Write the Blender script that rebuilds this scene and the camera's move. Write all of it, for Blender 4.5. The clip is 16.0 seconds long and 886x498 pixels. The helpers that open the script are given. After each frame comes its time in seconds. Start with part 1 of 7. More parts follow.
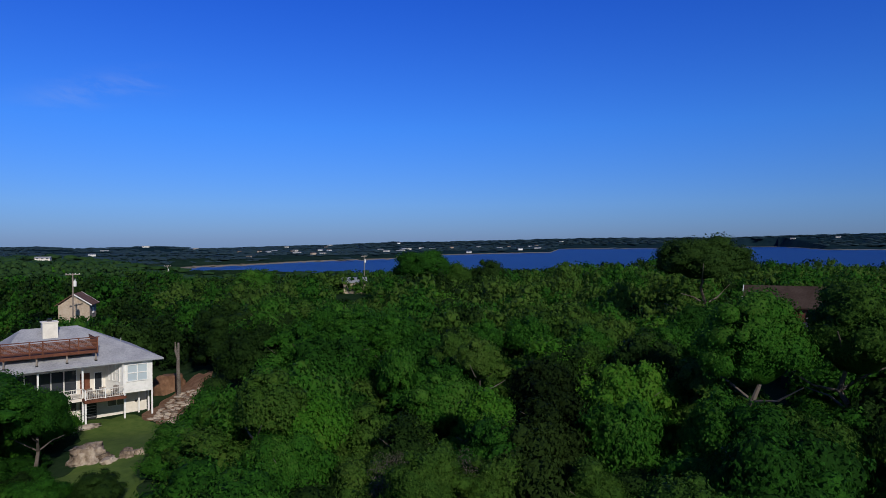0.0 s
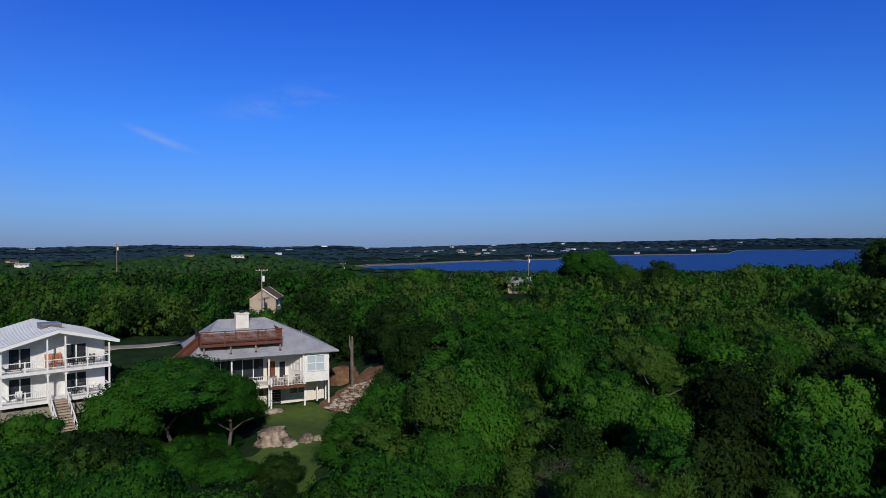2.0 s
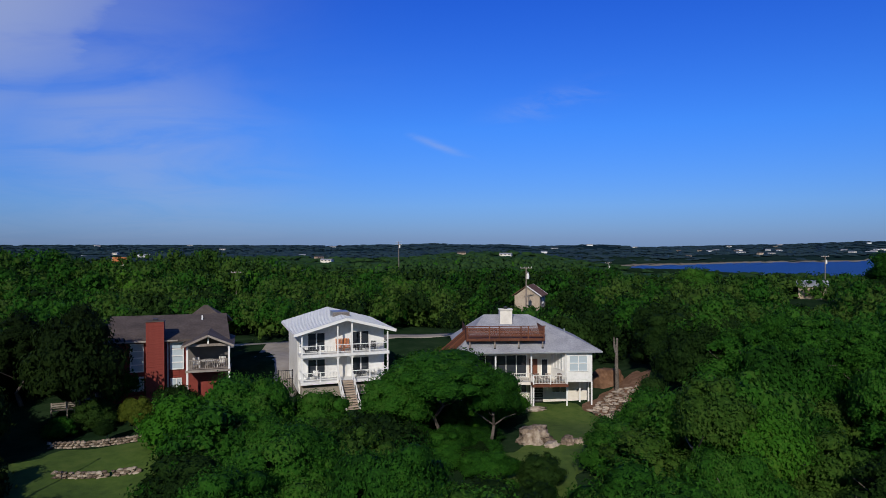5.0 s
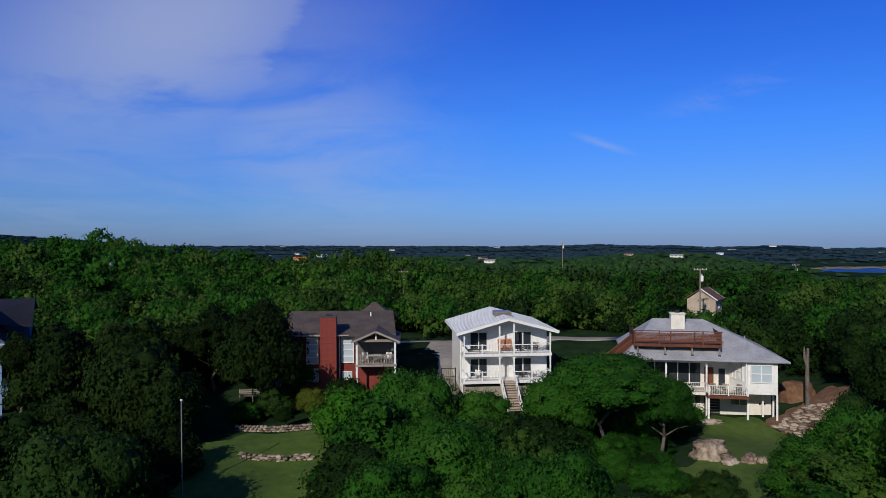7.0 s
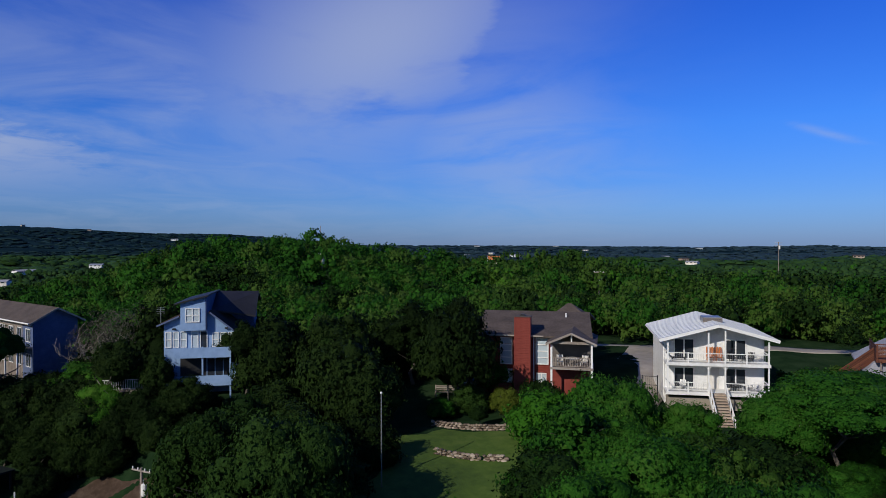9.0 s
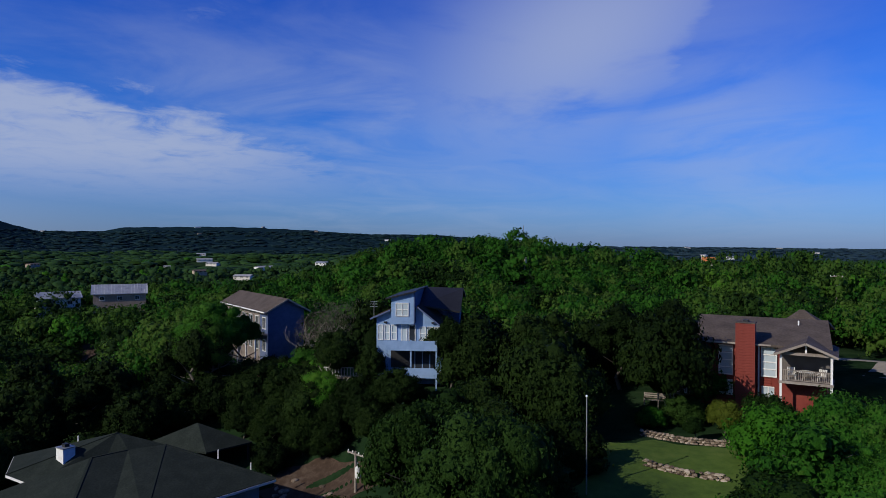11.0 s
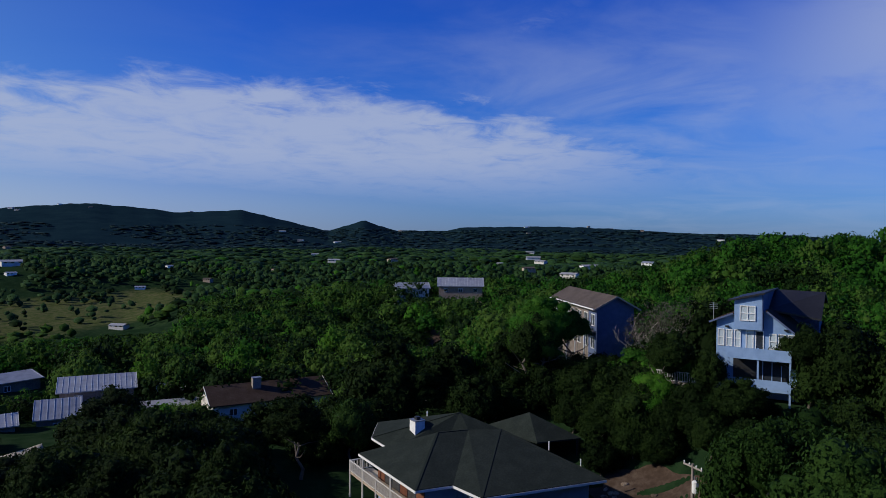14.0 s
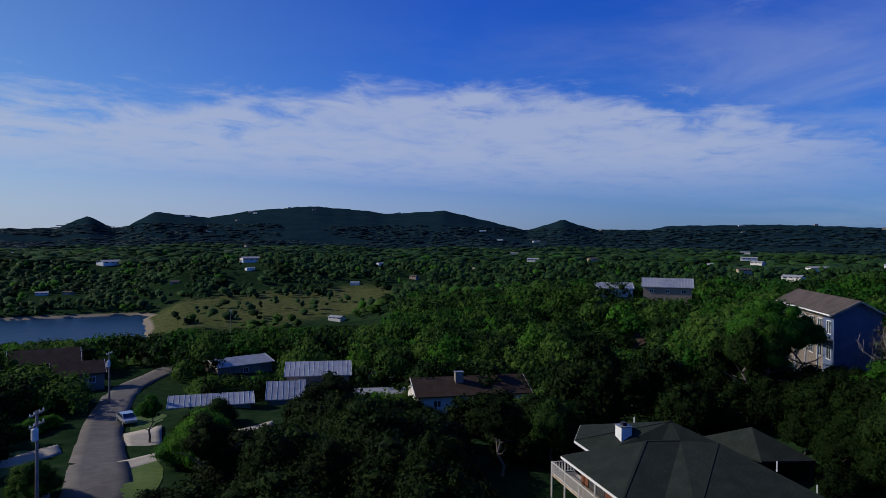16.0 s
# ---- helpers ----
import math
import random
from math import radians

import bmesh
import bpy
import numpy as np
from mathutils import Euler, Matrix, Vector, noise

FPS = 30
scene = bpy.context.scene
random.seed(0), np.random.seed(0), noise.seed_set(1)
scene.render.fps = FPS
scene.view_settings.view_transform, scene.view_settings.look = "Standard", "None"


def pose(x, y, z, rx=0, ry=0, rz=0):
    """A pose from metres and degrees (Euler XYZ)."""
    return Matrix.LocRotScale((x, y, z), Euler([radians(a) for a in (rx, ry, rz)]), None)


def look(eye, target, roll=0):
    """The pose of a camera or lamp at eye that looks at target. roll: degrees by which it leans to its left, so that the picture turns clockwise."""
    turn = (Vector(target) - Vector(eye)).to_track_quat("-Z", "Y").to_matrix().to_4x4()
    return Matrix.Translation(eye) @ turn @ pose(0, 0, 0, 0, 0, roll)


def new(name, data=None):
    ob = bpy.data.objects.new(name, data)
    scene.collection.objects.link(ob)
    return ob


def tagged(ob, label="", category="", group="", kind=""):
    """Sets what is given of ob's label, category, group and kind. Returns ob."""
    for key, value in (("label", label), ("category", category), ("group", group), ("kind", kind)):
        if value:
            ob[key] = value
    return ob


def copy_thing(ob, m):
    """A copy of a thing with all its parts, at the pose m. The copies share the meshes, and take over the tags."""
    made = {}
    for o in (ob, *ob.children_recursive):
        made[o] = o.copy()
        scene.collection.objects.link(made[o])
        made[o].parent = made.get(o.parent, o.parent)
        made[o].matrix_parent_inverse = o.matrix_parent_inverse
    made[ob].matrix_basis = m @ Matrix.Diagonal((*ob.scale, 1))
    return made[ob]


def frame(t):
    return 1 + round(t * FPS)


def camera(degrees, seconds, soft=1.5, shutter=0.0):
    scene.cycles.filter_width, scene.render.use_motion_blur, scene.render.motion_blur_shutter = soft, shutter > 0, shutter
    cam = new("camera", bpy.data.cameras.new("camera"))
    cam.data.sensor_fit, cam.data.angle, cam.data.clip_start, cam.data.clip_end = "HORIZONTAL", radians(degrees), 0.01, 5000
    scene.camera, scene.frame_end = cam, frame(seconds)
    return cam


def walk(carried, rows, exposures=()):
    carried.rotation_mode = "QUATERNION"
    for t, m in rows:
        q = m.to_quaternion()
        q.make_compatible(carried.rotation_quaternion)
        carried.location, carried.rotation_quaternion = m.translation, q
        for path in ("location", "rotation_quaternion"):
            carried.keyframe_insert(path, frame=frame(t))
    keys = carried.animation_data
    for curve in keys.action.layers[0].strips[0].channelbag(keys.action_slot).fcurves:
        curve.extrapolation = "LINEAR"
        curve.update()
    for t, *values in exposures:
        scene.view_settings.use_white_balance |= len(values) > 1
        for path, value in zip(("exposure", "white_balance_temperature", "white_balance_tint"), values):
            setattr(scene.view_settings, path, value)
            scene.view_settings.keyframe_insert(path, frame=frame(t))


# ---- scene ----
cam = camera(66.24, 16.0, soft=0.75)
EYE = 45.0
# seconds, metres from the first eye, then yaw, pitch and roll in degrees
ROWS = [
    (0.0, -0.00, 0.00, -0.00, 0.00, -0.81, 0.27),
    (0.5, -0.16, 0.20, -0.02, 2.86, -0.78, 0.25),
    (1.0, -0.26, 0.44, -0.05, 6.04, -0.76, 0.21),
    (1.5, -0.34, 0.73, -0.10, 9.71, -0.73, 0.17),
    (2.0, -0.38, 1.01, -0.15, 13.73, -0.74, 0.17),
    (2.5, -0.53, 1.37, -0.20, 17.94, -0.75, 0.14),
    (3.0, -0.63, 1.77, -0.23, 22.20, -0.77, 0.14),
    (3.5, -0.74, 2.20, -0.27, 25.84, -0.78, 0.14),
    (4.0, -0.81, 2.47, -0.30, 29.28, -0.78, 0.12),
    (6.5, -1.32, 3.35, -0.47, 45.89, -0.68, 0.26),
    (7.0, -1.52, 3.60, -0.51, 49.55, -0.64, 0.25),
    (7.5, -1.91, 3.84, -0.56, 53.29, -0.62, 0.22),
    (8.0, -2.26, 4.07, -0.59, 57.57, -0.62, 0.16),
    (8.5, -2.70, 4.21, -0.61, 61.63, -0.62, 0.16),
    (9.0, -3.09, 4.32, -0.66, 65.69, -0.59, 0.10),
    (11.5, -4.75, 4.53, -1.07, 86.63, -0.50, -0.17),
    (12.0, -5.02, 4.39, -1.14, 90.45, -0.50, -0.25),
    (12.5, -5.17, 4.27, -1.18, 94.42, -0.56, -0.28),
    (13.0, -5.44, 4.06, -1.24, 99.24, -0.60, -0.31),
    (13.5, -5.74, 3.92, -1.32, 104.38, -0.64, -0.43),
    (14.0, -6.07, 3.67, -1.45, 109.50, -0.69, -0.50),
    (14.5, -6.41, 3.40, -1.57, 114.71, -0.77, -0.54),
    (15.0, -6.75, 3.14, -1.67, 119.37, -0.81, -0.50),
    (15.5, -7.04, 2.87, -1.76, 123.14, -0.85, -0.48),
    (16.0, -7.24, 2.69, -1.81, 126.16, -0.87, -0.46),
]
walk(cam, [(t, pose(x, y, EYE + z, 90 + pitch, 0, yaw) @ pose(0, 0, 0, 0, 0, -roll)) for t, x, y, z, yaw, pitch, roll in ROWS])

# ---- light ----
SUN_AZ, SUN_EL = 206.0, 29.0   # degrees, yaw to the left of the y axis
sun_dir = Vector((-math.sin(radians(SUN_AZ)) * math.cos(radians(SUN_EL)), math.cos(radians(SUN_AZ)) * math.cos(radians(SUN_EL)), math.sin(radians(SUN_EL))))
sun = new("sun", bpy.data.lights.new("sun", "SUN"))
sun.data.energy, sun.data.angle, sun.data.color = 5.0, radians(0.6), (1.0, 0.94, 0.85)
sun.matrix_world = look((0, 0, 300), Vector((0, 0, 300)) - sun_dir)
scene.view_settings.exposure = -0.55

world = bpy.data.worlds.new("sky")
scene.world = world
world.use_nodes = True
wt = world.node_tree
wt.nodes.clear()


def link(tree, a, b):
    tree.links.new(a, b)


def node(tree, kind, **values):
    n = tree.nodes.new(kind)
    for key, value in values.items():
        if key in n.inputs:
            n.inputs[key].default_value = value
    return n


def math_node(tree, op, a, b=None, c=None):
    n = tree.nodes.new("ShaderNodeMath")
    n.operation = op
    for i, v in enumerate((a, b, c)):
        if v is None:
            continue
        if isinstance(v, (int, float)):
            n.inputs[i].default_value = v
        else:
            link(tree, v, n.inputs[i])
    return n.outputs[0]


def ramp(tree, fac, stops):
    n = tree.nodes.new("ShaderNodeValToRGB")
    els = n.color_ramp.elements
    while len(els) < len(stops):
        els.new(0.5)
    for e, (p, c) in zip(els, stops):
        e.position = p
        e.color = (*c, 1) if len(c) == 3 else c
    link(tree, fac, n.inputs[0])
    return n.outputs[0]


def mix_rgb(tree, fac, a, b, blend="MIX"):
    n = tree.nodes.new("ShaderNodeMix")
    n.data_type, n.blend_type = "RGBA", blend
    for sock, v in ((n.inputs[0], fac), (n.inputs[6], a), (n.inputs[7], b)):
        if isinstance(v, (int, float)):
            sock.default_value = v
        elif isinstance(v, tuple):
            sock.default_value = (*v, 1)
        else:
            link(tree, v, sock)
    return n.outputs[2]


sky = wt.nodes.new("ShaderNodeTexSky")
sky.sky_type, sky.sun_disc = "NISHITA", False
sky.sun_elevation, sky.sun_rotation = radians(SUN_EL), radians(-SUN_AZ)
sky.altitude, sky.air_density, sky.dust_density, sky.ozone_density = 250, 1.0, 0.2, 1.0
coord = wt.nodes.new("ShaderNodeTexCoord")
sep = wt.nodes.new("ShaderNodeSeparateXYZ")
link(wt, coord.outputs["Generated"], sep.inputs[0])
# deep clear blue overhead that pales to a cool haze at the horizon
tint = ramp(wt, sep.outputs[2], [(0.0, (0.27, 0.48, 1.28)), (0.05, (0.3, 0.6, 1.48)), (0.16, (0.22, 0.68, 1.85)), (0.36, (0.125, 0.53, 2.05))])
glow = wt.nodes.new("ShaderNodeVectorMath")
glow.operation = "DOT_PRODUCT"
link(wt, coord.outputs["Generated"], glow.inputs[0])
glow.inputs[1].default_value = sun_dir
# the sky pales towards the sun
tint = mix_rgb(wt, ramp(wt, glow.outputs["Value"], [(0.28, (0, 0, 0)), (0.92, (1, 1, 1))]), tint, (0.74, 0.98, 1.25))
blue = mix_rgb(wt, 1.0, sky.outputs[0], tint, "MULTIPLY")
# thin high cloud: yaw and height of a direction in degrees, streaky noise on a flat layer far above
yaw = math_node(wt, "DEGREES", math_node(wt, "ARCTAN2", math_node(wt, "MULTIPLY", sep.outputs[0], -1.0), sep.outputs[1]))
tilt = math_node(wt, "DEGREES", math_node(wt, "ARCSINE", sep.outputs[2]))
up = math_node(wt, "ADD", math_node(wt, "MAXIMUM", sep.outputs[2], 0.0), 0.1)
comb = wt.nodes.new("ShaderNodeCombineXYZ")
link(wt, math_node(wt, "DIVIDE", sep.outputs[0], up), comb.inputs[0])
link(wt, math_node(wt, "DIVIDE", sep.outputs[1], up), comb.inputs[1])
n1 = node(wt, "ShaderNodeTexNoise", Scale=0.9, Detail=8.0, Roughness=0.58, Distortion=0.9)
n2 = node(wt, "ShaderNodeTexNoise", Scale=3.2, Detail=6.0, Roughness=0.62, Distortion=0.5)
for n in (n1, n2):
    link(wt, comb.outputs[0], n.inputs["Vector"])


def rise(v, a, b):
    n = wt.nodes.new("ShaderNodeMapRange")
    n.interpolation_type = "SMOOTHSTEP"
    n.inputs[1].default_value, n.inputs[2].default_value = a, b
    link(wt, v, n.inputs[0])
    return n.outputs[0]


def times(*vs):
    v = vs[0]
    for w in vs[1:]:
        v = math_node(wt, "MULTIPLY", v, w)
    return v


def patch(a, e, wa, we, lean=0.0):
    """A soft oval in the sky round the yaw a and the tilt e."""
    da = math_node(wt, "SUBTRACT", yaw, a)
    de = math_node(wt, "SUBTRACT", math_node(wt, "SUBTRACT", tilt, e), math_node(wt, "MULTIPLY", da, lean))
    q = math_node(wt, "ADD", math_node(wt, "POWER", math_node(wt, "DIVIDE", math_node(wt, "ABSOLUTE", da), wa), 2.0), math_node(wt, "POWER", math_node(wt, "DIVIDE", math_node(wt, "ABSOLUTE", de), we), 2.0))
    return math_node(wt, "EXPONENT", math_node(wt, "MULTIPLY", q, -1.0))


# the bank over the western hills: its upper rim climbs to the left
back = math_node(wt, "MULTIPLY", math_node(wt, "LESS_THAN", yaw, -60.0), 360.0)
yaw_on = math_node(wt, "ADD", yaw, back)
rim = math_node(wt, "MINIMUM", math_node(wt, "ADD", math_node(wt, "MULTIPLY", math_node(wt, "SUBTRACT", yaw_on, 88.0), 0.22), 7.2), 13.0)
rim = math_node(wt, "SUBTRACT", rim, math_node(wt, "MULTIPLY", math_node(wt, "MAXIMUM", math_node(wt, "SUBTRACT", yaw_on, 132.0), 0.0), 0.11))
rim = math_node(wt, "ADD", rim, math_node(wt, "MULTIPLY", math_node(wt, "SUBTRACT", n1.outputs[0], 0.5), 8.0))
rim = math_node(wt, "ADD", rim, math_node(wt, "MULTIPLY", math_node(wt, "SUBTRACT", n2.outputs[0], 0.5), 7.5))
bank = times(rise(math_node(wt, "SUBTRACT", rim, tilt), -0.9, 3.0), rise(tilt, 1.5, 7.5), rise(yaw_on, 80.0, 106.0), rise(n2.outputs[0], -0.15, 0.6))
low_haze = times(rise(tilt, 10.0, 1.0), rise(yaw_on, 95.0, 150.0))
edge = math_node(wt, "SUBTRACT", yaw, math_node(wt, "ADD", math_node(wt, "MULTIPLY", tilt, -0.55), 70.0))
edge = math_node(wt, "ADD", edge, math_node(wt, "MULTIPLY", math_node(wt, "SUBTRACT", n2.outputs[0], 0.5), 7.0))
plume = times(patch(71, 16.5, 14.0, 8.5, -0.3), rise(n1.outputs[0], 0.2, 0.55), rise(edge, -0.8, 2.4))
plume2 = times(patch(61, 9, 10.0, 7.0, 0.2), rise(n1.outputs[0], 0.2, 0.66))
plume3 = times(patch(70, 13, 16.0, 9.0, -0.3), rise(n1.outputs[0], 0.22, 0.7))
haze = times(patch(90, 10, 28.0, 9.0), rise(n1.outputs[0], 0.3, 0.72))
trail = times(patch(36.3, 7.9, 2.1, 0.3, 0.37), rise(n2.outputs[0], 0.3, 0.6))
wisp = times(patch(26.5, 11.3, 4.2, 0.9, -0.23), rise(n2.outputs[0], 0.35, 0.65))
wisp2 = times(patch(101.5, 17.8, 2.8, 0.8, -0.3), rise(n2.outputs[0], 0.35, 0.65))
wisp3 = times(patch(82.5, 8.2, 2.2, 0.9), rise(n2.outputs[0], 0.3, 0.6))
veil = times(bank, 0.8)
for v, k in ((low_haze, 0.6), (plume, 0.66), (plume2, 0.42), (plume3, 0.36), (haze, 0.4), (trail, 0.3), (wisp, 0.2), (wisp2, 0.3), (wisp3, 0.28)):
    veil = math_node(wt, "MAXIMUM", veil, math_node(wt, "MULTIPLY", v, k))
cloudy = mix_rgb(wt, veil, blue, (6.3, 7.3, 9.9))
bg = node(wt, "ShaderNodeBackground", Strength=0.092)
link(wt, cloudy, bg.inputs[0])
out = wt.nodes.new("ShaderNodeOutputWorld")
link(wt, bg.outputs[0], out.inputs[0])

# ---- materials ----


def material(name, stops, scale=4.0, rough=0.8, metal=0.0, bump=0.0, bump_scale=None, coords="Object", detail=5.0, spread=0.0, spec=0.3):
    """A noise-varied surface: colour stops along a two-scale noise, with bump."""
    m = bpy.data.materials.new(name)
    m.use_nodes = True
    t = m.node_tree
    b = t.nodes["Principled BSDF"]
    b.inputs["Roughness"].default_value, b.inputs["Metallic"].default_value = rough, metal
    b.inputs["Specular IOR Level"].default_value = spec
    tc = t.nodes.new("ShaderNodeTexCoord")
    v = t.nodes.new("ShaderNodeNewGeometry").outputs["Position"] if coords == "World" else tc.outputs[coords]
    a = node(t, "ShaderNodeTexNoise", Scale=scale, Detail=detail, Roughness=0.6)
    c = node(t, "ShaderNodeTexNoise", Scale=scale * 0.13, Detail=3.0)
    link(t, v, a.inputs["Vector"])
    link(t, v, c.inputs["Vector"])
    f = math_node(t, "ADD", math_node(t, "MULTIPLY", a.outputs[0], 0.55), math_node(t, "MULTIPLY", c.outputs[0], 0.45))
    if spread:
        info = t.nodes.new("ShaderNodeObjectInfo")
        f = math_node(t, "ADD", f, math_node(t, "MULTIPLY", math_node(t, "SUBTRACT", info.outputs["Random"], 0.5), spread))
    k = len(stops)
    col = ramp(t, f, [(0.34 + 0.32 * i / max(k - 1, 1), s) for i, s in enumerate(stops)])
    link(t, col, b.inputs["Base Color"])
    if bump:
        bn = node(t, "ShaderNodeBump", Strength=bump, Distance=0.03)
        d = node(t, "ShaderNodeTexNoise", Scale=bump_scale or scale * 3, Detail=4.0)
        link(t, v, d.inputs["Vector"])
        link(t, d.outputs[0], bn.inputs["Height"])
        link(t, bn.outputs[0], b.inputs["Normal"])
    return m


def foliage(name, stops, through_light=0.36):
    """Leaves: tint varies from tree to tree and over the crown; some light passes through."""
    m = bpy.data.materials.new(name)
    m.use_nodes = True
    t = m.node_tree
    b = t.nodes["Principled BSDF"]
    b.inputs["Roughness"].default_value, b.inputs["Specular IOR Level"].default_value = 0.7, 0.05
    geo = t.nodes.new("ShaderNodeNewGeometry")
    a = node(t, "ShaderNodeTexNoise", Scale=0.11, Detail=2.0)
    c = node(t, "ShaderNodeTexNoise", Scale=1.7, Detail=4.0, Roughness=0.65)
    e = node(t, "ShaderNodeTexNoise", Scale=8.5, Detail=3.0, Roughness=0.7)
    link(t, geo.outputs["Position"], e.inputs["Vector"])
    link(t, geo.outputs["Position"], a.inputs["Vector"])
    link(t, geo.outputs["Position"], c.inputs["Vector"])
    info = t.nodes.new("ShaderNodeObjectInfo")
    f = math_node(t, "ADD", math_node(t, "MULTIPLY", a.outputs[0], 0.55), math_node(t, "MULTIPLY", c.outputs[0], 0.45))
    f = math_node(t, "ADD", f, math_node(t, "MULTIPLY", math_node(t, "SUBTRACT", info.outputs["Random"], 0.5), 0.26))
    f = math_node(t, "ADD", f, math_node(t, "MULTIPLY", math_node(t, "SUBTRACT", geo.outputs["Random Per Island"], 0.5), 0.24))
    f = math_node(t, "ADD", f, math_node(t, "MULTIPLY", math_node(t, "SUBTRACT", e.outputs[0], 0.5), 0.7))
    bn = node(t, "ShaderNodeBump", Strength=0.9, Distance=0.12)
    link(t, e.outputs[0], bn.inputs["Height"])
    link(t, bn.outputs[0], b.inputs["Normal"])
    col = ramp(t, f, [(0.3 + 0.4 * i / (len(stops) - 1), s) for i, s in enumerate(stops)])
    link(t, col, b.inputs["Base Color"])
    tr = node(t, "ShaderNodeBsdfTranslucent")
    link(t, col, tr.inputs[0])
    mx = node(t, "ShaderNodeMixShader", Fac=through_light)
    link(t, b.outputs[0], mx.inputs[1])
    link(t, tr.outputs[0], mx.inputs[2])
    link(t, mx.outputs[0], t.nodes["Material Output"].inputs[0])
    return m


LEAF = foliage("oak_leaves", [(0.014, 0.052, 0.007), (0.022, 0.09, 0.01), (0.034, 0.126, 0.012), (0.058, 0.145, 0.02)])
LEAF_OLIVE = foliage("olive_leaves", [(0.022, 0.056, 0.009), (0.036, 0.09, 0.013), (0.053, 0.118, 0.017), (0.075, 0.136, 0.024)])
LEAF_YELLOW = foliage("yellow_green_leaves", [(0.06, 0.09, 0.012), (0.095, 0.125, 0.016), (0.13, 0.15, 0.022)])
LEAF_DARK = foliage("cedar_needles", [(0.0075, 0.02, 0.004), (0.0135, 0.035, 0.006), (0.027, 0.06, 0.011)], 0.2)
# darkened copy of the cedar leaves; the slope's shade is in its colour
LEAF_SHADED = foliage("shade_dark_needles", [(0.0055, 0.013, 0.0026), (0.0102, 0.022, 0.0042), (0.0205, 0.041, 0.0075)], 0.15)
# far leaf colours, greyed then blued with distance to stand in for haze
LEAF_FAR = foliage("hazy_green_scrub", [(0.02, 0.05, 0.015), (0.03, 0.072, 0.02), (0.046, 0.092, 0.028)], 0.2)
LEAF_DISTANT = foliage("hazy_distant_scrub", [(0.02, 0.042, 0.054), (0.026, 0.05, 0.062), (0.034, 0.06, 0.068)], 0.15)
LEAF_NAVY = foliage("hazy_far_hill_cedars", [(0.007, 0.021, 0.024), (0.011, 0.029, 0.032), (0.017, 0.04, 0.039)], 0.1)
LEAF_BRIGHT = foliage("young_leaves", [(0.035, 0.13, 0.01), (0.05, 0.165, 0.014), (0.08, 0.18, 0.02)], 0.35)
LEAF_BARE = foliage("dry_twigs", [(0.06, 0.055, 0.045), (0.1, 0.085, 0.07), (0.09, 0.09, 0.06)], 0.1)
BARK = material("bark", [(0.05, 0.04, 0.03), (0.12, 0.1, 0.085), (0.2, 0.18, 0.155)], 6, 0.9, bump=0.6)
TWIG = material("pale_dead_wood", [(0.16, 0.14, 0.12), (0.26, 0.23, 0.2), (0.36, 0.32, 0.28)], 6, 0.9)
GRASS = material("lawn_grass", [(0.034, 0.066, 0.008), (0.056, 0.1, 0.012), (0.088, 0.128, 0.022)], 1.2, 0.9, bump=0.7, bump_scale=9, coords="World")
ROCK = material("limestone", [(0.07, 0.05, 0.036), (0.23, 0.175, 0.13), (0.42, 0.35, 0.28)], 2.4, 0.92, bump=1.0, bump_scale=4, spread=0.3)
ASPHALT = material("asphalt", [(0.06, 0.052, 0.047), (0.094, 0.083, 0.076), (0.13, 0.115, 0.105)], 0.8, 0.85, bump=0.2, bump_scale=20, coords="World")
CONCRETE = material("concrete", [(0.22, 0.192, 0.155), (0.31, 0.272, 0.22), (0.39, 0.345, 0.285)], 0.7, 0.85, bump=0.2, bump_scale=12, coords="World")
DIRT_TAN = material("tan_soil", [(0.09, 0.045, 0.025), (0.16, 0.085, 0.048), (0.25, 0.155, 0.1)], 1.5, 0.95, bump=0.8, bump_scale=6, coords="World")
# brown soil darkened for tree shade; DIRT_TAN is the lit copy
DIRT = material("shaded_brown_soil", [(0.03, 0.018, 0.011), (0.055, 0.034, 0.022), (0.1, 0.07, 0.05)], 1.5, 0.95, bump=0.7, bump_scale=6, coords="World")
WHITE = material("white_paint", [(0.62, 0.61, 0.58), (0.74, 0.73, 0.7), (0.8, 0.79, 0.77)], 3, 0.6, bump=0.1)
CREAM = material("cream_stucco", [(0.6, 0.55, 0.48), (0.7, 0.65, 0.57), (0.76, 0.71, 0.64)], 2, 0.8, bump=0.25, bump_scale=25)
RED = material("red_siding", [(0.13, 0.021, 0.015), (0.18, 0.03, 0.021), (0.22, 0.042, 0.029)], 2.5, 0.7, bump=0.15)
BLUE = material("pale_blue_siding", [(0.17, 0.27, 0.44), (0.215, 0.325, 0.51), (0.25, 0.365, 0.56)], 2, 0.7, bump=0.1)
# slate house colour; also painted shade on the pale blue house's unlit sides
BLUE_DARK = material("slate_and_shaded_blue_siding", [(0.062, 0.085, 0.165), (0.083, 0.112, 0.2), (0.105, 0.135, 0.235)], 2, 0.7, bump=0.1)
ROOF_BROWN = material("brown_shingles", [(0.05, 0.038, 0.031), (0.082, 0.063, 0.052), (0.115, 0.09, 0.075)], 5, 0.9, bump=0.5, bump_scale=14)
ROOF_RUST = material("rust_brown_shingles", [(0.08, 0.04, 0.026), (0.12, 0.062, 0.042), (0.16, 0.088, 0.06)], 5, 0.9, bump=0.5, bump_scale=14)
ROOF_DARK = material("dark_brown_shingles", [(0.034, 0.022, 0.017), (0.05, 0.034, 0.026), (0.07, 0.05, 0.04)], 5, 0.95, bump=0.5, bump_scale=14, spec=0.08)
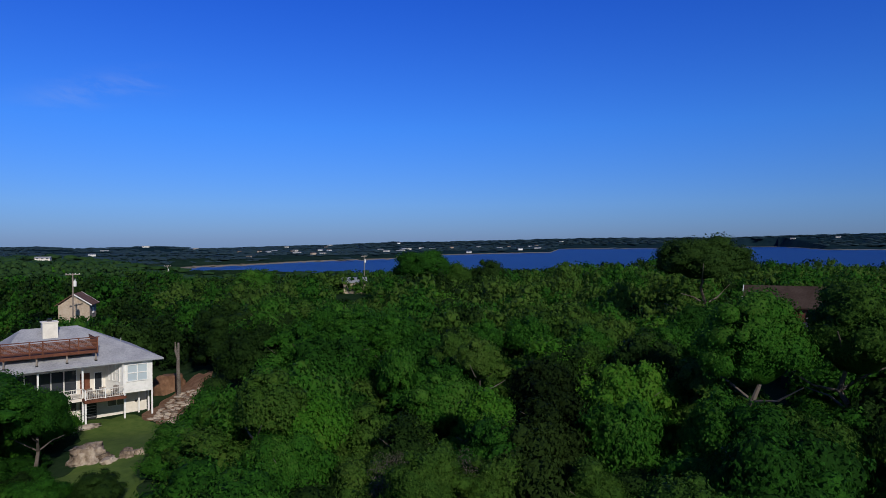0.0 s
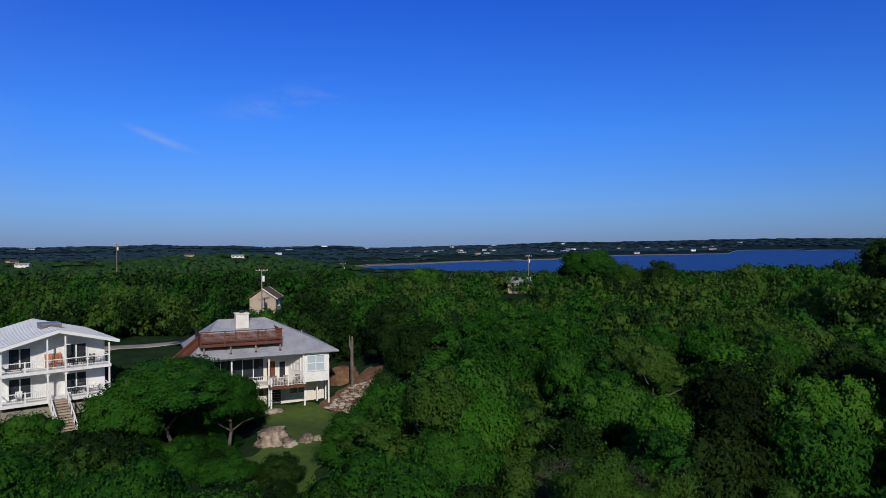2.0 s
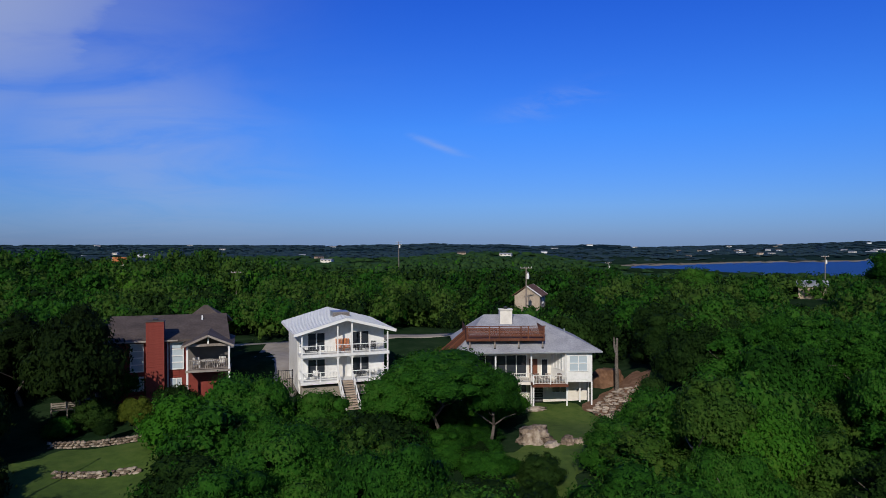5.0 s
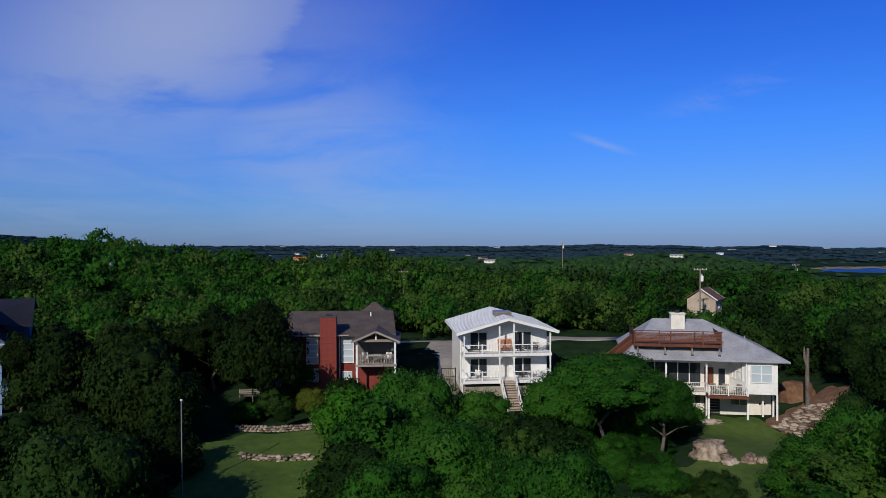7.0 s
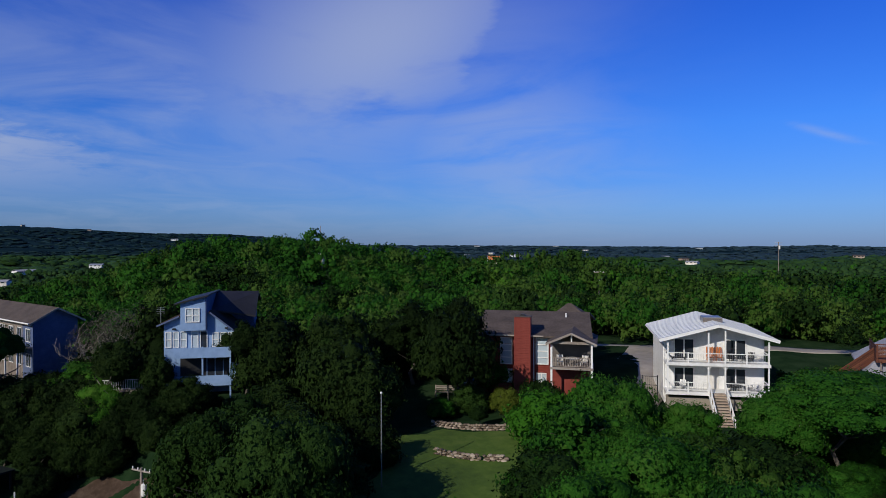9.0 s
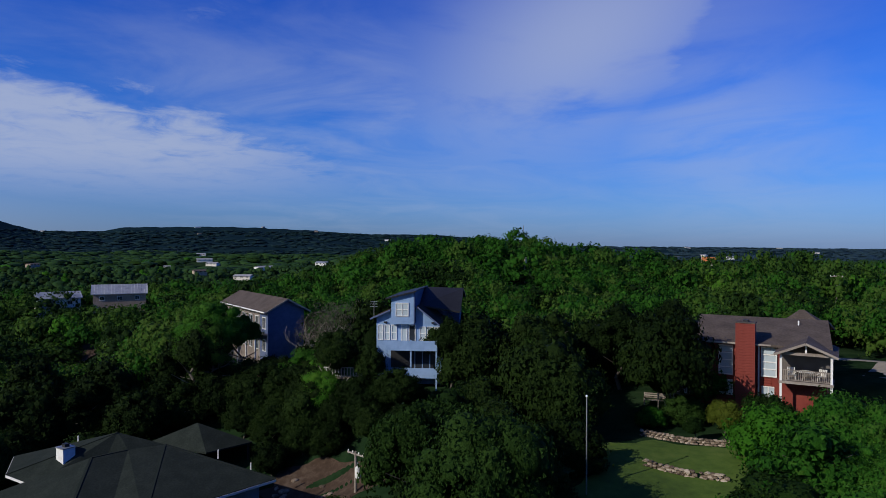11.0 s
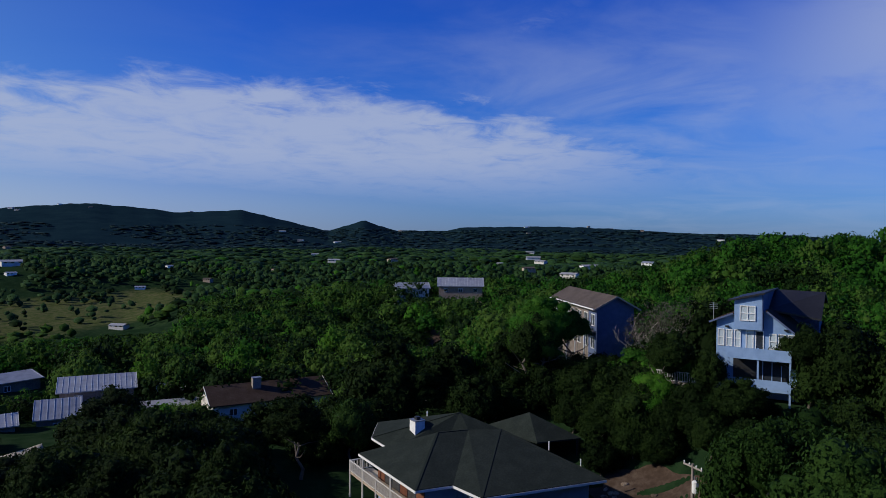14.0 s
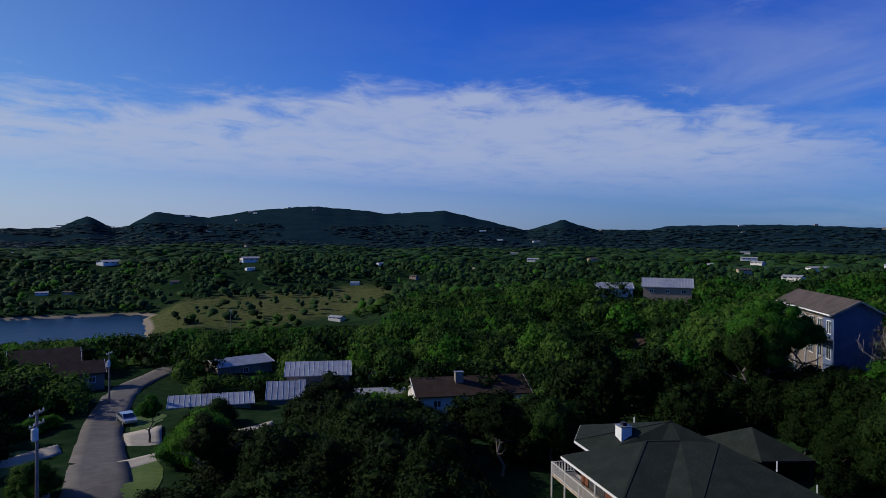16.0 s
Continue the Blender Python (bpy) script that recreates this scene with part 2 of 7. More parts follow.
ROOF_GREY = material("grey_shingles", [(0.22, 0.22, 0.24), (0.3, 0.3, 0.32), (0.38, 0.38, 0.4)], 6, 0.9, bump=0.5, bump_scale=14)
ROOF_SLATE = material("green_grey_shingles", [(0.015, 0.02, 0.017), (0.021, 0.027, 0.023), (0.03, 0.037, 0.031)], 6, 0.95, bump=0.2, bump_scale=14, spec=0.08)
ROOF_WHITE = material("white_metal_roof", [(0.42, 0.43, 0.45), (0.55, 0.56, 0.58), (0.64, 0.65, 0.66)], 0.9, 0.45, 0.35)
ROOF_METAL = material("pale_metal_roof", [(0.26, 0.27, 0.29), (0.36, 0.37, 0.39), (0.45, 0.46, 0.47)], 0.9, 0.45, 0.35)
DECKWOOD = material("redwood_deck", [(0.06, 0.02, 0.011), (0.11, 0.036, 0.019), (0.16, 0.058, 0.03)], 3, 0.75, bump=0.3, spread=0.3)
TANWOOD = material("tan_timber", [(0.26, 0.19, 0.14), (0.36, 0.28, 0.21), (0.44, 0.36, 0.28)], 3, 0.8, bump=0.3, spread=0.2)
GREYWOOD = material("grey_timber", [(0.16, 0.13, 0.11), (0.24, 0.2, 0.17), (0.32, 0.28, 0.24)], 3, 0.85, bump=0.4, spread=0.2)
ORANGE = material("orange_wood", [(0.38, 0.11, 0.03), (0.48, 0.16, 0.05), (0.55, 0.2, 0.07)], 3, 0.6)
DARK = material("dark_metal", [(0.02, 0.02, 0.022), (0.035, 0.035, 0.037)], 3, 0.5, 0.3)
GREYMETAL = material("galvanised_metal", [(0.3, 0.31, 0.32), (0.42, 0.43, 0.44)], 3, 0.45, 0.7)
# dark colour that stands in for the shade inside the porch
INTERIOR = material("porch_shade_wall", [(0.1, 0.085, 0.075), (0.15, 0.13, 0.115)], 1, 0.9)
FABRIC = material("pale_fabric", [(0.55, 0.52, 0.48), (0.68, 0.65, 0.6)], 4, 0.95)


def glass_material(name, colour, rough=0.06):
    m = bpy.data.materials.new(name)
    m.use_nodes = True
    b = m.node_tree.nodes["Principled BSDF"]
    b.inputs["Base Color"].default_value = (*colour, 1)
    b.inputs["Roughness"].default_value = rough
    b.inputs["Specular IOR Level"].default_value = 0.9
    b.inputs["Coat Weight"].default_value = 0.6
    return m


GLASS = glass_material("dark_window_glass", (0.03, 0.036, 0.045))
# pale base colour stands in for the reflection on the panes
GLASS_PALE = glass_material("pale_reflection_glass", (0.45, 0.52, 0.56), 0.15)

# ---- helpers ----


def part(name, bm, mat, parent, label=""):
    """Links a bmesh as one mesh object under a thing or a part."""
    me = bpy.data.meshes.new(name)
    bm.to_mesh(me)
    bm.free()
    me.materials.append(mat)
    ob = new(name, me)
    ob.parent = parent
    return tagged(ob, label)


def thing(name, m, label, category, group="", kind=""):
    ob = new(name)
    ob.empty_display_size = 0.3
    ob.matrix_world = m
    return tagged(ob, label, category, group, kind)


def box(bm, x0, x1, y0, y1, z0, z1, m=None):
    vs = [bm.verts.new(p) for p in ((x0, y0, z0), (x1, y0, z0), (x1, y1, z0), (x0, y1, z0), (x0, y0, z1), (x1, y0, z1), (x1, y1, z1), (x0, y1, z1))]
    for f in ((3, 2, 1, 0), (4, 5, 6, 7), (0, 1, 5, 4), (1, 2, 6, 5), (2, 3, 7, 6), (3, 0, 4, 7)):
        bm.faces.new([vs[i] for i in f])
    if m is not None:
        for v in vs:
            v.co = m @ v.co
    return vs


def slab(bm, pts, thick):
    """A sheet through the points (in order), thickened downwards."""
    top = [bm.verts.new(p) for p in pts]
    low = [bm.verts.new((p[0], p[1], p[2] - thick)) for p in pts]
    bm.faces.new(top)
    bm.faces.new(low[::-1])
    n = len(pts)
    for i in range(n):
        bm.faces.new((top[i], low[i], low[(i + 1) % n], top[(i + 1) % n]))


def prism(bm, outline, y0, y1):
    """An outline in x and z, drawn along y."""
    a = [bm.verts.new((x, y0, z)) for x, z in outline]
    b = [bm.verts.new((x, y1, z)) for x, z in outline]
    bm.faces.new(a)
    bm.faces.new(b[::-1])
    n = len(outline)
    for i in range(n):
        bm.faces.new((a[(i + 1) % n], a[i], b[i], b[(i + 1) % n]))


def tube(bm, pts, radii, seg=8):
    """A round limb along the points."""
    rings = []
    for i, p in enumerate(pts):
        p = Vector(p)
        d = (Vector(pts[min(i + 1, len(pts) - 1)]) - Vector(pts[max(i - 1, 0)])).normalized()
        u = d.orthogonal().normalized()
        w = d.cross(u)
        rings.append([bm.verts.new(p + (u * math.cos(2 * math.pi * k / seg) + w * math.sin(2 * math.pi * k / seg)) * radii[i]) for k in range(seg)])
    for a, b in zip(rings, rings[1:]):
        for k in range(seg):
            bm.faces.new((a[k], a[(k + 1) % seg], b[(k + 1) % seg], b[k]))
    bm.faces.new(rings[0][::-1])
    bm.faces.new(rings[-1])


def B():
    return bmesh.new()


def bx(name, mat, parent, *dims, label="", m=None):
    bm = B()
    box(bm, *dims, m=m)
    return part(name, bm, mat, parent, label)

# ---- ground ----
KNOTS = np.array([(0, 0, 23.4), (0, 39, 23.9), (27, 54, 25.6), (-28, 65, 26.1), (-32, 71, 25.8), (-39, 67, 26.2), (-30, 54, 26.2), (-51, 54, 27.9), (-48.5, 50, 27.1), (-62, 43, 29.9), (-55, 31, 28.2),
                  (-50, 27, 27.0), (-73, 63, 29.7), (-67, 89, 29.4), (-79, 11, 29.9), (-98, -6, 26.6), (-65, -3, 19.9), (-67, -17, 18.5), (-99, -59, 15.8),
                  (-95, -91, 14.2), (-39, -59, 19.0), (-57, -89, 16.9), (-83, -130, 15.0), (-181, 39, 40.1), (-162, 97, 34.2), (-200, -59, 24.5),
                  (-113, 151, 28.3), (0, 165, 30.0), (76, 119, 33.0), (60, 155, 33.5), (-23, 81, 30.5), (-27, -27, 20.2), (76, 0, 24.5), (-22, -108, 18.0), (-119, -162, 4.0), (-100, -215, 2.0), (38, 69, 29.6),
                  (-32, 11, 22.3), (-151, -76, 16.9)])


# skyline of the western hills: yaw in degrees and height in metres
RIDGE = np.array([(75, 40), (83, 84), (90, 92), (93, 110), (98, 125), (101, 128), (107.5, 122), (109.5, 98), (113.5, 99), (116.1, 155), (119, 92), (122.5, 148), (125.9, 201), (130.7, 180), (133, 199),
                  (137.1, 217), (141.7, 188), (145, 146), (149.1, 171), (151, 92), (152, 80), (153.6, 146), (155.8, 76), (160, 68), (180, 60)])


# skyline from the north to beyond the lake: yaw and tilt in degrees
SKYLINE = np.array([(-60, 0.25), (-33, 0.29), (-27, 0.18), (-23, 0.04), (-13, 0.05), (-10, 0.0), (-5, -0.08), (0, -0.2), (4, -0.2), (7.5, -0.34), (10.6, -0.43), (12, -0.5), (16.5, -0.6), (18.6, -0.68), (20.5, -0.66), (21.8, -0.49), (24, -0.48), (26, -0.53), (28.5, -0.6),
                    (30.8, -0.44), (33, -0.48), (36.7, -0.33), (38.6, -0.4), (42, -0.45), (45, -0.52), (48, -0.46), (55, -0.43), (62, -0.37), (75, -0.3)])


def smooth(a, b, v):
    t = np.clip((v - a) / (b - a), 0, 1)
    return t * t * (3 - 2 * t)


def ground(x, y):
    """Height of the land: a near hillside through the knots, then rolling country, a lake, a cove and far hills."""
    x, y = np.asarray(x, float), np.asarray(y, float)
    d2 = (x[..., None] - KNOTS[:, 0]) ** 2 + (y[..., None] - KNOTS[:, 1]) ** 2
    w = 1 / (d2 + 60.0) ** 1.6
    near = (w * KNOTS[:, 2]).sum(-1) / w.sum(-1)
    r = np.hypot(x, y) + 1e-6
    az = np.degrees(np.arctan2(-x, y))          # to the left of the y axis
    az = np.where(az < -100, az + 360, az)
    roll = 5 * np.sin(x / 173 + 0.7) * np.cos(y / 211) + 3 * np.sin(x / 61 + y / 83) + 2 * np.sin(y / 47 - x / 90)
    far = 17 + roll - (11 + 0.6 * roll) * (1 - smooth(19, 30, az)) * smooth(220, 500, r) * (1 - smooth(1400, 2200, r))
    # skyline of the low country to the north and of the hills across the lake
    crest = np.interp(az, [10, 19], [4550, 3000])
    top = EYE + crest * np.tan(np.radians(np.interp(az, SKYLINE[:, 0], SKYLINE[:, 1])))
    low = np.where(az > 19, 11 + 0.5 * roll, 7 + 0.3 * roll)
    plain = far + (low - far) * smooth(900, 1700, r)
    plain = plain + (top - plain) * smooth(0.6 * crest, crest, r) - 0.03 * np.maximum(r - crest, 0)
    far = np.where(az < 75, plain, far)
    # western hills
    top = np.interp(az, RIDGE[:, 0], RIDGE[:, 1]) + 1.5 * np.sin(az * 3.1) + 1.0 * np.sin(az * 7.7)
    rise = smooth(1500, 3950, r)
    far = far * (1 - rise) + np.maximum(top, 20) * rise * np.where(az > 75, 1, 0) + far * rise * np.where(az > 75, 0, 1)
    z = near * (1 - smooth(170, 420, r)) + far * smooth(170, 420, r)
    # the lake
    rf = np.interp(az, [-100, -40, -33, -29.5, -26.5, -24, -18, -9.7, -9.1, -1.2, 3.3, 4.2, 10.6, 15.5, 19.9, 22], [3000, 3000, 2970, 2800, 3750, 3700, 3190, 3040, 2250, 1960, 1830, 1560, 1420, 1263, 1190, 1120])
    rn = np.interp(az, [-100, 12, 17.5, 20, 22], [820, 830, 950, 990, 960])
    inside = np.minimum((r - rn) / 40, (rf - r) / 55)
    flat = np.where((r > rf) & (r < rf + 170) & (az < 22), np.minimum(z, 0.4 + 0.011 * (r - rf)), z)
    z = flat
    shore = smooth(-0.5, 0.7, inside)
    z = z * (1 - shore) - 4 * shore
    # the cove below the street
    low = smooth(145, 149.5, az) * (1 - smooth(168, 175, az)) * smooth(175, 205, r) * (1 - smooth(300, 320, r))
    z = z * (1 - low) + np.minimum(z, 2.2) * low
    field = smooth(127, 134, az) * (1 - smooth(150, 154, az)) * smooth(245, 290, r) * (1 - smooth(430, 500, r))
    z = z * (1 - field) + (2.6 + 0.036 * (r - 290)) * field
    bank = smooth(146, 150, az) * smooth(385, 400, r) * (1 - smooth(520, 680, r))
    z = z * (1 - bank) + np.minimum(z, 1.4 + 0.05 * np.maximum(r - 400, 0)) * bank
    cove = np.minimum(np.minimum((r - 309) / 20, (400 - r) / 12), (az - 149.2) * 5.5 / 14)
    wet = smooth(-1.6, 0.8, cove) * (az < 260)
    return z * (1 - wet) - 3 * wet


def ground_mesh():
    az = np.radians(np.concatenate([np.arange(-45, 170, 0.36), np.arange(170, 315, 2.5)]))
    r = np.concatenate([[0.02], np.arange(4, 150, 2.2), np.geomspace(150, 4950, 130)])
    A, R = np.meshgrid(az, r)
    X, Y = -np.sin(A) * R, np.cos(A) * R
    Z = ground(X, Y) + 0.35 * np.sin(X * 0.31 + 1.3 * np.sin(Y * 0.23)) * np.cos(Y * 0.27)
    n, m = len(az), len(r)
    verts = np.stack([X, Y, Z], -1).reshape(-1, 3)
    i = np.arange(m - 1)[:, None] * n + np.arange(n)[None, :]
    j = np.arange(m - 1)[:, None] * n + (np.arange(n)[None, :] + 1) % n
    faces = np.stack([i, j, j + n, i + n], -1).reshape(-1, 4)
    return mesh_from(verts, faces, "ground")


def mesh_from(verts, faces, name, normals=None):
    """A mesh from arrays of points and of triangles or quads, smooth along the given directions where there are any."""
    me = bpy.data.meshes.new(name)
    k = faces.shape[1]
    me.vertices.add(len(verts))
    me.vertices.foreach_set("co", np.asarray(verts, np.float32).ravel())
    me.loops.add(faces.size)
    me.loops.foreach_set("vertex_index", np.asarray(faces, np.int32).ravel())
    me.polygons.add(len(faces))
    me.polygons.foreach_set("loop_start", np.arange(0, faces.size, k, dtype=np.int32))
    me.update(calc_edges=True)
    me.validate()
    if normals is not None:
        me.attributes.new("custom_normal", "FLOAT_VECTOR", "POINT").data.foreach_set("vector", np.asarray(normals, np.float32).ravel())
    return me


def land_material():
    m = bpy.data.materials.new("land")
    m.use_nodes = True
    t = m.node_tree
    b = t.nodes["Principled BSDF"]
    b.inputs["Roughness"].default_value, b.inputs["Specular IOR Level"].default_value = 1.0, 0.0
    pos = t.nodes.new("ShaderNodeNewGeometry").outputs["Position"]
    xyz = t.nodes.new("ShaderNodeSeparateXYZ")
    link(t, pos, xyz.inputs[0])
    a = node(t, "ShaderNodeTexNoise", Scale=0.35, Detail=8.0, Roughness=0.65)
    c = node(t, "ShaderNodeTexNoise", Scale=0.012, Detail=9.0, Roughness=0.72)
    for n in (a, c):
        link(t, pos, n.inputs["Vector"])
    f = math_node(t, "ADD", math_node(t, "MULTIPLY", a.outputs[0], 0.5), math_node(t, "MULTIPLY", c.outputs[0], 0.5))
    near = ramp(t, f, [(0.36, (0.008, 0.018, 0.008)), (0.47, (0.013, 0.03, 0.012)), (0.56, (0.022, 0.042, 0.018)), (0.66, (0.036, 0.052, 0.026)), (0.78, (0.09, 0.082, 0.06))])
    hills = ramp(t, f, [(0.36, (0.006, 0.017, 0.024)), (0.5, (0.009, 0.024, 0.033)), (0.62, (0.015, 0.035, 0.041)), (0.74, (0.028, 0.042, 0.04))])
    # haze is put into the colour: bluer ground takes over beyond the valley
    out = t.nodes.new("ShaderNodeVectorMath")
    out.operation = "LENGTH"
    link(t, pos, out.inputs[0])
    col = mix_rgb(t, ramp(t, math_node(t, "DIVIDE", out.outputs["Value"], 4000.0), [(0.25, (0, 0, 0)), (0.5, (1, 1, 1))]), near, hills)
    # open meadow beside the cove
    dx = math_node(t, "DIVIDE", math_node(t, "ADD", xyz.outputs[0], 236.0), 105.0)
    dy = math_node(t, "DIVIDE", math_node(t, "ADD", xyz.outputs[1], 290.0), 62.0)
    rr = math_node(t, "ADD", math_node(t, "MULTIPLY", dx, dx), math_node(t, "MULTIPLY", dy, dy))
    rr = math_node(t, "ADD", rr, math_node(t, "MULTIPLY", math_node(t, "SUBTRACT", c.outputs[0], 0.5), 3.0))
    mask = ramp(t, rr, [(0.6, (1, 1, 1)), (1.0, (0, 0, 0))])
    dry = ramp(t, a.outputs[0], [(0.35, (0.045, 0.062, 0.02)), (0.5, (0.07, 0.085, 0.03)), (0.65, (0.115, 0.105, 0.05))])
    col = mix_rgb(t, mask, col, dry)
    # pale beach along the water
    hz = math_node(t, "ADD", math_node(t, "MULTIPLY", xyz.outputs[2], 0.35), math_node(t, "MULTIPLY", c.outputs[0], 0.3))
    beach = ramp(t, hz, [(0.42, (1, 1, 1)), (0.6, (0, 0, 0))])
    col = mix_rgb(t, beach, col, (0.24, 0.2, 0.15))
    link(t, col, b.inputs["Base Color"])
    bn = node(t, "ShaderNodeBump", Strength=0.6, Distance=0.3)
    link(t, a.outputs[0], bn.inputs["Height"])
    link(t, bn.outputs[0], b.inputs["Normal"])
    return m


land = new("ground", ground_mesh())
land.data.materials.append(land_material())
tagged(land, "rolling scrubby green hill country with pale shoreline", "ground", kind="structure")

water_mat = bpy.data.materials.new("lake_water")
water_mat.use_nodes = True
wb = water_mat.node_tree.nodes["Principled BSDF"]
wb.inputs["Base Color"].default_value = (0.003, 0.017, 0.105, 1)
wb.inputs["Roughness"].default_value = 0.35
wb.inputs["Specular IOR Level"].default_value = 0.05
wn = node(water_mat.node_tree, "ShaderNodeTexNoise", Scale=0.25, Detail=4.0)
link(water_mat.node_tree, water_mat.node_tree.nodes.new("ShaderNodeNewGeometry").outputs["Position"], wn.inputs["Vector"])
wbump = node(water_mat.node_tree, "ShaderNodeBump", Strength=0.5, Distance=0.4)
link(water_mat.node_tree, wn.outputs[0], wbump.inputs["Height"])
link(water_mat.node_tree, wbump.outputs[0], wb.inputs["Normal"])


def water_sheet(name, a0, a1, r0, r1, label):
    az = np.radians(np.linspace(a0, a1, 60))
    r = np.linspace(r0, r1, 20)
    A, R = np.meshgrid(az, r)
    verts = np.stack([-np.sin(A) * R, np.cos(A) * R, 0 * R], -1).reshape(-1, 3)
    n = len(az)
    i = (np.arange(len(r) - 1)[:, None] * n + np.arange(n - 1)[None, :]).ravel()
    ob = new(name, mesh_from(verts, np.stack([i, i + 1, i + n + 1, i + n], -1), name))
    ob.data.materials.append(water_mat)
    return tagged(ob, label, "water", kind="structure")


water_sheet("water", -70, 24, 700, 3800, "deep blue lake water with far sandy shores")
cove = water_sheet("water", 146, 215, 270, 430, "small blue cove below the street")
cove_mat = water_mat.copy()
cove_mat.node_tree.nodes["Principled BSDF"].inputs["Base Color"].default_value = (0.008, 0.035, 0.075, 1)
cove.data.materials[0] = cove_mat


def drape(name, cx, cy, rx, ry, turn, mat, label, category, lift=0.05, kind="structure", ragged=0.12, rings=14):
    """A patch with an uneven rim that follows the ground."""
    a = np.linspace(0, 2 * np.pi, 49)[:-1]
    k = np.linspace(0, 1, rings)[1:]
    A, K = np.meshgrid(a, k)
    rim = 1 + ragged * (np.sin(A * 3 + cx) + 0.6 * np.sin(A * 7 + cy) + 0.4 * np.sin(A * 11))
    px, py = np.cos(A) * K * rx * rim, np.sin(A) * K * ry * rim
    ct, st = math.cos(radians(turn)), math.sin(radians(turn))
    X, Y = cx + px * ct - py * st, cy + px * st + py * ct
    Z = surface(X, Y) + lift
    verts = np.vstack([np.stack([X, Y, Z], -1).reshape(-1, 3), [[cx, cy, float(surface(cx, cy)) + lift]]])
    n, c = 48, len(verts) - 1
    faces = []
    for q in range(rings - 2):
        for s in range(n):
            faces.append((q * n + s, q * n + (s + 1) % n, (q + 1) * n + (s + 1) % n, (q + 1) * n + s))
    ob = new(name, bpy.data.meshes.new(name))
    ob.data.from_pydata(verts.tolist(), [], faces + [(c, s, (s + 1) % n) for s in range(n)])
    ob.data.materials.append(mat)
    return tagged(ob, label, category, kind=kind)


def surface(x, y):
    x, y = np.asarray(x, float), np.asarray(y, float)
    return ground(x, y) + 0.35 * np.sin(x * 0.31 + 1.3 * np.sin(y * 0.23)) * np.cos(y * 0.27)


def strip(name, pts, width, mat, label, category, lift=0.08, kind="structure"):
    """A paved strip along a line that follows the ground, with a rim that goes down into it."""
    pts = np.array(pts, float)
    s = np.concatenate([[0], np.cumsum(np.hypot(*np.diff(pts[:, :2], axis=0).T))])
    u = np.linspace(0, s[-1], max(int(s[-1] / 1.5), 2))
    x, y = np.interp(u, s, pts[:, 0]), np.interp(u, s, pts[:, 1])
    wd = np.interp(u, s, pts[:, 2]) if pts.shape[1] > 2 else np.full_like(u, width)
    k = np.hanning(9) / np.hanning(9).sum()
    if len(u) > 12:
        x = np.convolve(np.pad(x, 4, mode="edge"), k, "valid")
        y = np.convolve(np.pad(y, 4, mode="edge"), k, "valid")
    dx, dy = np.gradient(x), np.gradient(y)
    L = np.hypot(dx, dy) + 1e-9
    nx, ny = -dy / L, dx / L
    cross = (-0.5, -0.5, -0.25, 0, 0.25, 0.5, 0.5)
    X = np.stack([x + nx * c * wd for c in cross], 1)
    Y = np.stack([y + ny * c * wd for c in cross], 1)
    Z = surface(X, Y).mean(1, keepdims=True) * 0.5 + surface(X, Y) * 0.5 + lift
    Z[:, 0] -= 0.5
    Z[:, -1] -= 0.5
    n = len(cross)
    i = (np.arange(len(u) - 1)[:, None] * n + np.arange(n - 1)[None, :]).ravel()
    ob = new(name, mesh_from(np.stack([X, Y, Z], -1).reshape(-1, 3), np.stack([i, i + 1, i + n + 1, i + n], -1), name))
    ob.data.materials.append(mat)
    return tagged(ob, label, category, kind=kind)


# ---- trees ----
rng = np.random.default_rng(7)


def ico(sub):
    bm = B()
    bmesh.ops.create_icosphere(bm, subdivisions=sub, radius=1.0)
    v = np.array([p.co[:] for p in bm.verts])
    f = np.array([[q.index for q in p.verts] for p in bm.faces])
    bm.free()
    return v, f


ICO1, ICO2 = ico(1), ico(2)


def unit_rows(v):
    return v / (np.linalg.norm(v, axis=1)[:, None] + 1e-9)


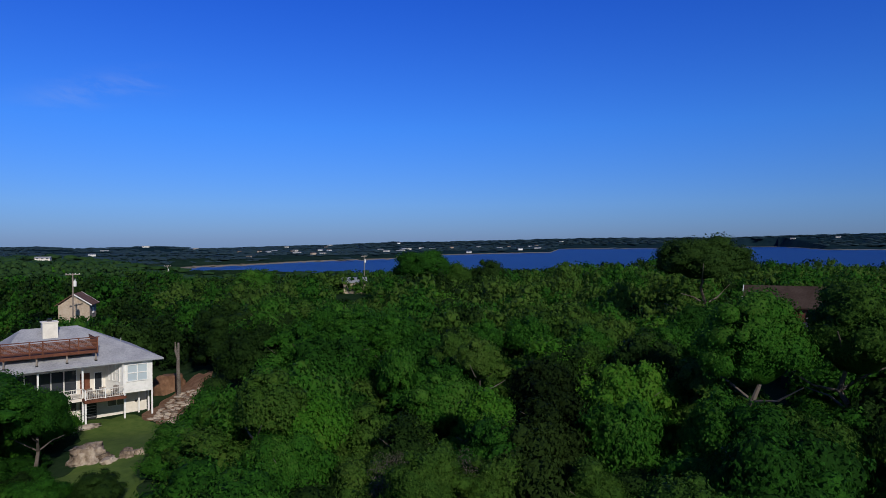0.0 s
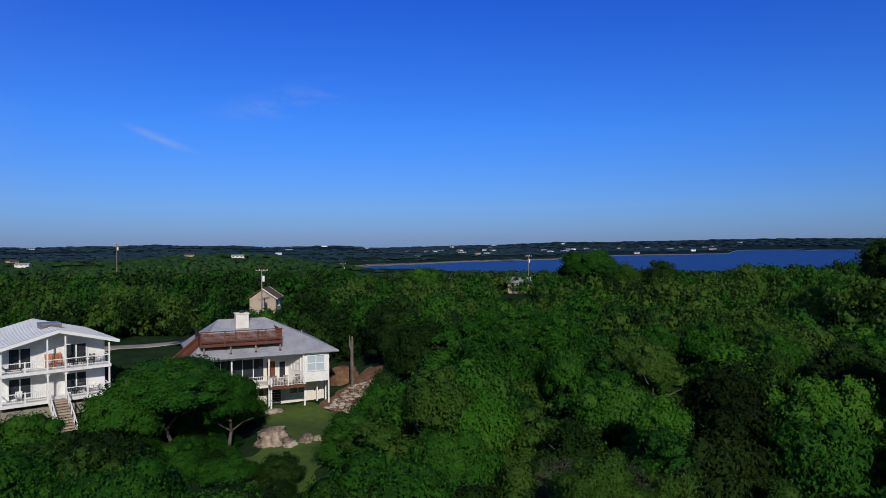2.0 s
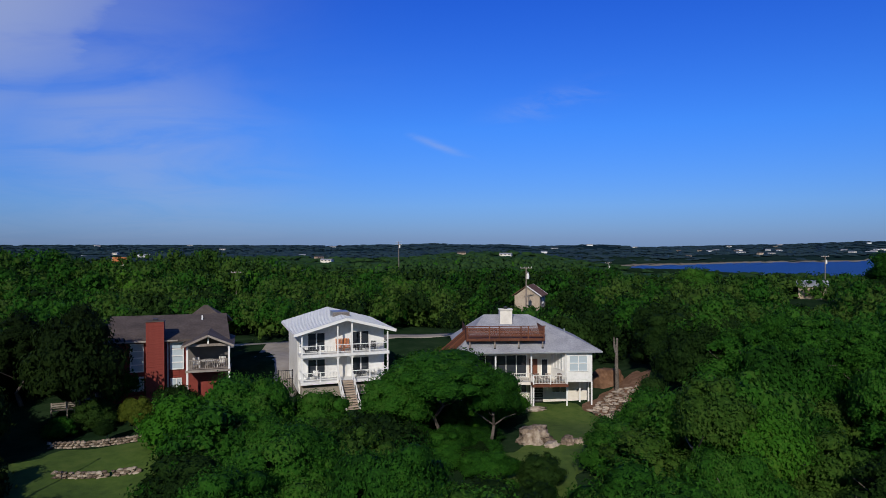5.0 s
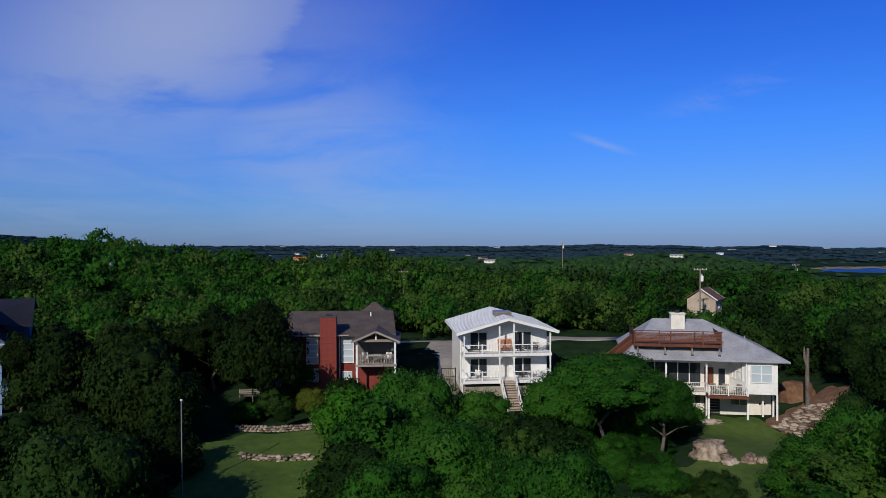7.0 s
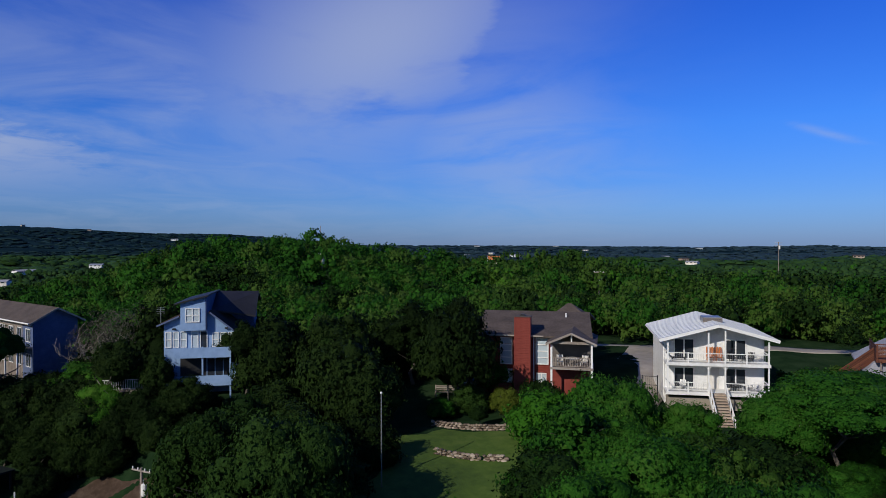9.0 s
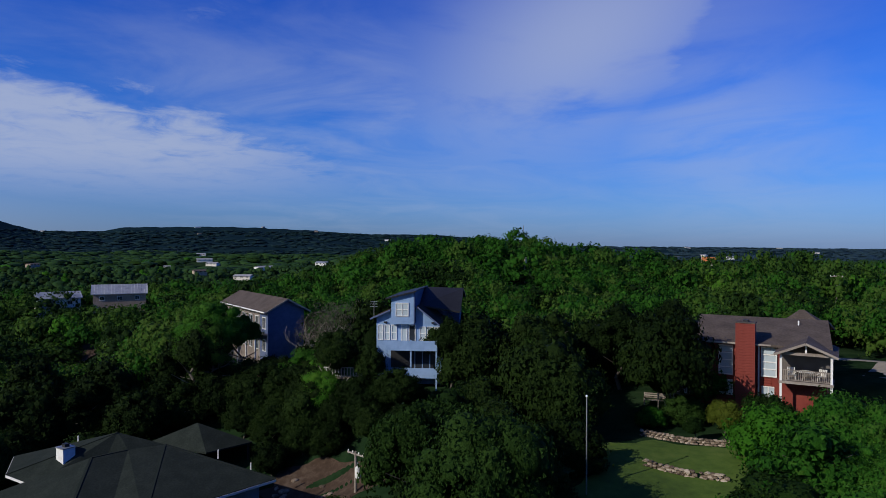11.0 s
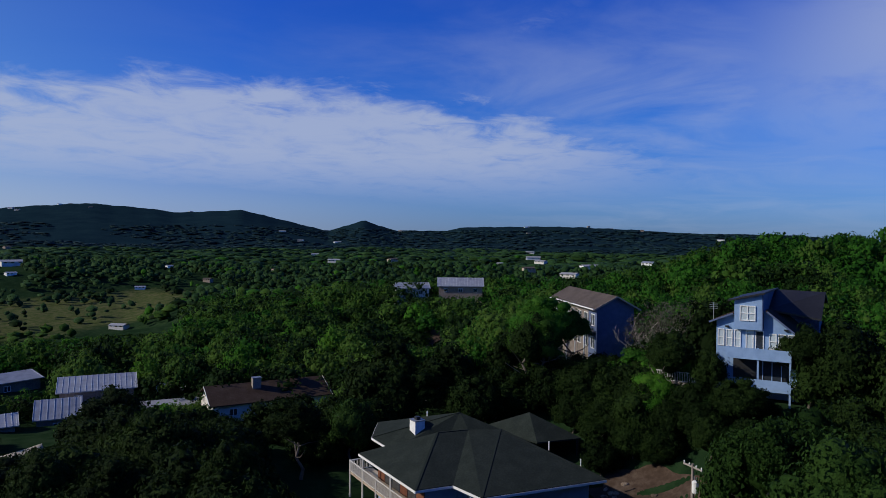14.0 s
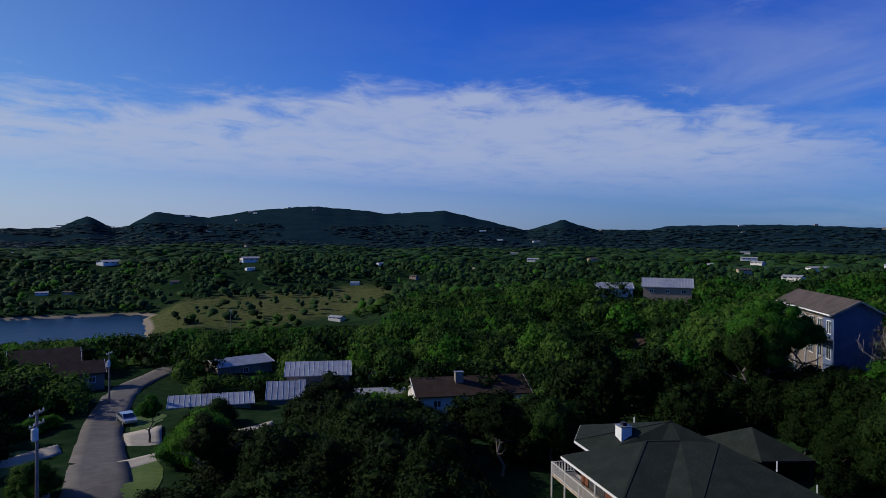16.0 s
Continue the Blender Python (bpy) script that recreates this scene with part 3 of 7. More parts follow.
def crown_arrays(leaves, leaf, lobes, seed, ball=ICO1, high=0.95, skirt=-0.25, rough=0.45, lump=0.72, core=False, lift=0.0):
    """A crown of leafy clumps over an uneven dome, each a dense lump under many small blades. Radius about 1, from skirt to high.
    Gives points, triangles and the way each point faces."""
    g = np.random.default_rng(seed)
    k = np.arange(lobes)
    el = np.arcsin(np.clip(skirt + (1 - skirt) * (k + 0.5) / lobes, -1, 1))
    a = k * 2.39996 + g.uniform(-0.6, 0.6, lobes)
    swell = 1 + 0.16 * np.sin(2 * a + g.uniform(0, 6)) + 0.1 * np.sin(3 * a + g.uniform(0, 6))
    q = g.uniform(0.5, 0.84, lobes) * swell
    c = np.stack([np.cos(a) * np.cos(el) * q, np.sin(a) * np.cos(el) * q, np.sin(el) * q * high], -1)
    rad = g.uniform(0.12, 0.34, lobes) * (1.0 if lobes > 26 else 1.15 if lobes > 14 else 1.45)
    out = unit_rows(c + [0, 0, 0.12])
    flat = np.array([1.12, 1.12, 0.72])
    # blades lie on the lumps, most of them on the outer side
    pick = g.choice(lobes, leaves, p=rad ** 2 / (rad ** 2).sum())
    d = unit_rows(g.normal(size=(leaves, 3)) + out[pick] * 0.55)
    p = c[pick] + d * rad[pick][:, None] * (g.uniform(0.7, 1.12, (leaves, 1)) + 0.2 * (g.uniform(size=(leaves, 1)) < 0.12)) * flat
    face = unit_rows(d * 0.75 + out[pick] * 0.35 + g.normal(scale=rough, size=(leaves, 3)))
    u = unit_rows(np.cross(face, g.normal(size=(leaves, 3))))
    w = np.cross(face, u)
    s = leaf * g.uniform(0.6, 1.4, (leaves, 1))
    blade = np.stack([p - u * s, p + u * s * 0.7 - w * s * 0.8, p + u * s * 0.5 + w * s * 0.9], 1).reshape(-1, 3)
    soft = unit_rows(d * 0.7 + out[pick] * 0.4 + (face - d) * 1.0 + [0, 0, lift])
    v, f = ball
    n = len(v)
    wob = 1 + 0.1 * g.normal(size=(lobes, n, 1))
    heart = (c[:, None] + v[None] * rad[:, None, None] * lump * flat * wob).reshape(-1, 3)
    hn = unit_rows((v[None] * 0.8 + out[:, None] * 0.35 + [0, 0, lift]).reshape(-1, 3))
    hf = (f[None] + n * np.arange(lobes)[:, None, None]).reshape(-1, 3) + len(blade)
    core_v, core_f = ICO2 if core else (np.zeros((0, 3)), np.zeros((0, 3), int))
    heart2 = core_v * 0.56 * [1, 1, high]
    cf = core_f + len(blade) + len(heart)
    return np.vstack([blade, heart, heart2]), np.vstack([np.arange(leaves * 3).reshape(-1, 3), hf, cf]), np.vstack([np.repeat(soft, 3, 0), hn, core_v])


def trunk_mesh(seed, height, lean=0.06, thick=0.02):
    g = np.random.default_rng(seed)
    bm = B()
    p = [Vector((0, 0, -0.06))]
    for k in range(1, 5):
        p.append(Vector((g.normal() * lean, g.normal() * lean, height * k / 4)))
    tube(bm, p, [thick * (1.4 - 0.22 * k) for k in range(5)], 7)
    for k in range(6):
        a = k * 1.05 + g.uniform(-0.3, 0.3)
        b = p[2 + k % 3]
        e = b + Vector((math.cos(a) * 0.3, math.sin(a) * 0.3, g.uniform(0.12, 0.3)))
        mid = (b + e) / 2 + Vector((0, 0, g.uniform(-0.06, 0.05)))
        tube(bm, [b, mid, e], [thick * 0.6, thick * 0.4, thick * 0.15], 5)
    me = bpy.data.meshes.new("trunk")
    bm.to_mesh(me)
    bm.free()
    me.materials.append(BARK)
    return me


CROWNS, TRUNKS = [], []
for k in range(7):
    CROWNS.append(crown_arrays(5600, 0.036, (56, 66, 48, 74, 58, 44, 62)[k], 20 + k, ICO1, (0.9, 0.75, 1.15, 0.85, 0.65, 1.0, 0.8)[k], core=True))
    TRUNKS.append(trunk_mesh(40 + k, 0.85))
TWIGS = crown_arrays(3200, 0.019, 34, 31, ICO1, 0.9)
CROWNS.append((TWIGS[0][:9600], TWIGS[1][:3200], TWIGS[2][:9600]))


def bare_mesh(seed):
    """Bare branching limbs, about 1.35 high and 0.5 wide at each side."""
    g = np.random.default_rng(seed)
    bm = B()

    def grow(p, d, length, thick, level):
        mid = p + d * length * 0.5 + Vector(g.normal(size=3)) * length * 0.1
        e = p + d * length
        tube(bm, [p, mid, e], [thick, thick * 0.8, thick * 0.55], 5)
        if level:
            for k in range(3 if level > 1 else 4):
                q = (d + Vector(g.normal(size=3)) * 0.55 + Vector((0, 0, 0.12))).normalized()
                grow(p.lerp(e, g.uniform(0.55, 1.0)), q, length * g.uniform(0.6, 0.85), thick * 0.55, level - 1)

    for k in range(4):
        a = k * 1.6 + g.uniform(-0.4, 0.4)
        grow(Vector((0, 0, -0.05)), Vector((math.cos(a) * 0.45, math.sin(a) * 0.45, 1)).normalized(), 0.5, 0.022, 3)
    me = bpy.data.meshes.new("limbs")
    bm.to_mesh(me)
    bm.free()
    me.materials.append(TWIG)
    return me


TRUNKS.append(bare_mesh(3))
CLOSE = [crown_arrays(2600, 0.05, (40, 46, 36, 42)[k], 50 + k, ICO1, (0.9, 0.75, 1.1, 0.8)[k], core=True) for k in range(4)]
MID = [crown_arrays(760, 0.05, (36, 40, 32, 38)[k], 60 + k, ICO1, (0.9, 0.7, 0.8, 1.0)[k], rough=0.4, lump=0.46, lift=0.1) for k in range(4)]
MID_BACK = [crown_arrays(250, 0.076, (17, 19, 15, 18)[k], 160 + k, ICO1, (0.85, 0.7, 0.75, 1.0)[k], rough=0.36, lump=0.47, lift=0.25) for k in range(4)]
FAR = [crown_arrays(8, 0.13, 3, 80 + k, ICO1, 0.75, rough=0.2, lump=0.9, lift=0.6) for k in range(4)]
SPECK = [crown_arrays(5, 0.3, 1, 90 + k, ICO1, 0.8, rough=0.2, lump=1.5, lift=0.8) for k in range(3)]
BARE = 7
for k in range(3):      # fine crowns for the trees that stand closest
    CROWNS.append(crown_arrays(14000, 0.0235, (78, 90, 70)[k], 70 + k, ICO2, (0.85, 0.7, 1.0)[k], rough=0.5, core=True))
    TRUNKS.append(trunk_mesh(50 + k, 0.85))
crown_mesh = {}


def crown_of(kind, mat):
    if (kind, mat.name) not in crown_mesh:
        v, f, n = CROWNS[kind]
        me = mesh_from(v, f, "crown", n)
        me.materials.append(mat)
        crown_mesh[kind, mat.name] = me
    return crown_mesh[kind, mat.name]


def tree(x, y, top, radius, kind=0, mat=LEAF, label="leafy green oak tree with dense rounded crown", name="oak_tree", turn=None, base=None, height=0.66, depth=None):
    """A tree whose crown's top reaches the height 'top' in the world."""
    z = float(surface(x, y)) if base is None else base
    tall = max(top - z, 1.5)
    t = tagged(new(name), label, "tree")
    t.empty_display_size = 0.3
    t.matrix_world = Matrix.Translation((x, y, z)) @ Matrix.Rotation(rng.uniform(0, 6.3) if turn is None else turn, 4, "Z")
    deep = depth or min(radius * 1.65, tall * 0.97)            # crown depth
    tr = new("trunk", TRUNKS[kind])
    tr.parent = t
    tr.scale = (tall * 0.9, tall * 0.9, tall * height)
    cr = new("crown", crown_of(kind, mat))
    cr.parent = t
    high = CROWNS[kind][0][:, 2].max()
    sz = deep / (high + 0.35)
    cr.location = (0, 0, tall - high * sz)
    k = 0.88 + 0.24 * ((x * 7.3 + y * 3.1) % 1)
    cr.scale = (radius * k, radius / k, sz)
    return t


def scatter_joined(name, shapes, places, mat, label):
    """Many crowns in one mesh: places are rows of x, y, z of the crown's foot, radius and height."""
    vs, fs, ns, base = [], [], [], 0
    if not places:
        return None
    for x, y, z, r, h in places:
        v, f, n = shapes[int(rng.integers(len(shapes)))]
        a = rng.uniform(0, 6.3)
        c, s = math.cos(a), math.sin(a)
        turn = np.array([[c, s, 0], [-s, c, 0], [0, 0, 1]])
        vs.append((v @ turn) * [r, r, h] + [x, y, z])
        ns.append(n @ turn)
        fs.append(f + base)
        base += len(v)
    ob = new(name, mesh_from(np.vstack(vs), np.vstack(fs), name, np.vstack(ns)))
    ob.data.materials.append(mat)
    return tagged(ob, label, "trees", kind="stuff")


# tree-top caps fitted to the camera's view: degrees of yaw and of tilt, and how far out they hold
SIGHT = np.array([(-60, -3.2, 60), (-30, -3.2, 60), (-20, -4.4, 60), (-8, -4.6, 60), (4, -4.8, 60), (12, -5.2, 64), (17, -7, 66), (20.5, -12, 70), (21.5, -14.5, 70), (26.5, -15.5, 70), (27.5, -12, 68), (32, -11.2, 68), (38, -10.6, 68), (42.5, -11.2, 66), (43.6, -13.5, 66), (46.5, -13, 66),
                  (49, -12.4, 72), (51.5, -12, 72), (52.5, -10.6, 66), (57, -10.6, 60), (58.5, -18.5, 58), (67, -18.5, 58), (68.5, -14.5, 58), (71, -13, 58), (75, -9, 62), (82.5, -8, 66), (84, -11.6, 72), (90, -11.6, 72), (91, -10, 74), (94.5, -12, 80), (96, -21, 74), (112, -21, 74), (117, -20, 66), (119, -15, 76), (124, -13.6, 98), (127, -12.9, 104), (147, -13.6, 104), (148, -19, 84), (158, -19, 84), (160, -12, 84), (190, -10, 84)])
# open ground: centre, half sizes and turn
# trees capped or cleared to fit the camera's view of houses, street and lake: where it stands, yaw from and to, lowest
# tilt, how far out
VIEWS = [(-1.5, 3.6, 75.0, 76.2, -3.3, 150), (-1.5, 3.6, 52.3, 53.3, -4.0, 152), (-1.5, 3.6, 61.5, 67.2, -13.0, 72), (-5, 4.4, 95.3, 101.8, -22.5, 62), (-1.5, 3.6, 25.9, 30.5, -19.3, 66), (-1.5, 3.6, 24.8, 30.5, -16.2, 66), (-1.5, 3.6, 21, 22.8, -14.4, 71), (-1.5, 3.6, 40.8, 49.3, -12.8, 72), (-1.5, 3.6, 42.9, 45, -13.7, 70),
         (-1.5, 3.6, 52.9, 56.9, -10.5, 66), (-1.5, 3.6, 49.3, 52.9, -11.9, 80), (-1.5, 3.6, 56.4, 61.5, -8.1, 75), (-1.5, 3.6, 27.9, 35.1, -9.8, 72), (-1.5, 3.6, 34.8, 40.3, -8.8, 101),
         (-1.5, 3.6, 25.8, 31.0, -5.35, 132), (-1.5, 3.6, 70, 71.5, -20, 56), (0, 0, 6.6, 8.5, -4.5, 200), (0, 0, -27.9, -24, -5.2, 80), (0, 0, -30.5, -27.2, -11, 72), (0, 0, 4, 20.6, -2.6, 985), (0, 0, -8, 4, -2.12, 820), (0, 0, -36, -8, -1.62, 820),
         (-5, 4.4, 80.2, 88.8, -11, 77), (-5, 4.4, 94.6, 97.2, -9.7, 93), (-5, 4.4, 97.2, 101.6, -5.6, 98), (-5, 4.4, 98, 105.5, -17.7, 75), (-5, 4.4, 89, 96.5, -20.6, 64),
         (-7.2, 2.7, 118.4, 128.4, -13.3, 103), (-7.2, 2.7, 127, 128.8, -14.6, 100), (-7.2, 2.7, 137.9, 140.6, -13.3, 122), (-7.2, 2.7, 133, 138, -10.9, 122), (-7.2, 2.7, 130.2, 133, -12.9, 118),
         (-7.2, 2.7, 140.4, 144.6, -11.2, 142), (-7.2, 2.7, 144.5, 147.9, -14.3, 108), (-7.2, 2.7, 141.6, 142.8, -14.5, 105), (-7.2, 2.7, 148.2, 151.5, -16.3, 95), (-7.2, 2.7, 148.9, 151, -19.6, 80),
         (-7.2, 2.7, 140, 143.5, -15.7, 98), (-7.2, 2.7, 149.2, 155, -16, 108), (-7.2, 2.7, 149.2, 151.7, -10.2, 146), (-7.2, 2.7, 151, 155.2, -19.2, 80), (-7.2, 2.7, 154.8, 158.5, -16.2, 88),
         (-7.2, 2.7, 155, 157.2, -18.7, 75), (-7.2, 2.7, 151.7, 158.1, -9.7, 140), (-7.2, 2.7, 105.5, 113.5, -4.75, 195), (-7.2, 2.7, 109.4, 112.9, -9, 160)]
OPEN = [(-67, 128.5, 6, 6, 15), (-61, 31.8, 3.2, 4.5, 52), (-49.5, 58, 5.5, 7.5, 55), (-34.5, 73.5, 10, 7.5, 38), (-60, 48, 8, 7.5, 52), (-77, 13, 4.5, 7, 75), (-66, -13.5, 9.5, 8.5, 30), (-28.5, 62.5, 3.6, 7.5, 38), (-52, 27.5, 5.5, 7, 60), (-46, 23.5, 5, 5, 60), (-67, 59, 6, 8, 55), (-61, 53, 3, 4, 55), (-77, -11, 5, 4, 40),
        (-103, -10, 11, 5, 30), (-68, -134, 6, 5, 20), (-67, -118, 5, 4, 20), (-97, -56, 9, 4.5, 139), (-93, -87, 8, 6, 45), (-84, -83, 6, 4, 45), (-72, -88, 7, 4, 144), (-61, -77, 7, 4, 150), (-79, -79, 6, 4, 135), (-24, 67.5, 2.5, 4, 30), (-42, 50, 1.5, 4, 55), (-202, -60, 9, 6, 20), (-69, -1, 6.5, 4.5, 60), (38, 72, 5, 7, -28), (-43, -81, 6, 3.6, 15), (-48, -93.5, 5, 3, 10), (-98, -113, 7, 5, 168), (-75, 122, 6, 6, 25)]
ROADS = [((-20, -34), (-39, -60), (-47, -75), (-58, -91), (-75, -112), (-84, -130)), ((-88, 60), (-80, 71), (-69, 86.5), (-64, 94), (-55, 106))]


def is_open(x, y, pad=0.0):
    for cx, cy, a, b, turn in OPEN:
        c, s = math.cos(radians(turn)), math.sin(radians(turn))
        u, v = (x - cx) * c + (y - cy) * s, -(x - cx) * s + (y - cy) * c
        if abs(u) < a + pad and abs(v) < b + pad:
            return True
    for line in ROADS:
        for (ax, ay), (bx_, by) in zip(line, line[1:]):
            L2 = (bx_ - ax) ** 2 + (by - ay) ** 2
            k = min(max(((x - ax) * (bx_ - ax) + (y - ay) * (by - ay)) / L2, 0), 1)
            if math.hypot(x - ax - k * (bx_ - ax), y - ay - k * (by - ay)) < 3.4 + pad:
                return True
    return False


def forest():
    near, mid, far, speck = [], [], [], []
    g = np.random.default_rng(3)
    # rings of jittered places, closer together near the eye
    r = 17.0
    while r < 4350:
        step = 4.9 if r < 150 else 4.9 + (r - 150) * 0.012
        n = int(math.radians(225) * r / step)
        for k in range(n):
            az = -52 + 225 * (k + g.uniform(-0.45, 0.45)) / n
            q = r + g.uniform(-0.45, 0.45) * step
            x, y = -math.sin(radians(az)) * q, math.cos(radians(az)) * q
            rad, tall, pick = g.uniform(2.2, 4.9) * (1.15 if g.uniform() < 0.2 else 1), g.uniform(4.8, 9.6), g.uniform()
            # near trees on this side mostly get the shade-darkened leaf colour
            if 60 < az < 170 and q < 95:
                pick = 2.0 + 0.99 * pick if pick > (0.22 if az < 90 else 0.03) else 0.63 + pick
            elif az > 60:
                pick = (pick * 0.5 if pick < 0.5 else 0.31 + 0.3 * g.uniform() if pick < 0.85 else 0.75) if az < 103 else (0.3 + 0.3 * pick / 0.42 if pick < 0.42 else 0.29 * g.uniform() if pick < 0.52 else 0.63 + (pick - 0.52) * 0.5 if pick < 0.94 else 0.95)
            elif q > 70:
                pick = (0.3 + 0.32 * g.uniform() if pick < 0.52 else 0.05 + 0.24 * g.uniform() if pick < 0.82 else 0.7) if pick < 0.96 else 0.95
            if 8 < az < 33 and 72 < q < 125:            # dark oaks behind the cream house
                pick = 0.66 + 0.22 * g.uniform() if g.uniform() < 0.7 else 0.1
            if az < 50 and q < 72 and 0.6 < pick < 0.9 and (x * 12.9898) % 1 < 0.6:
                pick *= 0.62
            if 22 < az < 37 and 128 < q < 220:
                pick = 0.66 + 0.22 * g.uniform() if g.uniform() < 0.6 else 0.1
            if -11 < az < -4.5 and q < 62:            # a clump given the shade-dark leaf colour between lighter oaks
                pick = 2.5
            elif (-33 < az < -18 and q < 62) or (2 < az < 15 and 55 < q < 120):
                pick *= 0.5
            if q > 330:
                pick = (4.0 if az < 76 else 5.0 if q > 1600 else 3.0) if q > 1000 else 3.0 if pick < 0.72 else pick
            if q > 1500:
                tall *= 0.8 + (q - 1500) / 9000
                if noise.noise(Vector((x * 0.004, y * 0.004, 2.3))) > 0.3:
                    continue
            if q > 170 and not (az > 146 and 330 < q < 560) and noise.noise(Vector((x * 0.012, y * 0.012, 0.3))) + 0.5 * noise.noise(Vector((x * 0.04, y * 0.04, 5.3))) > (0.6 if az > 100 and q > 330 else 0.42):
                continue
            if az > 95 and 95 < q < 330:
                rad *= 1.25
            if q > 200:
                rad *= 1.2 + (q - 200) / 850
            if q > 200 and (az < -40 or az > 164):
                continue
            if az > 160 and q < 150:                 # unseen trees left out here so the sun reaches the street
                continue
            z = float(surface(x, y))
            if any(abs(az - ta) < (math.degrees(13 / tr)) and tr - 45 < q < tr + 9 for ta, tr in TOWN_AT):
                continue
            if z < (2.3 if q > 700 else 1.2) or is_open(x, y, rad * 0.45):
                continue
            back = -0.63 * (x + 236) - 0.77 * (y + 290)
            if ((x + 236) / 105) ** 2 + ((y + 290) / 62) ** 2 < 1.0 and (x * 12.93 + y * 7.71) % 1 > (0.6 if back > 42 else 0.05 if back > 0 else 0.09):
                continue
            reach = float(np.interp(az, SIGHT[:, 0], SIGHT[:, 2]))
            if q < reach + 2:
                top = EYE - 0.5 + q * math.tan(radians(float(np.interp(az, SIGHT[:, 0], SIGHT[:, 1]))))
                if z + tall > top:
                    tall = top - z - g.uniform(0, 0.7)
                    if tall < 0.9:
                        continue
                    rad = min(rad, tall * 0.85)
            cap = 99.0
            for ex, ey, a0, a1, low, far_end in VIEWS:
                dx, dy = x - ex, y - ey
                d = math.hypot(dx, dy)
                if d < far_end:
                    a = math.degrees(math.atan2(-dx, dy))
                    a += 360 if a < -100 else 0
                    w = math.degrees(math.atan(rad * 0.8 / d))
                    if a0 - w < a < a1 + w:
                        over = 0.5 * max((x * 7.77 + y * 3.33) % 1 - 0.6, 0) / 0.4 if far_end > 800 else 0.0    # the view cap varies, for an uneven tree line before the lake
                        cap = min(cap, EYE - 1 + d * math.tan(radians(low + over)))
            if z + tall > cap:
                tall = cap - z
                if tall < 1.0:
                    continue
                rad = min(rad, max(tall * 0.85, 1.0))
            if 128 < az < 164 and 84 < q < 300:      # trees on the slope kept low so the camera sees the cove
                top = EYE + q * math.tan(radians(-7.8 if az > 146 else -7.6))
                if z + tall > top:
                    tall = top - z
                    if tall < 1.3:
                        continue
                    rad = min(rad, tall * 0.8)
            if az > 130 and q < 170:                 # trees on the sunny side kept low so the street stays lit
                gap = min(d if is_open(x - 0.44 * d, y + 0.9 * d, -1.6) else 99.0 for d in (2.5, 5.0, 7.5, 10.0, 12.5))
                if gap < 90:
                    tall = min(tall, 0.6 + gap * 0.5)
                    rad = min(rad, tall * 0.8)
            if az < -39 or az > 161:                 # off to the sides
                far.append((x, y, z, rad, tall, pick))
            elif z + tall < EYE - 1.5 - q * 0.43:      # far below the walk
                mid.append((x, y, z, rad, tall, pick))
            elif q < 95:
                near.append((q, x, y, z, rad, tall, pick))
            elif q < 260:
                mid.append((x, y, z, rad, tall, pick))
            elif q < 620:
                far.append((x, y, z, rad, tall, pick))
            else:
                speck.append((x, y, z, rad * 1.5, tall * 0.75, pick))
        r += step
    return near, mid, far, speck


# houses scattered over the far country: x, y
TOWN = [(-305, -382), (-197, -448), (-210, -441), (-336, -314), (-234, -230), (-374, -294), (-386, -197), (-652, -250), (-495, -320), (-432, -374), (-787, -205), (-254, -393)]
gt = np.random.default_rng(12)
while len(TOWN) < 96:
    ta, tr = gt.uniform(-34, 162), math.exp(gt.uniform(math.log(520), math.log(4300)))
    tx, ty = -math.sin(radians(ta)) * tr, math.cos(radians(ta)) * tr
    if float(surface(tx, ty)) > 2.5 and (tr > 1100 or ta > 24):
        TOWN.append((round(tx), round(ty)))
while len(TOWN) < 124:                               # the settled far shore of the lake
    ta = gt.uniform(-9, 17)
    tr = 1330 + (17 - ta) * 36 + gt.uniform(120, 900)
    tx, ty = -math.sin(radians(ta)) * tr, math.cos(radians(ta)) * tr
    if float(surface(tx, ty)) > 1.5:
        TOWN.append((round(tx), round(ty)))
TOWN_AT = [(math.degrees(math.atan2(-tx, ty)) % 360, math.hypot(tx, ty)) for tx, ty in TOWN]
TOWN_AT = [(ta - 360 if ta > 260 else ta, tr) for ta, tr in TOWN_AT]


near_trees, mid_trees, far_trees, speck_trees = forest()
near_trees.sort()
print("trees", len(near_trees), len(mid_trees), len(far_trees), len(speck_trees))
LOOKS = ((0.42, LEAF, "leafy green oak tree with dense rounded crown", "oak_tree"), (0.6, LEAF_OLIVE, "olive green oak tree with dense rounded crown", "oak_tree"), (0.9, LEAF_DARK, "dark green cedar tree with thick uneven crown", "cedar_tree"), (1.01, LEAF_BRIGHT, "fresh yellow-green young elm tree", "elm_tree"), (3.1, LEAF_SHADED, "green cedar with leaf colour darkened for shade", "cedar_tree"))
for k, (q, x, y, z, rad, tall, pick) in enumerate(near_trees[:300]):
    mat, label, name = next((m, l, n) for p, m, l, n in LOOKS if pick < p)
    tree(x, y, z + tall, rad, 8 + k % 3 if k < 90 and mat is not LEAF_SHADED else int(pick * 997) % 7, mat, label, name, base=z - 0.1)


def joined_rows(rows):
    out = []
    for x, y, z, rad, tall, pick in rows:
        rad = max(rad, tall * 0.4)
        deep = min(rad * 1.4, tall * 0.84)
        out.append((x, y, z + tall - 0.9 * deep, rad, deep))
    return out


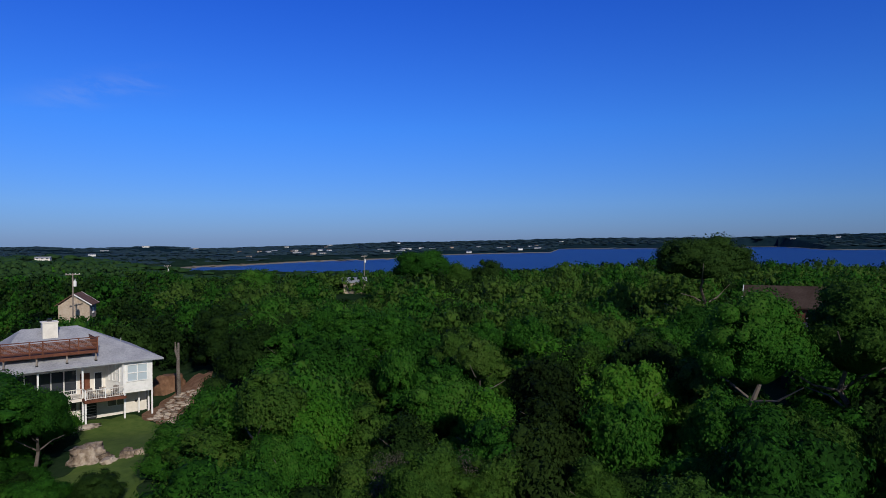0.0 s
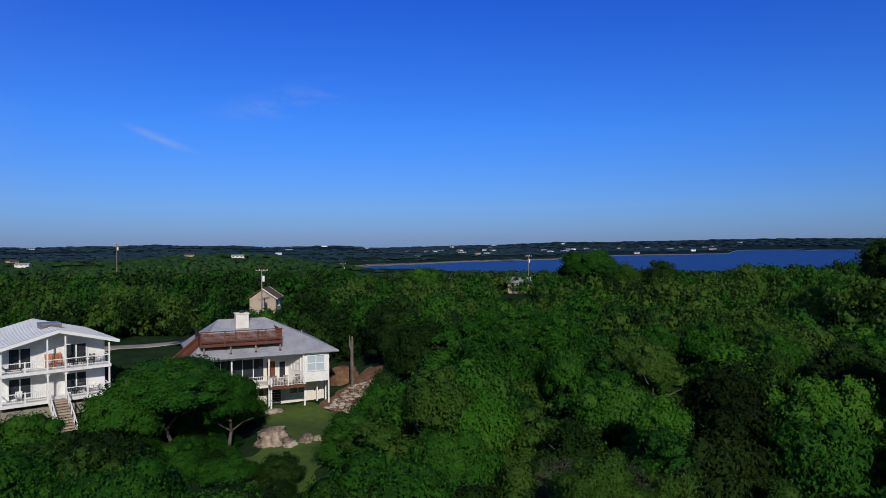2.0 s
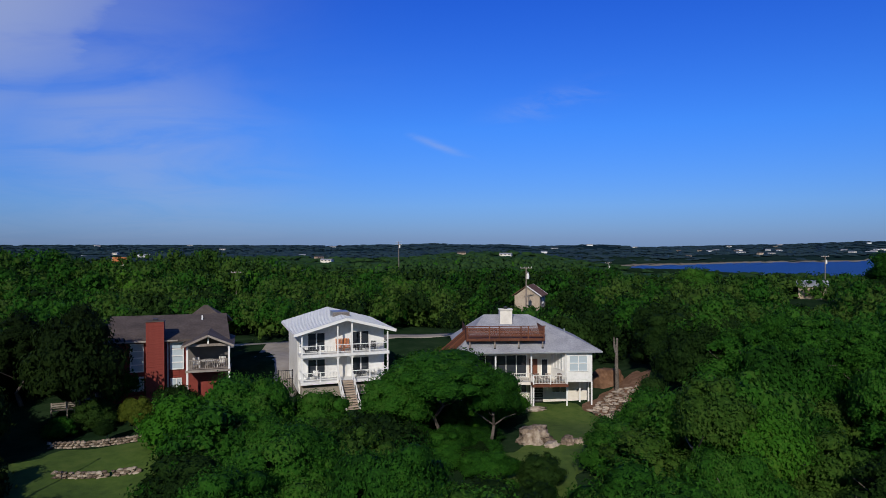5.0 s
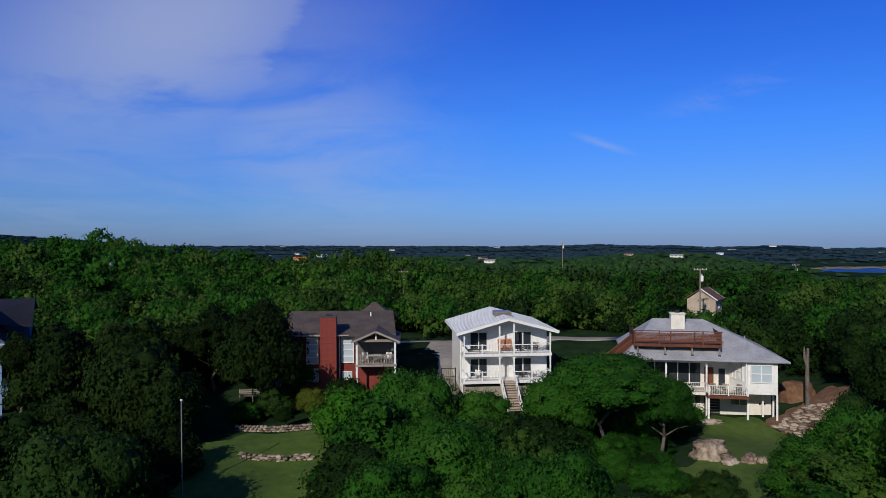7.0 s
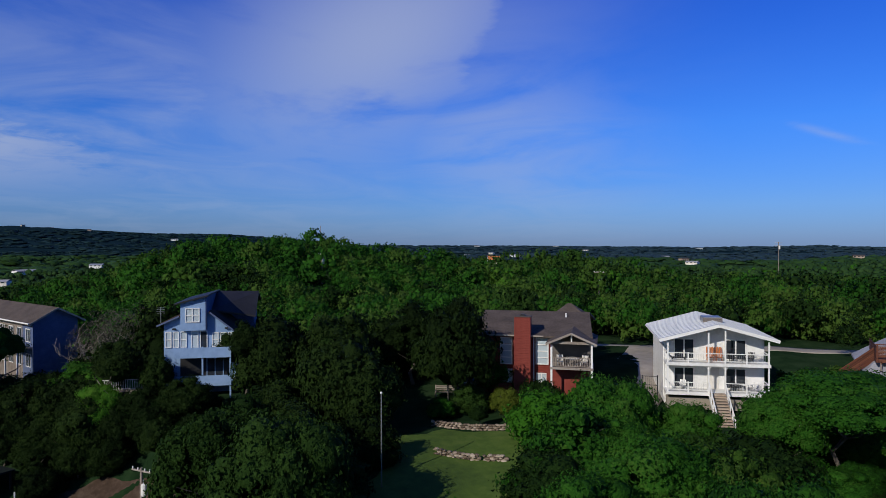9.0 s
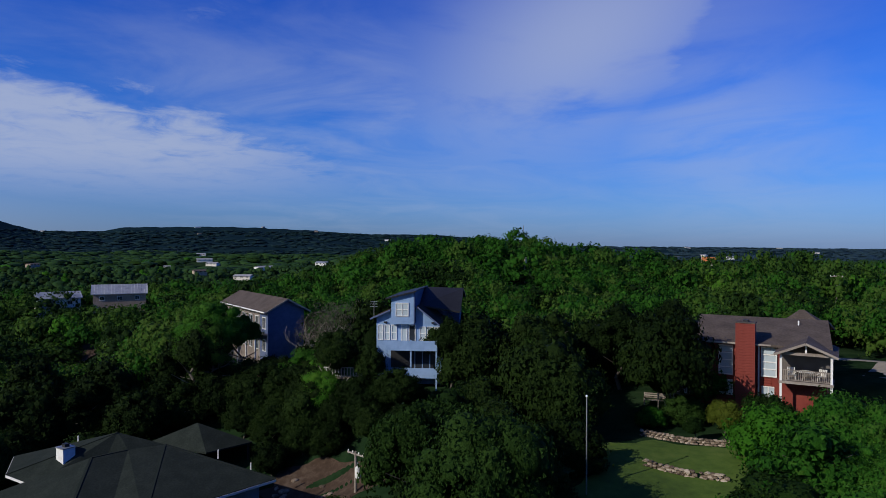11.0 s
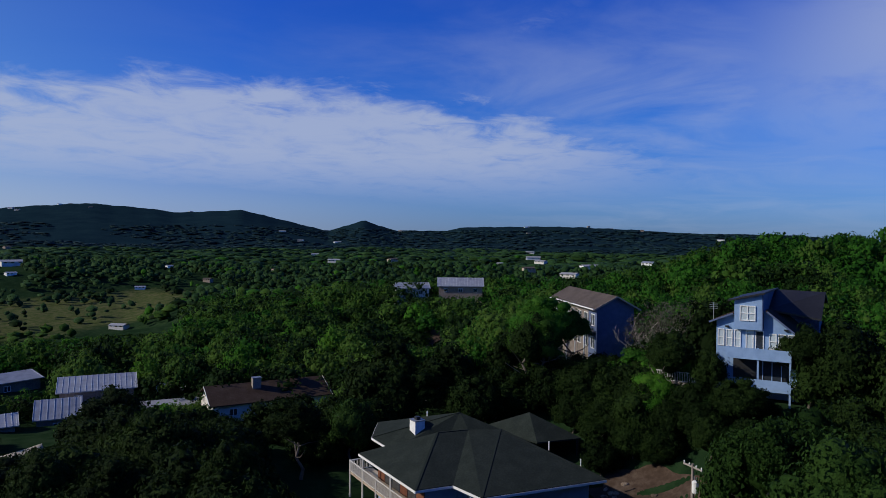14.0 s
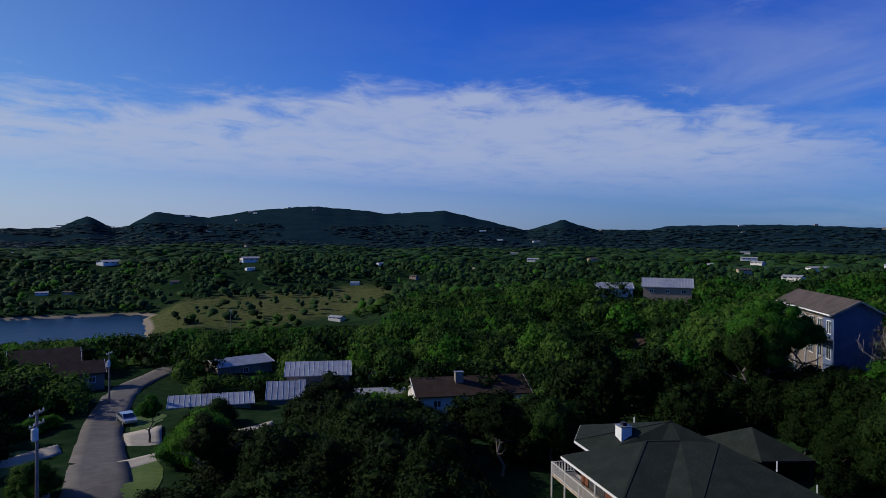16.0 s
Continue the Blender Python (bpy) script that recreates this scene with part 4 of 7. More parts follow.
rest = [row[1:] for row in near_trees[300:]]
mid_near = [w for w in mid_trees if math.hypot(w[0], w[1]) < 150]
mid_back = [w for w in mid_trees if math.hypot(w[0], w[1]) >= 150]
for a, b, mat in ((0, 0.3, LEAF), (0.3, 0.62, LEAF_OLIVE), (0.62, 0.9, LEAF_DARK), (0.9, 1.01, LEAF_BRIGHT), (2, 3, LEAF_SHADED), (3, 4, LEAF_FAR), (4, 5, LEAF_DISTANT), (5, 6, LEAF_NAVY)):
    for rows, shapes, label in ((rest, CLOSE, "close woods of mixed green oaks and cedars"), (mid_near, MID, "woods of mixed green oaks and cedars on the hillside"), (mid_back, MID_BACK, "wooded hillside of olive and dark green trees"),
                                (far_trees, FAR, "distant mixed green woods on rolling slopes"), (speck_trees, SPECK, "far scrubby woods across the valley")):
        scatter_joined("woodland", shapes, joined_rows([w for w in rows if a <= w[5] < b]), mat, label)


# trees that stand out: x, y, top, crown radius, shape, leaf, label, name
OAK = "spreading green live oak with forked pale trunk"
for x, y, top, rad, kind, mat, label, name in (
        (-38.8, 47.2, 30.6, 2.8, 1, LEAF, "low bushy oak under the spreading crown", "oak_tree"), (-35.2, 46.0, 29.8, 2.4, 0, LEAF, "low bushy oak under the spreading crown", "oak_tree"), (-41.0, 50.6, 31.2, 2.6, 2, LEAF, "low bushy oak under the spreading crown", "oak_tree"), (-33.4, 49.0, 29.4, 2.0, 1, LEAF, "low bushy oak under the spreading crown", "oak_tree"), (-30.4, 47.4, 28.6, 1.7, 2, LEAF_DARK, "low dark shrub at the lawn edge", "shrub"), (-45.9, 37.8, 34.4, 4.3, 1, LEAF, "large round bright green oak below the red house", "oak_tree"), (-43.0, 42.7, 32.2, 3.0, 3, LEAF, "leafy oak below the white house", "oak_tree"), (-46.1, 40.7, 31.8, 2.8, 0, LEAF_BRIGHT, "bright young oak beside the driveway", "oak_tree"),
        (-37.4, 46.6, 33.6, 3.2, 4, LEAF, OAK, "oak_tree"), (-35.6, 50.2, 35.4, 5.2, 4, LEAF, OAK, "oak_tree"), (-31.9, 53.2, 33.7, 2.7, 4, LEAF, OAK, "oak_tree"),
        (-32.5, 46.0, 29.6, 2.3, 0, LEAF, "low leafy oak below the boulders", "oak_tree"), (-28.4, 46.4, 28.8, 2.2, 1, LEAF, "low leafy oak below the boulders", "oak_tree"), (-24.6, 48.0, 28.8, 2.2, 2, LEAF_DARK, "low dark oak below the lawn", "oak_tree"), (-31.0, 50.6, 28.2, 1.5, 1, LEAF, "small leafy shrub at the lawn edge", "shrub"),
        (35.6, 94.0, 45.9, 6.3, 1, LEAF_DARK, "tall dark green oak standing above the woods", "oak_tree"), (-4.6, 150.7, 43.2, 6.4, 1, LEAF, "tall green oak above the woods", "oak_tree"), (10.4, 149.6, 40.8, 4.6, 2, LEAF_DARK, "dark green oak among the tree tops", "oak_tree"), (-41.0, 146.0, 39.2, 4.6, 0, LEAF, "leafy oak among the tree tops", "oak_tree"), (2.6, 152.0, 40.4, 4.6, 1, LEAF_OLIVE, "olive green oak among the tree tops", "oak_tree"),
        (-58.1, 35.5, 31.0, 1.55, 1, LEAF_YELLOW, "clipped yellow-green garden shrub", "shrub"), (-61.2, 33.6, 30.8, 1.9, 0, LEAF_DARK, "clipped round dark green shrub", "shrub"), (-61.0, 30.2, 29.8, 1.25, 0, LEAF, "low clipped green shrub by the wall", "shrub"),
        (-89.5, 2.6, 37.4, 4.0, BARE, LEAF_BARE, "bare grey twiggy tree beside the blue house", "bare_tree"), (-80.0, 3.4, 31.6, 2.6, 0, LEAF_BRIGHT, "bright green young tree below the blue house", "elm_tree"), (-80.5, 0.6, 31.0, 2.2, 2, LEAF_BRIGHT, "bright green young tree below the blue house", "elm_tree"),
        (-3.2, 43.8, 31.4, 2.2, BARE, LEAF_BARE, "leafless grey shrub in the canopy", "bare_shrub"), (1.2, 44.2, 31.2, 2.2, BARE, LEAF_BARE, "leafless grey shrub in the canopy", "bare_shrub"),
        (-74.9, 17.6, 37.0, 4.6, 0, LEAF_SHADED, "large dark cedar beside the blue house", "cedar_tree"), (-68.3, 23.2, 35.6, 4.0, 2, LEAF_SHADED, "large dark cedar on the slope", "cedar_tree"), (-62.8, 32.4, 38.2, 4.5, 1, LEAF_SHADED, "dark oak shading the red house", "oak_tree"), (-69.5, 35.0, 36.8, 4.0, 3, LEAF_SHADED, "dark oak shading the red house", "oak_tree"),
        (-83.2, -74.0, 22.3, 4.4, 3, LEAF_SHADED, "wide dark oak hiding the metal roof", "oak_tree"), (-64.6, -78.0, 21.0, 3.0, 0, LEAF_DARK, "leafy tree in front of the shed", "oak_tree"), (-50.2, -62.4, 23.2, 3.2, 6, LEAF, "leafy tree beside the street lawn", "oak_tree"), (-57.4, -111.0, 20.6, 3.2, 1, LEAF_SHADED, "dark tree across the street", "oak_tree"), (-52.5, -112.4, 21.0, 3.4, 2, LEAF_SHADED, "dark tree across the street", "oak_tree"), (-47.6, -93.6, 19.2, 1.9, 1, LEAF_BRIGHT, "sunlit green shrub across the street", "shrub"), (-50.2, -94.4, 19.0, 1.7, 2, LEAF_BRIGHT, "sunlit green shrub across the street", "shrub"), (-45.0, -93.0, 19.0, 1.7, 0, LEAF, "sunlit green shrub across the street", "shrub"), (-35.4, -64.3, 22.7, 2.1, 0, LEAF_OLIVE, "olive young tree beside the street corner", "oak_tree"), (-53.9, -76.6, 23.6, 1.75, 0, LEAF, "small street tree on the verge", "oak_tree"), (-49.6, -59.2, 25.4, 3.4, 1, LEAF_BRIGHT, "leafy tree beside the street", "oak_tree"), (-73.5, -66.5, 23.4, 4.4, 1, LEAF_SHADED, "wide dark oak in front of the metal roofs", "oak_tree"), (-71.6, -3.4, 24.6, 1.7, 1, LEAF_SHADED, "low dark cedar at the edge of the soil bank", "cedar_tree"), (-73.6, -1.2, 25.6, 2.0, 2, LEAF_SHADED, "low dark cedar at the edge of the soil bank", "cedar_tree"), (-72.0, 1.6, 24.8, 1.6, 0, LEAF_SHADED, "low dark cedar at the edge of the soil bank", "cedar_tree"), (-52.5, 19.8, 31.5, 2.6, 3, LEAF_SHADED, "dark cedar at the edge of the lower lawn", "cedar_tree"), (-36.8, 60.5, 32.0, 3.3, 6, LEAF_BRIGHT, "spreading oak in front of the cream porch", "oak_tree"), (-37.0, 56.5, 29.2, 2.6, 1, LEAF_BRIGHT, "low bushy oak under the spreading crown", "oak_tree"), (-34.0, 54.6, 27.2, 2.0, 2, LEAF, "low bushy oak beside the limestone boulder", "oak_tree"), (-76.1, 16.7, 36.3, 3.0, 3, LEAF_SHADED, "dark cedar beside the blue house", "cedar_tree"), (-76.0, 1.4, 31.0, 2.6, 6, LEAF_BRIGHT, "fresh green young oak below the blue house", "oak_tree"), (-50.0, 14.6, 33.5, 3.2, 2, LEAF_SHADED, "tall dark cedar shading the lower lawn", "cedar_tree"), (-44.5, 12.6, 34.4, 4.5, 1, LEAF_DARK, "tall round dark oak shading the lower lawn", "oak_tree"), (-56.6, 31.9, 29.9, 0.8, 0, LEAF_DARK, "small dark shrub growing over the garden wall", "shrub"), (-74.2, 1.0, 27.4, 2.2, 3, LEAF_SHADED, "low dark cedar above the soil bank", "cedar_tree"), (-19.9, 58.6, 32.4, 4.0, 6, LEAF, "leafy oak beside the cream house lawn", "oak_tree"), (-20.6, 53.6, 30.8, 3.6, 3, LEAF, "leafy oak beside the cream house lawn", "oak_tree"), (-22.0, 65.5, 32.0, 3.0, 0, LEAF_DARK, "dark oak beside the soil bank", "oak_tree"), (-25.5, 82.5, 36.6, 4.4, 0, LEAF_DARK, "tall oak behind the cream house", "oak_tree"), (-84.0, -11.0, 29.6, 3.0, 1, LEAF_SHADED, "dark cedar behind the carport", "cedar_tree"), (-80.0, -18.5, 28.6, 3.2, 3, LEAF_SHADED, "dark cedar behind the carport", "cedar_tree"), (-86.0, -6.5, 30.2, 3.0, 6, LEAF_SHADED, "dark cedar behind the carport", "cedar_tree"), (-75.0, 1.5, 26.6, 2.4, 0, LEAF_SHADED, "dark cedar above the soil bank", "cedar_tree"), (-82.5, -14.5, 28.6, 2.6, 2, LEAF_SHADED, "dark cedar behind the carport", "cedar_tree"), (-22.4, 78.0, 34.0, 2.8, 0, LEAF_DARK, "dark oak beside the soil bank", "oak_tree"), (-86.2, -12.6, 35.6, 3.4, 0, LEAF_OLIVE, "olive oak in front of the slate house", "oak_tree"), (-75.6, 6.1, 33.6, 2.1, 3, LEAF_SHADED, "slim dark cedar beside the blue house", "cedar_tree"), (-19.6, 76.0, 37.0, 4.2, 2, LEAF_DARK, "tall oak behind the stone steps", "oak_tree"), (25.0, 54.2, 41.3, 4.5, 6, LEAF, "fresh green oak hiding a hillside house", "oak_tree"), (32.4, 53.0, 42.0, 4.3, 3, LEAF_OLIVE, "tall olive oak beside the hillside house", "oak_tree"), (-89.6, -9.6, 35.6, 2.4, 1, LEAF_OLIVE, "olive oak in front of the slate house", "oak_tree"), (-87.2, -12.3, 37.4, 3.6, 6, LEAF, "olive oak in front of the slate house", "oak_tree"), (-85.3, -13.0, 35.4, 3.4, 3, LEAF_SHADED, "dark oak in front of the slate house", "oak_tree"), (-82.0, -5.5, 31.0, 3.4, 2, LEAF_SHADED, "dark cedar on the slope above the soil bank", "cedar_tree"), (-78.5, -2.5, 28.8, 3.0, 0, LEAF_SHADED, "dark cedar on the slope above the soil bank", "cedar_tree"), (-84.5, 0.5, 31.5, 3.2, 6, LEAF_SHADED, "dark cedar on the slope above the soil bank", "cedar_tree"), (-76.6, 13.9, 35.2, 2.0, 1, LEAF_SHADED, "slim dark cedar in front of the blue house", "cedar_tree"), (-75.4, 14.6, 36.4, 2.1, 0, LEAF_SHADED, "slim dark cedar in front of the blue house", "cedar_tree"), (-72.6, 10.1, 30.7, 2.0, 2, LEAF_SHADED, "low dark cedar below the blue house", "cedar_tree"), (-72.4, 6.6, 29.8, 2.0, 0, LEAF_DARK, "low dark cedar below the blue house", "cedar_tree"), (-53.2, 20.6, 28.4, 2.4, 1, LEAF_SHADED, "dark cedar at the edge of the lower lawn", "cedar_tree"), (-92.0, 0.4, 36.0, 3.4, BARE, LEAF_BARE, "bare grey twiggy tree beside the slate house", "bare_tree")):
    tree(x, y, top, rad, kind if mat in (LEAF_SHADED, LEAF_BARE) else 8 + kind % 3, mat, label, name, depth=3.9 if label == OAK else 6.4 if "above the woods" in label else None)

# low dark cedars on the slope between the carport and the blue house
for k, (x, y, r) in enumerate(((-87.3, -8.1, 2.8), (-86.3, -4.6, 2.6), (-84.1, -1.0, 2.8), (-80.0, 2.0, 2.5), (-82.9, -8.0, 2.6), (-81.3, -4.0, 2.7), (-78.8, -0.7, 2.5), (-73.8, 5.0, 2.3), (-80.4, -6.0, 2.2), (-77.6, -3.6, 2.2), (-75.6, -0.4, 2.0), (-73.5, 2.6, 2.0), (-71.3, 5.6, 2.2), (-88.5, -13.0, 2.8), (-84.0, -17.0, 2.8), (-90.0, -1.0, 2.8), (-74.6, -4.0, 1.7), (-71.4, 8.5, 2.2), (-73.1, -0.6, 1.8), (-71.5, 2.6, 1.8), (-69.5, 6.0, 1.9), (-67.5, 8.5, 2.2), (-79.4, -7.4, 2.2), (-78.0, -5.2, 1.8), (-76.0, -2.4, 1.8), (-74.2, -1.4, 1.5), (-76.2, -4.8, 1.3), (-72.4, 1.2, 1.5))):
    tree(x, y, float(surface(x, y)) + r * (1.9 + 0.15 * (k % 3)), r, k % 7, LEAF if k == 2 else LEAF_SHADED, "low dark green cedar on the slope below the blue house", "cedar_tree")

# ---- building parts ----
unit = {}


def bar(name, mat, parent, x0, x1, y0, y1, z0, z1, label="", turn=0.0):
    """A straight piece on a shared, slightly bevelled block."""
    if mat.name not in unit:
        bm = B()
        box(bm, -0.5, 0.5, -0.5, 0.5, -0.5, 0.5)
        me = bpy.data.meshes.new("piece")
        bm.to_mesh(me)
        bm.free()
        me.materials.append(mat)
        unit[mat.name] = me
    ob = new(name, unit[mat.name])
    ob.parent = parent
    ob.matrix_basis = Matrix.Translation(((x0 + x1) / 2, (y0 + y1) / 2, (z0 + z1) / 2)) @ Matrix.Rotation(radians(turn), 4, "Z") @ Matrix.Diagonal((abs(x1 - x0), abs(y1 - y0), abs(z1 - z0), 1))
    return tagged(ob, label)


def beam(name, mat, parent, a, b, w, h=None):
    """A straight piece from a to b."""
    a, b = Vector(a), Vector(b)
    ob = bar(name, mat, parent, 0, 1, 0, 1, 0, 1)
    d = b - a
    q = d.to_track_quat("X", "Z").to_matrix().to_4x4()
    ob.matrix_basis = Matrix.Translation((a + b) / 2) @ q @ Matrix.Diagonal((d.length, w, h or w, 1))
    return ob


def window(parent, x0, x1, z0, z1, y, glass=None, frame_mat=None, across=2, up=1, fr=0.08, depth=0.1):
    """A window in a wall that faces -y: frame pieces stand proud, panes lie a little back."""
    glass, frame_mat = glass or GLASS, frame_mat or WHITE
    xs = sorted(x0 + (x1 - x0 - fr) * k / across + e for k in range(across + 1) for e in (0, fr))
    zs = sorted(z0 + (z1 - z0 - fr) * k / up + e for k in range(up + 1) for e in (0, fr))
    bm = B()
    grid = [[[bm.verts.new((x, q, z)) for z in zs] for x in xs] for q in (y - depth, y + 0.02)]
    solid = lambda i, j: 0 <= i < len(xs) - 1 and 0 <= j < len(zs) - 1 and (i % 2 == 0 or j % 2 == 0)
    f, b = grid
    for i in range(len(xs) - 1):
        for j in range(len(zs) - 1):
            if not solid(i, j):
                continue
            c = ((i, j), (i + 1, j), (i + 1, j + 1), (i, j + 1))
            bm.faces.new([f[p][q] for p, q in c])
            bm.faces.new([b[p][q] for p, q in c[::-1]])
            for (p, q), (r, s), n in ((c[0], c[1], (i, j - 1)), (c[1], c[2], (i + 1, j)), (c[2], c[3], (i, j + 1)), (c[3], c[0], (i - 1, j))):
                if not solid(*n):
                    bm.faces.new((f[r][s], f[p][q], b[p][q], b[r][s]))
    w = part("window", bm, frame_mat, parent)
    for i in range(across):
        for j in range(up):
            bar("pane", glass, w, x0 + (x1 - x0) * i / across + fr / 2, x0 + (x1 - x0) * (i + 1) / across - fr / 2, y - 0.035, y - 0.015, z0 + (z1 - z0) * j / up + fr / 2, z0 + (z1 - z0) * (j + 1) / up - fr / 2)
    return w


def railing(parent, x0, y0, x1, y1, z, high, mat, step=0.14, thin=0.03, post=0.0):
    """Top and bottom rail with upright bars between two points."""
    beam("top_rail", mat, parent, (x0, y0, z + high), (x1, y1, z + high), 0.1, 0.06)
    beam("bottom_rail", mat, parent, (x0, y0, z + 0.1), (x1, y1, z + 0.1), 0.06, 0.05)
    n = max(int(math.hypot(x1 - x0, y1 - y0) / step), 1)
    for k in range(1, n):
        x, y = x0 + (x1 - x0) * k / n, y0 + (y1 - y0) * k / n
        bar("baluster", mat, parent, x - thin / 2, x + thin / 2, y - thin / 2, y + thin / 2, z + 0.1, z + high)


def house(x, y, z, yaw, label, name="house"):
    return thing(name, Matrix.Translation((x, y, z)) @ Matrix.Rotation(radians(yaw), 4, "Z"), label, "house")


def roof_sheet(name, mat, parent, pts, thick=0.18, label=""):
    bm = B()
    slab(bm, pts, thick)
    return part(name, bm, mat, parent, label)


def seams(parent, a0, a1, b0, b1, n, mat):
    """Raised seams of a metal roof between the eave a0-a1 and the ridge b0-b1."""
    a0, a1, b0, b1 = (Vector(p) for p in (a0, a1, b0, b1))
    for k in range(n + 1):
        p, q = a0.lerp(a1, k / n), b0.lerp(b1, k / n)
        beam("seam", mat, parent, p + Vector((0, 0, 0.03)), q + Vector((0, 0, 0.03)), 0.04, 0.07)


def hip_roof(parent, x0, x1, y0, y1, z, ridge_z, rx0, rx1, mat, thick=0.2, name="roof"):
    """Four slopes over a rectangle, with a ridge along x."""
    ym = (y0 + y1) / 2
    bm = B()
    e = [bm.verts.new(p) for p in ((x0, y0, z), (x1, y0, z), (x1, y1, z), (x0, y1, z))]
    r = [bm.verts.new((rx0, ym, ridge_z)), bm.verts.new((rx1, ym, ridge_z))]
    l = [bm.verts.new((v.co.x, v.co.y, z - thick)) for v in e]
    for f in ((e[0], e[1], r[1], r[0]), (e[1], e[2], r[1]), (e[2], e[3], r[0], r[1]), (e[3], e[0], r[0]), l[::-1]):
        bm.faces.new(f)
    for k in range(4):
        bm.faces.new((l[k], l[(k + 1) % 4], e[(k + 1) % 4], e[k]))
    return part(name, bm, mat, parent)


# ---- white house with two balconies ----
def white_house():
    h = house(-54.4, 51.5, 28.75, 55, "white two-storey house with pale metal roof and balconies")
    W, D, YW = 9.35, 11.5, 1.9
    # body
    bm = B()
    prism(bm, [(0, -0.6), (W, -0.6), (W, 6.15), (4.75, 7.45), (0, 6.05)], YW, D)
    part("wall", bm, WHITE, h, "white painted walls")
    # roof: two metal slopes with a thick white rim
    zl, za, zr = 6.1, 7.62, 6.2
    for name, a, b in (("roof", (-0.75, zl), (4.75, za)), ("roof", (4.75, za), (10.15, zr))):
        roof_sheet(name, ROOF_WHITE, h, [(a[0], -0.35, a[1]), (b[0], -0.35, b[1]), (b[0], D + 0.6, b[1]), (a[0], D + 0.6, a[1])], 0.16)
    seams(h, (-0.75, -0.3, zl), (-0.75, D + 0.6, zl), (4.75, -0.3, za), (4.75, D + 0.6, za), 16, ROOF_WHITE)
    seams(h, (10.15, -0.3, zr), (10.15, D + 0.6, zr), (4.75, -0.3, za), (4.75, D + 0.6, za), 16, ROOF_WHITE)
    beam("fascia", WHITE, h, (-0.77, -0.38, zl - 0.12), (4.75, -0.38, za - 0.12), 0.06, 0.3)
    beam("fascia", WHITE, h, (10.17, -0.38, zr - 0.12), (4.75, -0.38, za - 0.12), 0.06, 0.3)
    beam("gutter", WHITE, h, (-0.78, -0.38, zl - 0.12), (-0.78, D + 0.6, zl - 0.12), 0.1, 0.16)
    # louvred vent on the ridge
    v = bx("roof_vent", GREYMETAL, h, 3.9, 5.7, 3.2, 5.0, 7.2, 7.95, label="low grey louvred roof vent")
    for k in range(7):
        bar("louvre", GREYWOOD, v, 3.85, 5.75, 3.12, 3.2, 7.42 + 0.07 * k, 7.46 + 0.07 * k)
    # balconies
    for z, tag in ((3.85, "upper"), (1.0, "lower")):
        bx("balcony_floor", WHITE, h, -0.1, W + 0.1, -0.1, YW + 0.02, z - 0.3, z)
        for x in (0.06, 3.83, 5.37, W - 0.06):
            bar("post", WHITE, h, x - 0.07, x + 0.07, -0.02, 0.12, z, (6.0 + (1.2 if 3 < x < 6 else 0)) if z > 3 else 3.55)
        for x0, x1 in ((0.06, 1.96), (1.96, 3.83), (3.83, 5.37), (5.37, 7.3), (7.3, W - 0.06)):
            if z < 2 and x0 == 3.83:
                continue
            beam("top_rail", WHITE, h, (x0, 0.03, z + 0.92), (x1, 0.03, z + 0.92), 0.09, 0.07)
            beam("middle_rail", WHITE, h, (x0, 0.03, z + 0.2), (x1, 0.03, z + 0.2), 0.05, 0.06)
            for k in range(1, 12):
                x = x0 + (x1 - x0) * k / 12
                bar("wire", GREYMETAL, h, x - 0.008, x + 0.008, 0.02, 0.036, z + 0.2, z + 0.92)
        for x in (1.96, 7.3):
            bar("rail_post", WHITE, h, x - 0.06, x + 0.06, -0.02, 0.1, z, z + 1.0)
        for x in (0.06, W - 0.06):
            beam("side_rail", WHITE, h, (x, 0.1, z + 0.92), (x, YW, z + 0.92), 0.08, 0.07)
        for x0 in (0.85, 5.7):
            window(h, x0, x0 + 2.0, z + 0.02, z + 2.12, YW, across=2, fr=0.12)
    # timber panel between the upper doors, white door below
    bx("wall_panel", WHITE, h, 3.95, 5.25, YW - 0.05, YW + 0.02, 3.9, 6.4)
    bx("door", FABRIC, h, 4.05, 5.15, YW - 0.07, YW + 0.02, 1.02, 3.1, label="plain white entrance door")
    for x, a in ((3.83, -1), (5.37, 1)):
        for s in (-1, 1):
            beam("bracket", WHITE, h, (x, 0.05, 3.2), (x + 0.28 * s, 0.05, 3.5), 0.06)
    # open underside and plinth
    bx("plinth", CONCRETE, h, 0.1, W - 0.1, 0.6, 1.9, -0.8, 0.32)
    # stair down to the garden
    st = bx("stair_landing", TANWOOD, h, 3.9, 5.3, -0.75, -0.1, 0.86, 1.0, label="tan timber stair")
    for k in range(12):
        bar("step", TANWOOD, st, 3.9, 5.3, -1.05 - 0.3 * k, -0.72 - 0.3 * k, 0.7 - 0.2 * k, 0.84 - 0.2 * k)
    for x in (3.86, 5.34):
        beam("stair_rail", WHITE, st, (x, -0.1, 1.95), (x, -4.3, -0.6), 0.1, 0.08)
        beam("stringer", WHITE, st, (x, -0.1, 0.85), (x, -4.3, -1.75), 0.08, 0.34)
        for k in range(5):
            bar("rail_post", WHITE, st, x - 0.05, x + 0.05, -0.25 - k * 1.0, -0.15 - k * 1.0, 0.7 - k * 0.61, 1.9 - k * 0.61)
    # side wall pipe and meter
    beam("drain_pipe", WHITE, h, (-0.06, 2.3, 0), (-0.06, 2.3, 5.9), 0.09)
    return h


B_HOUSE = white_house()


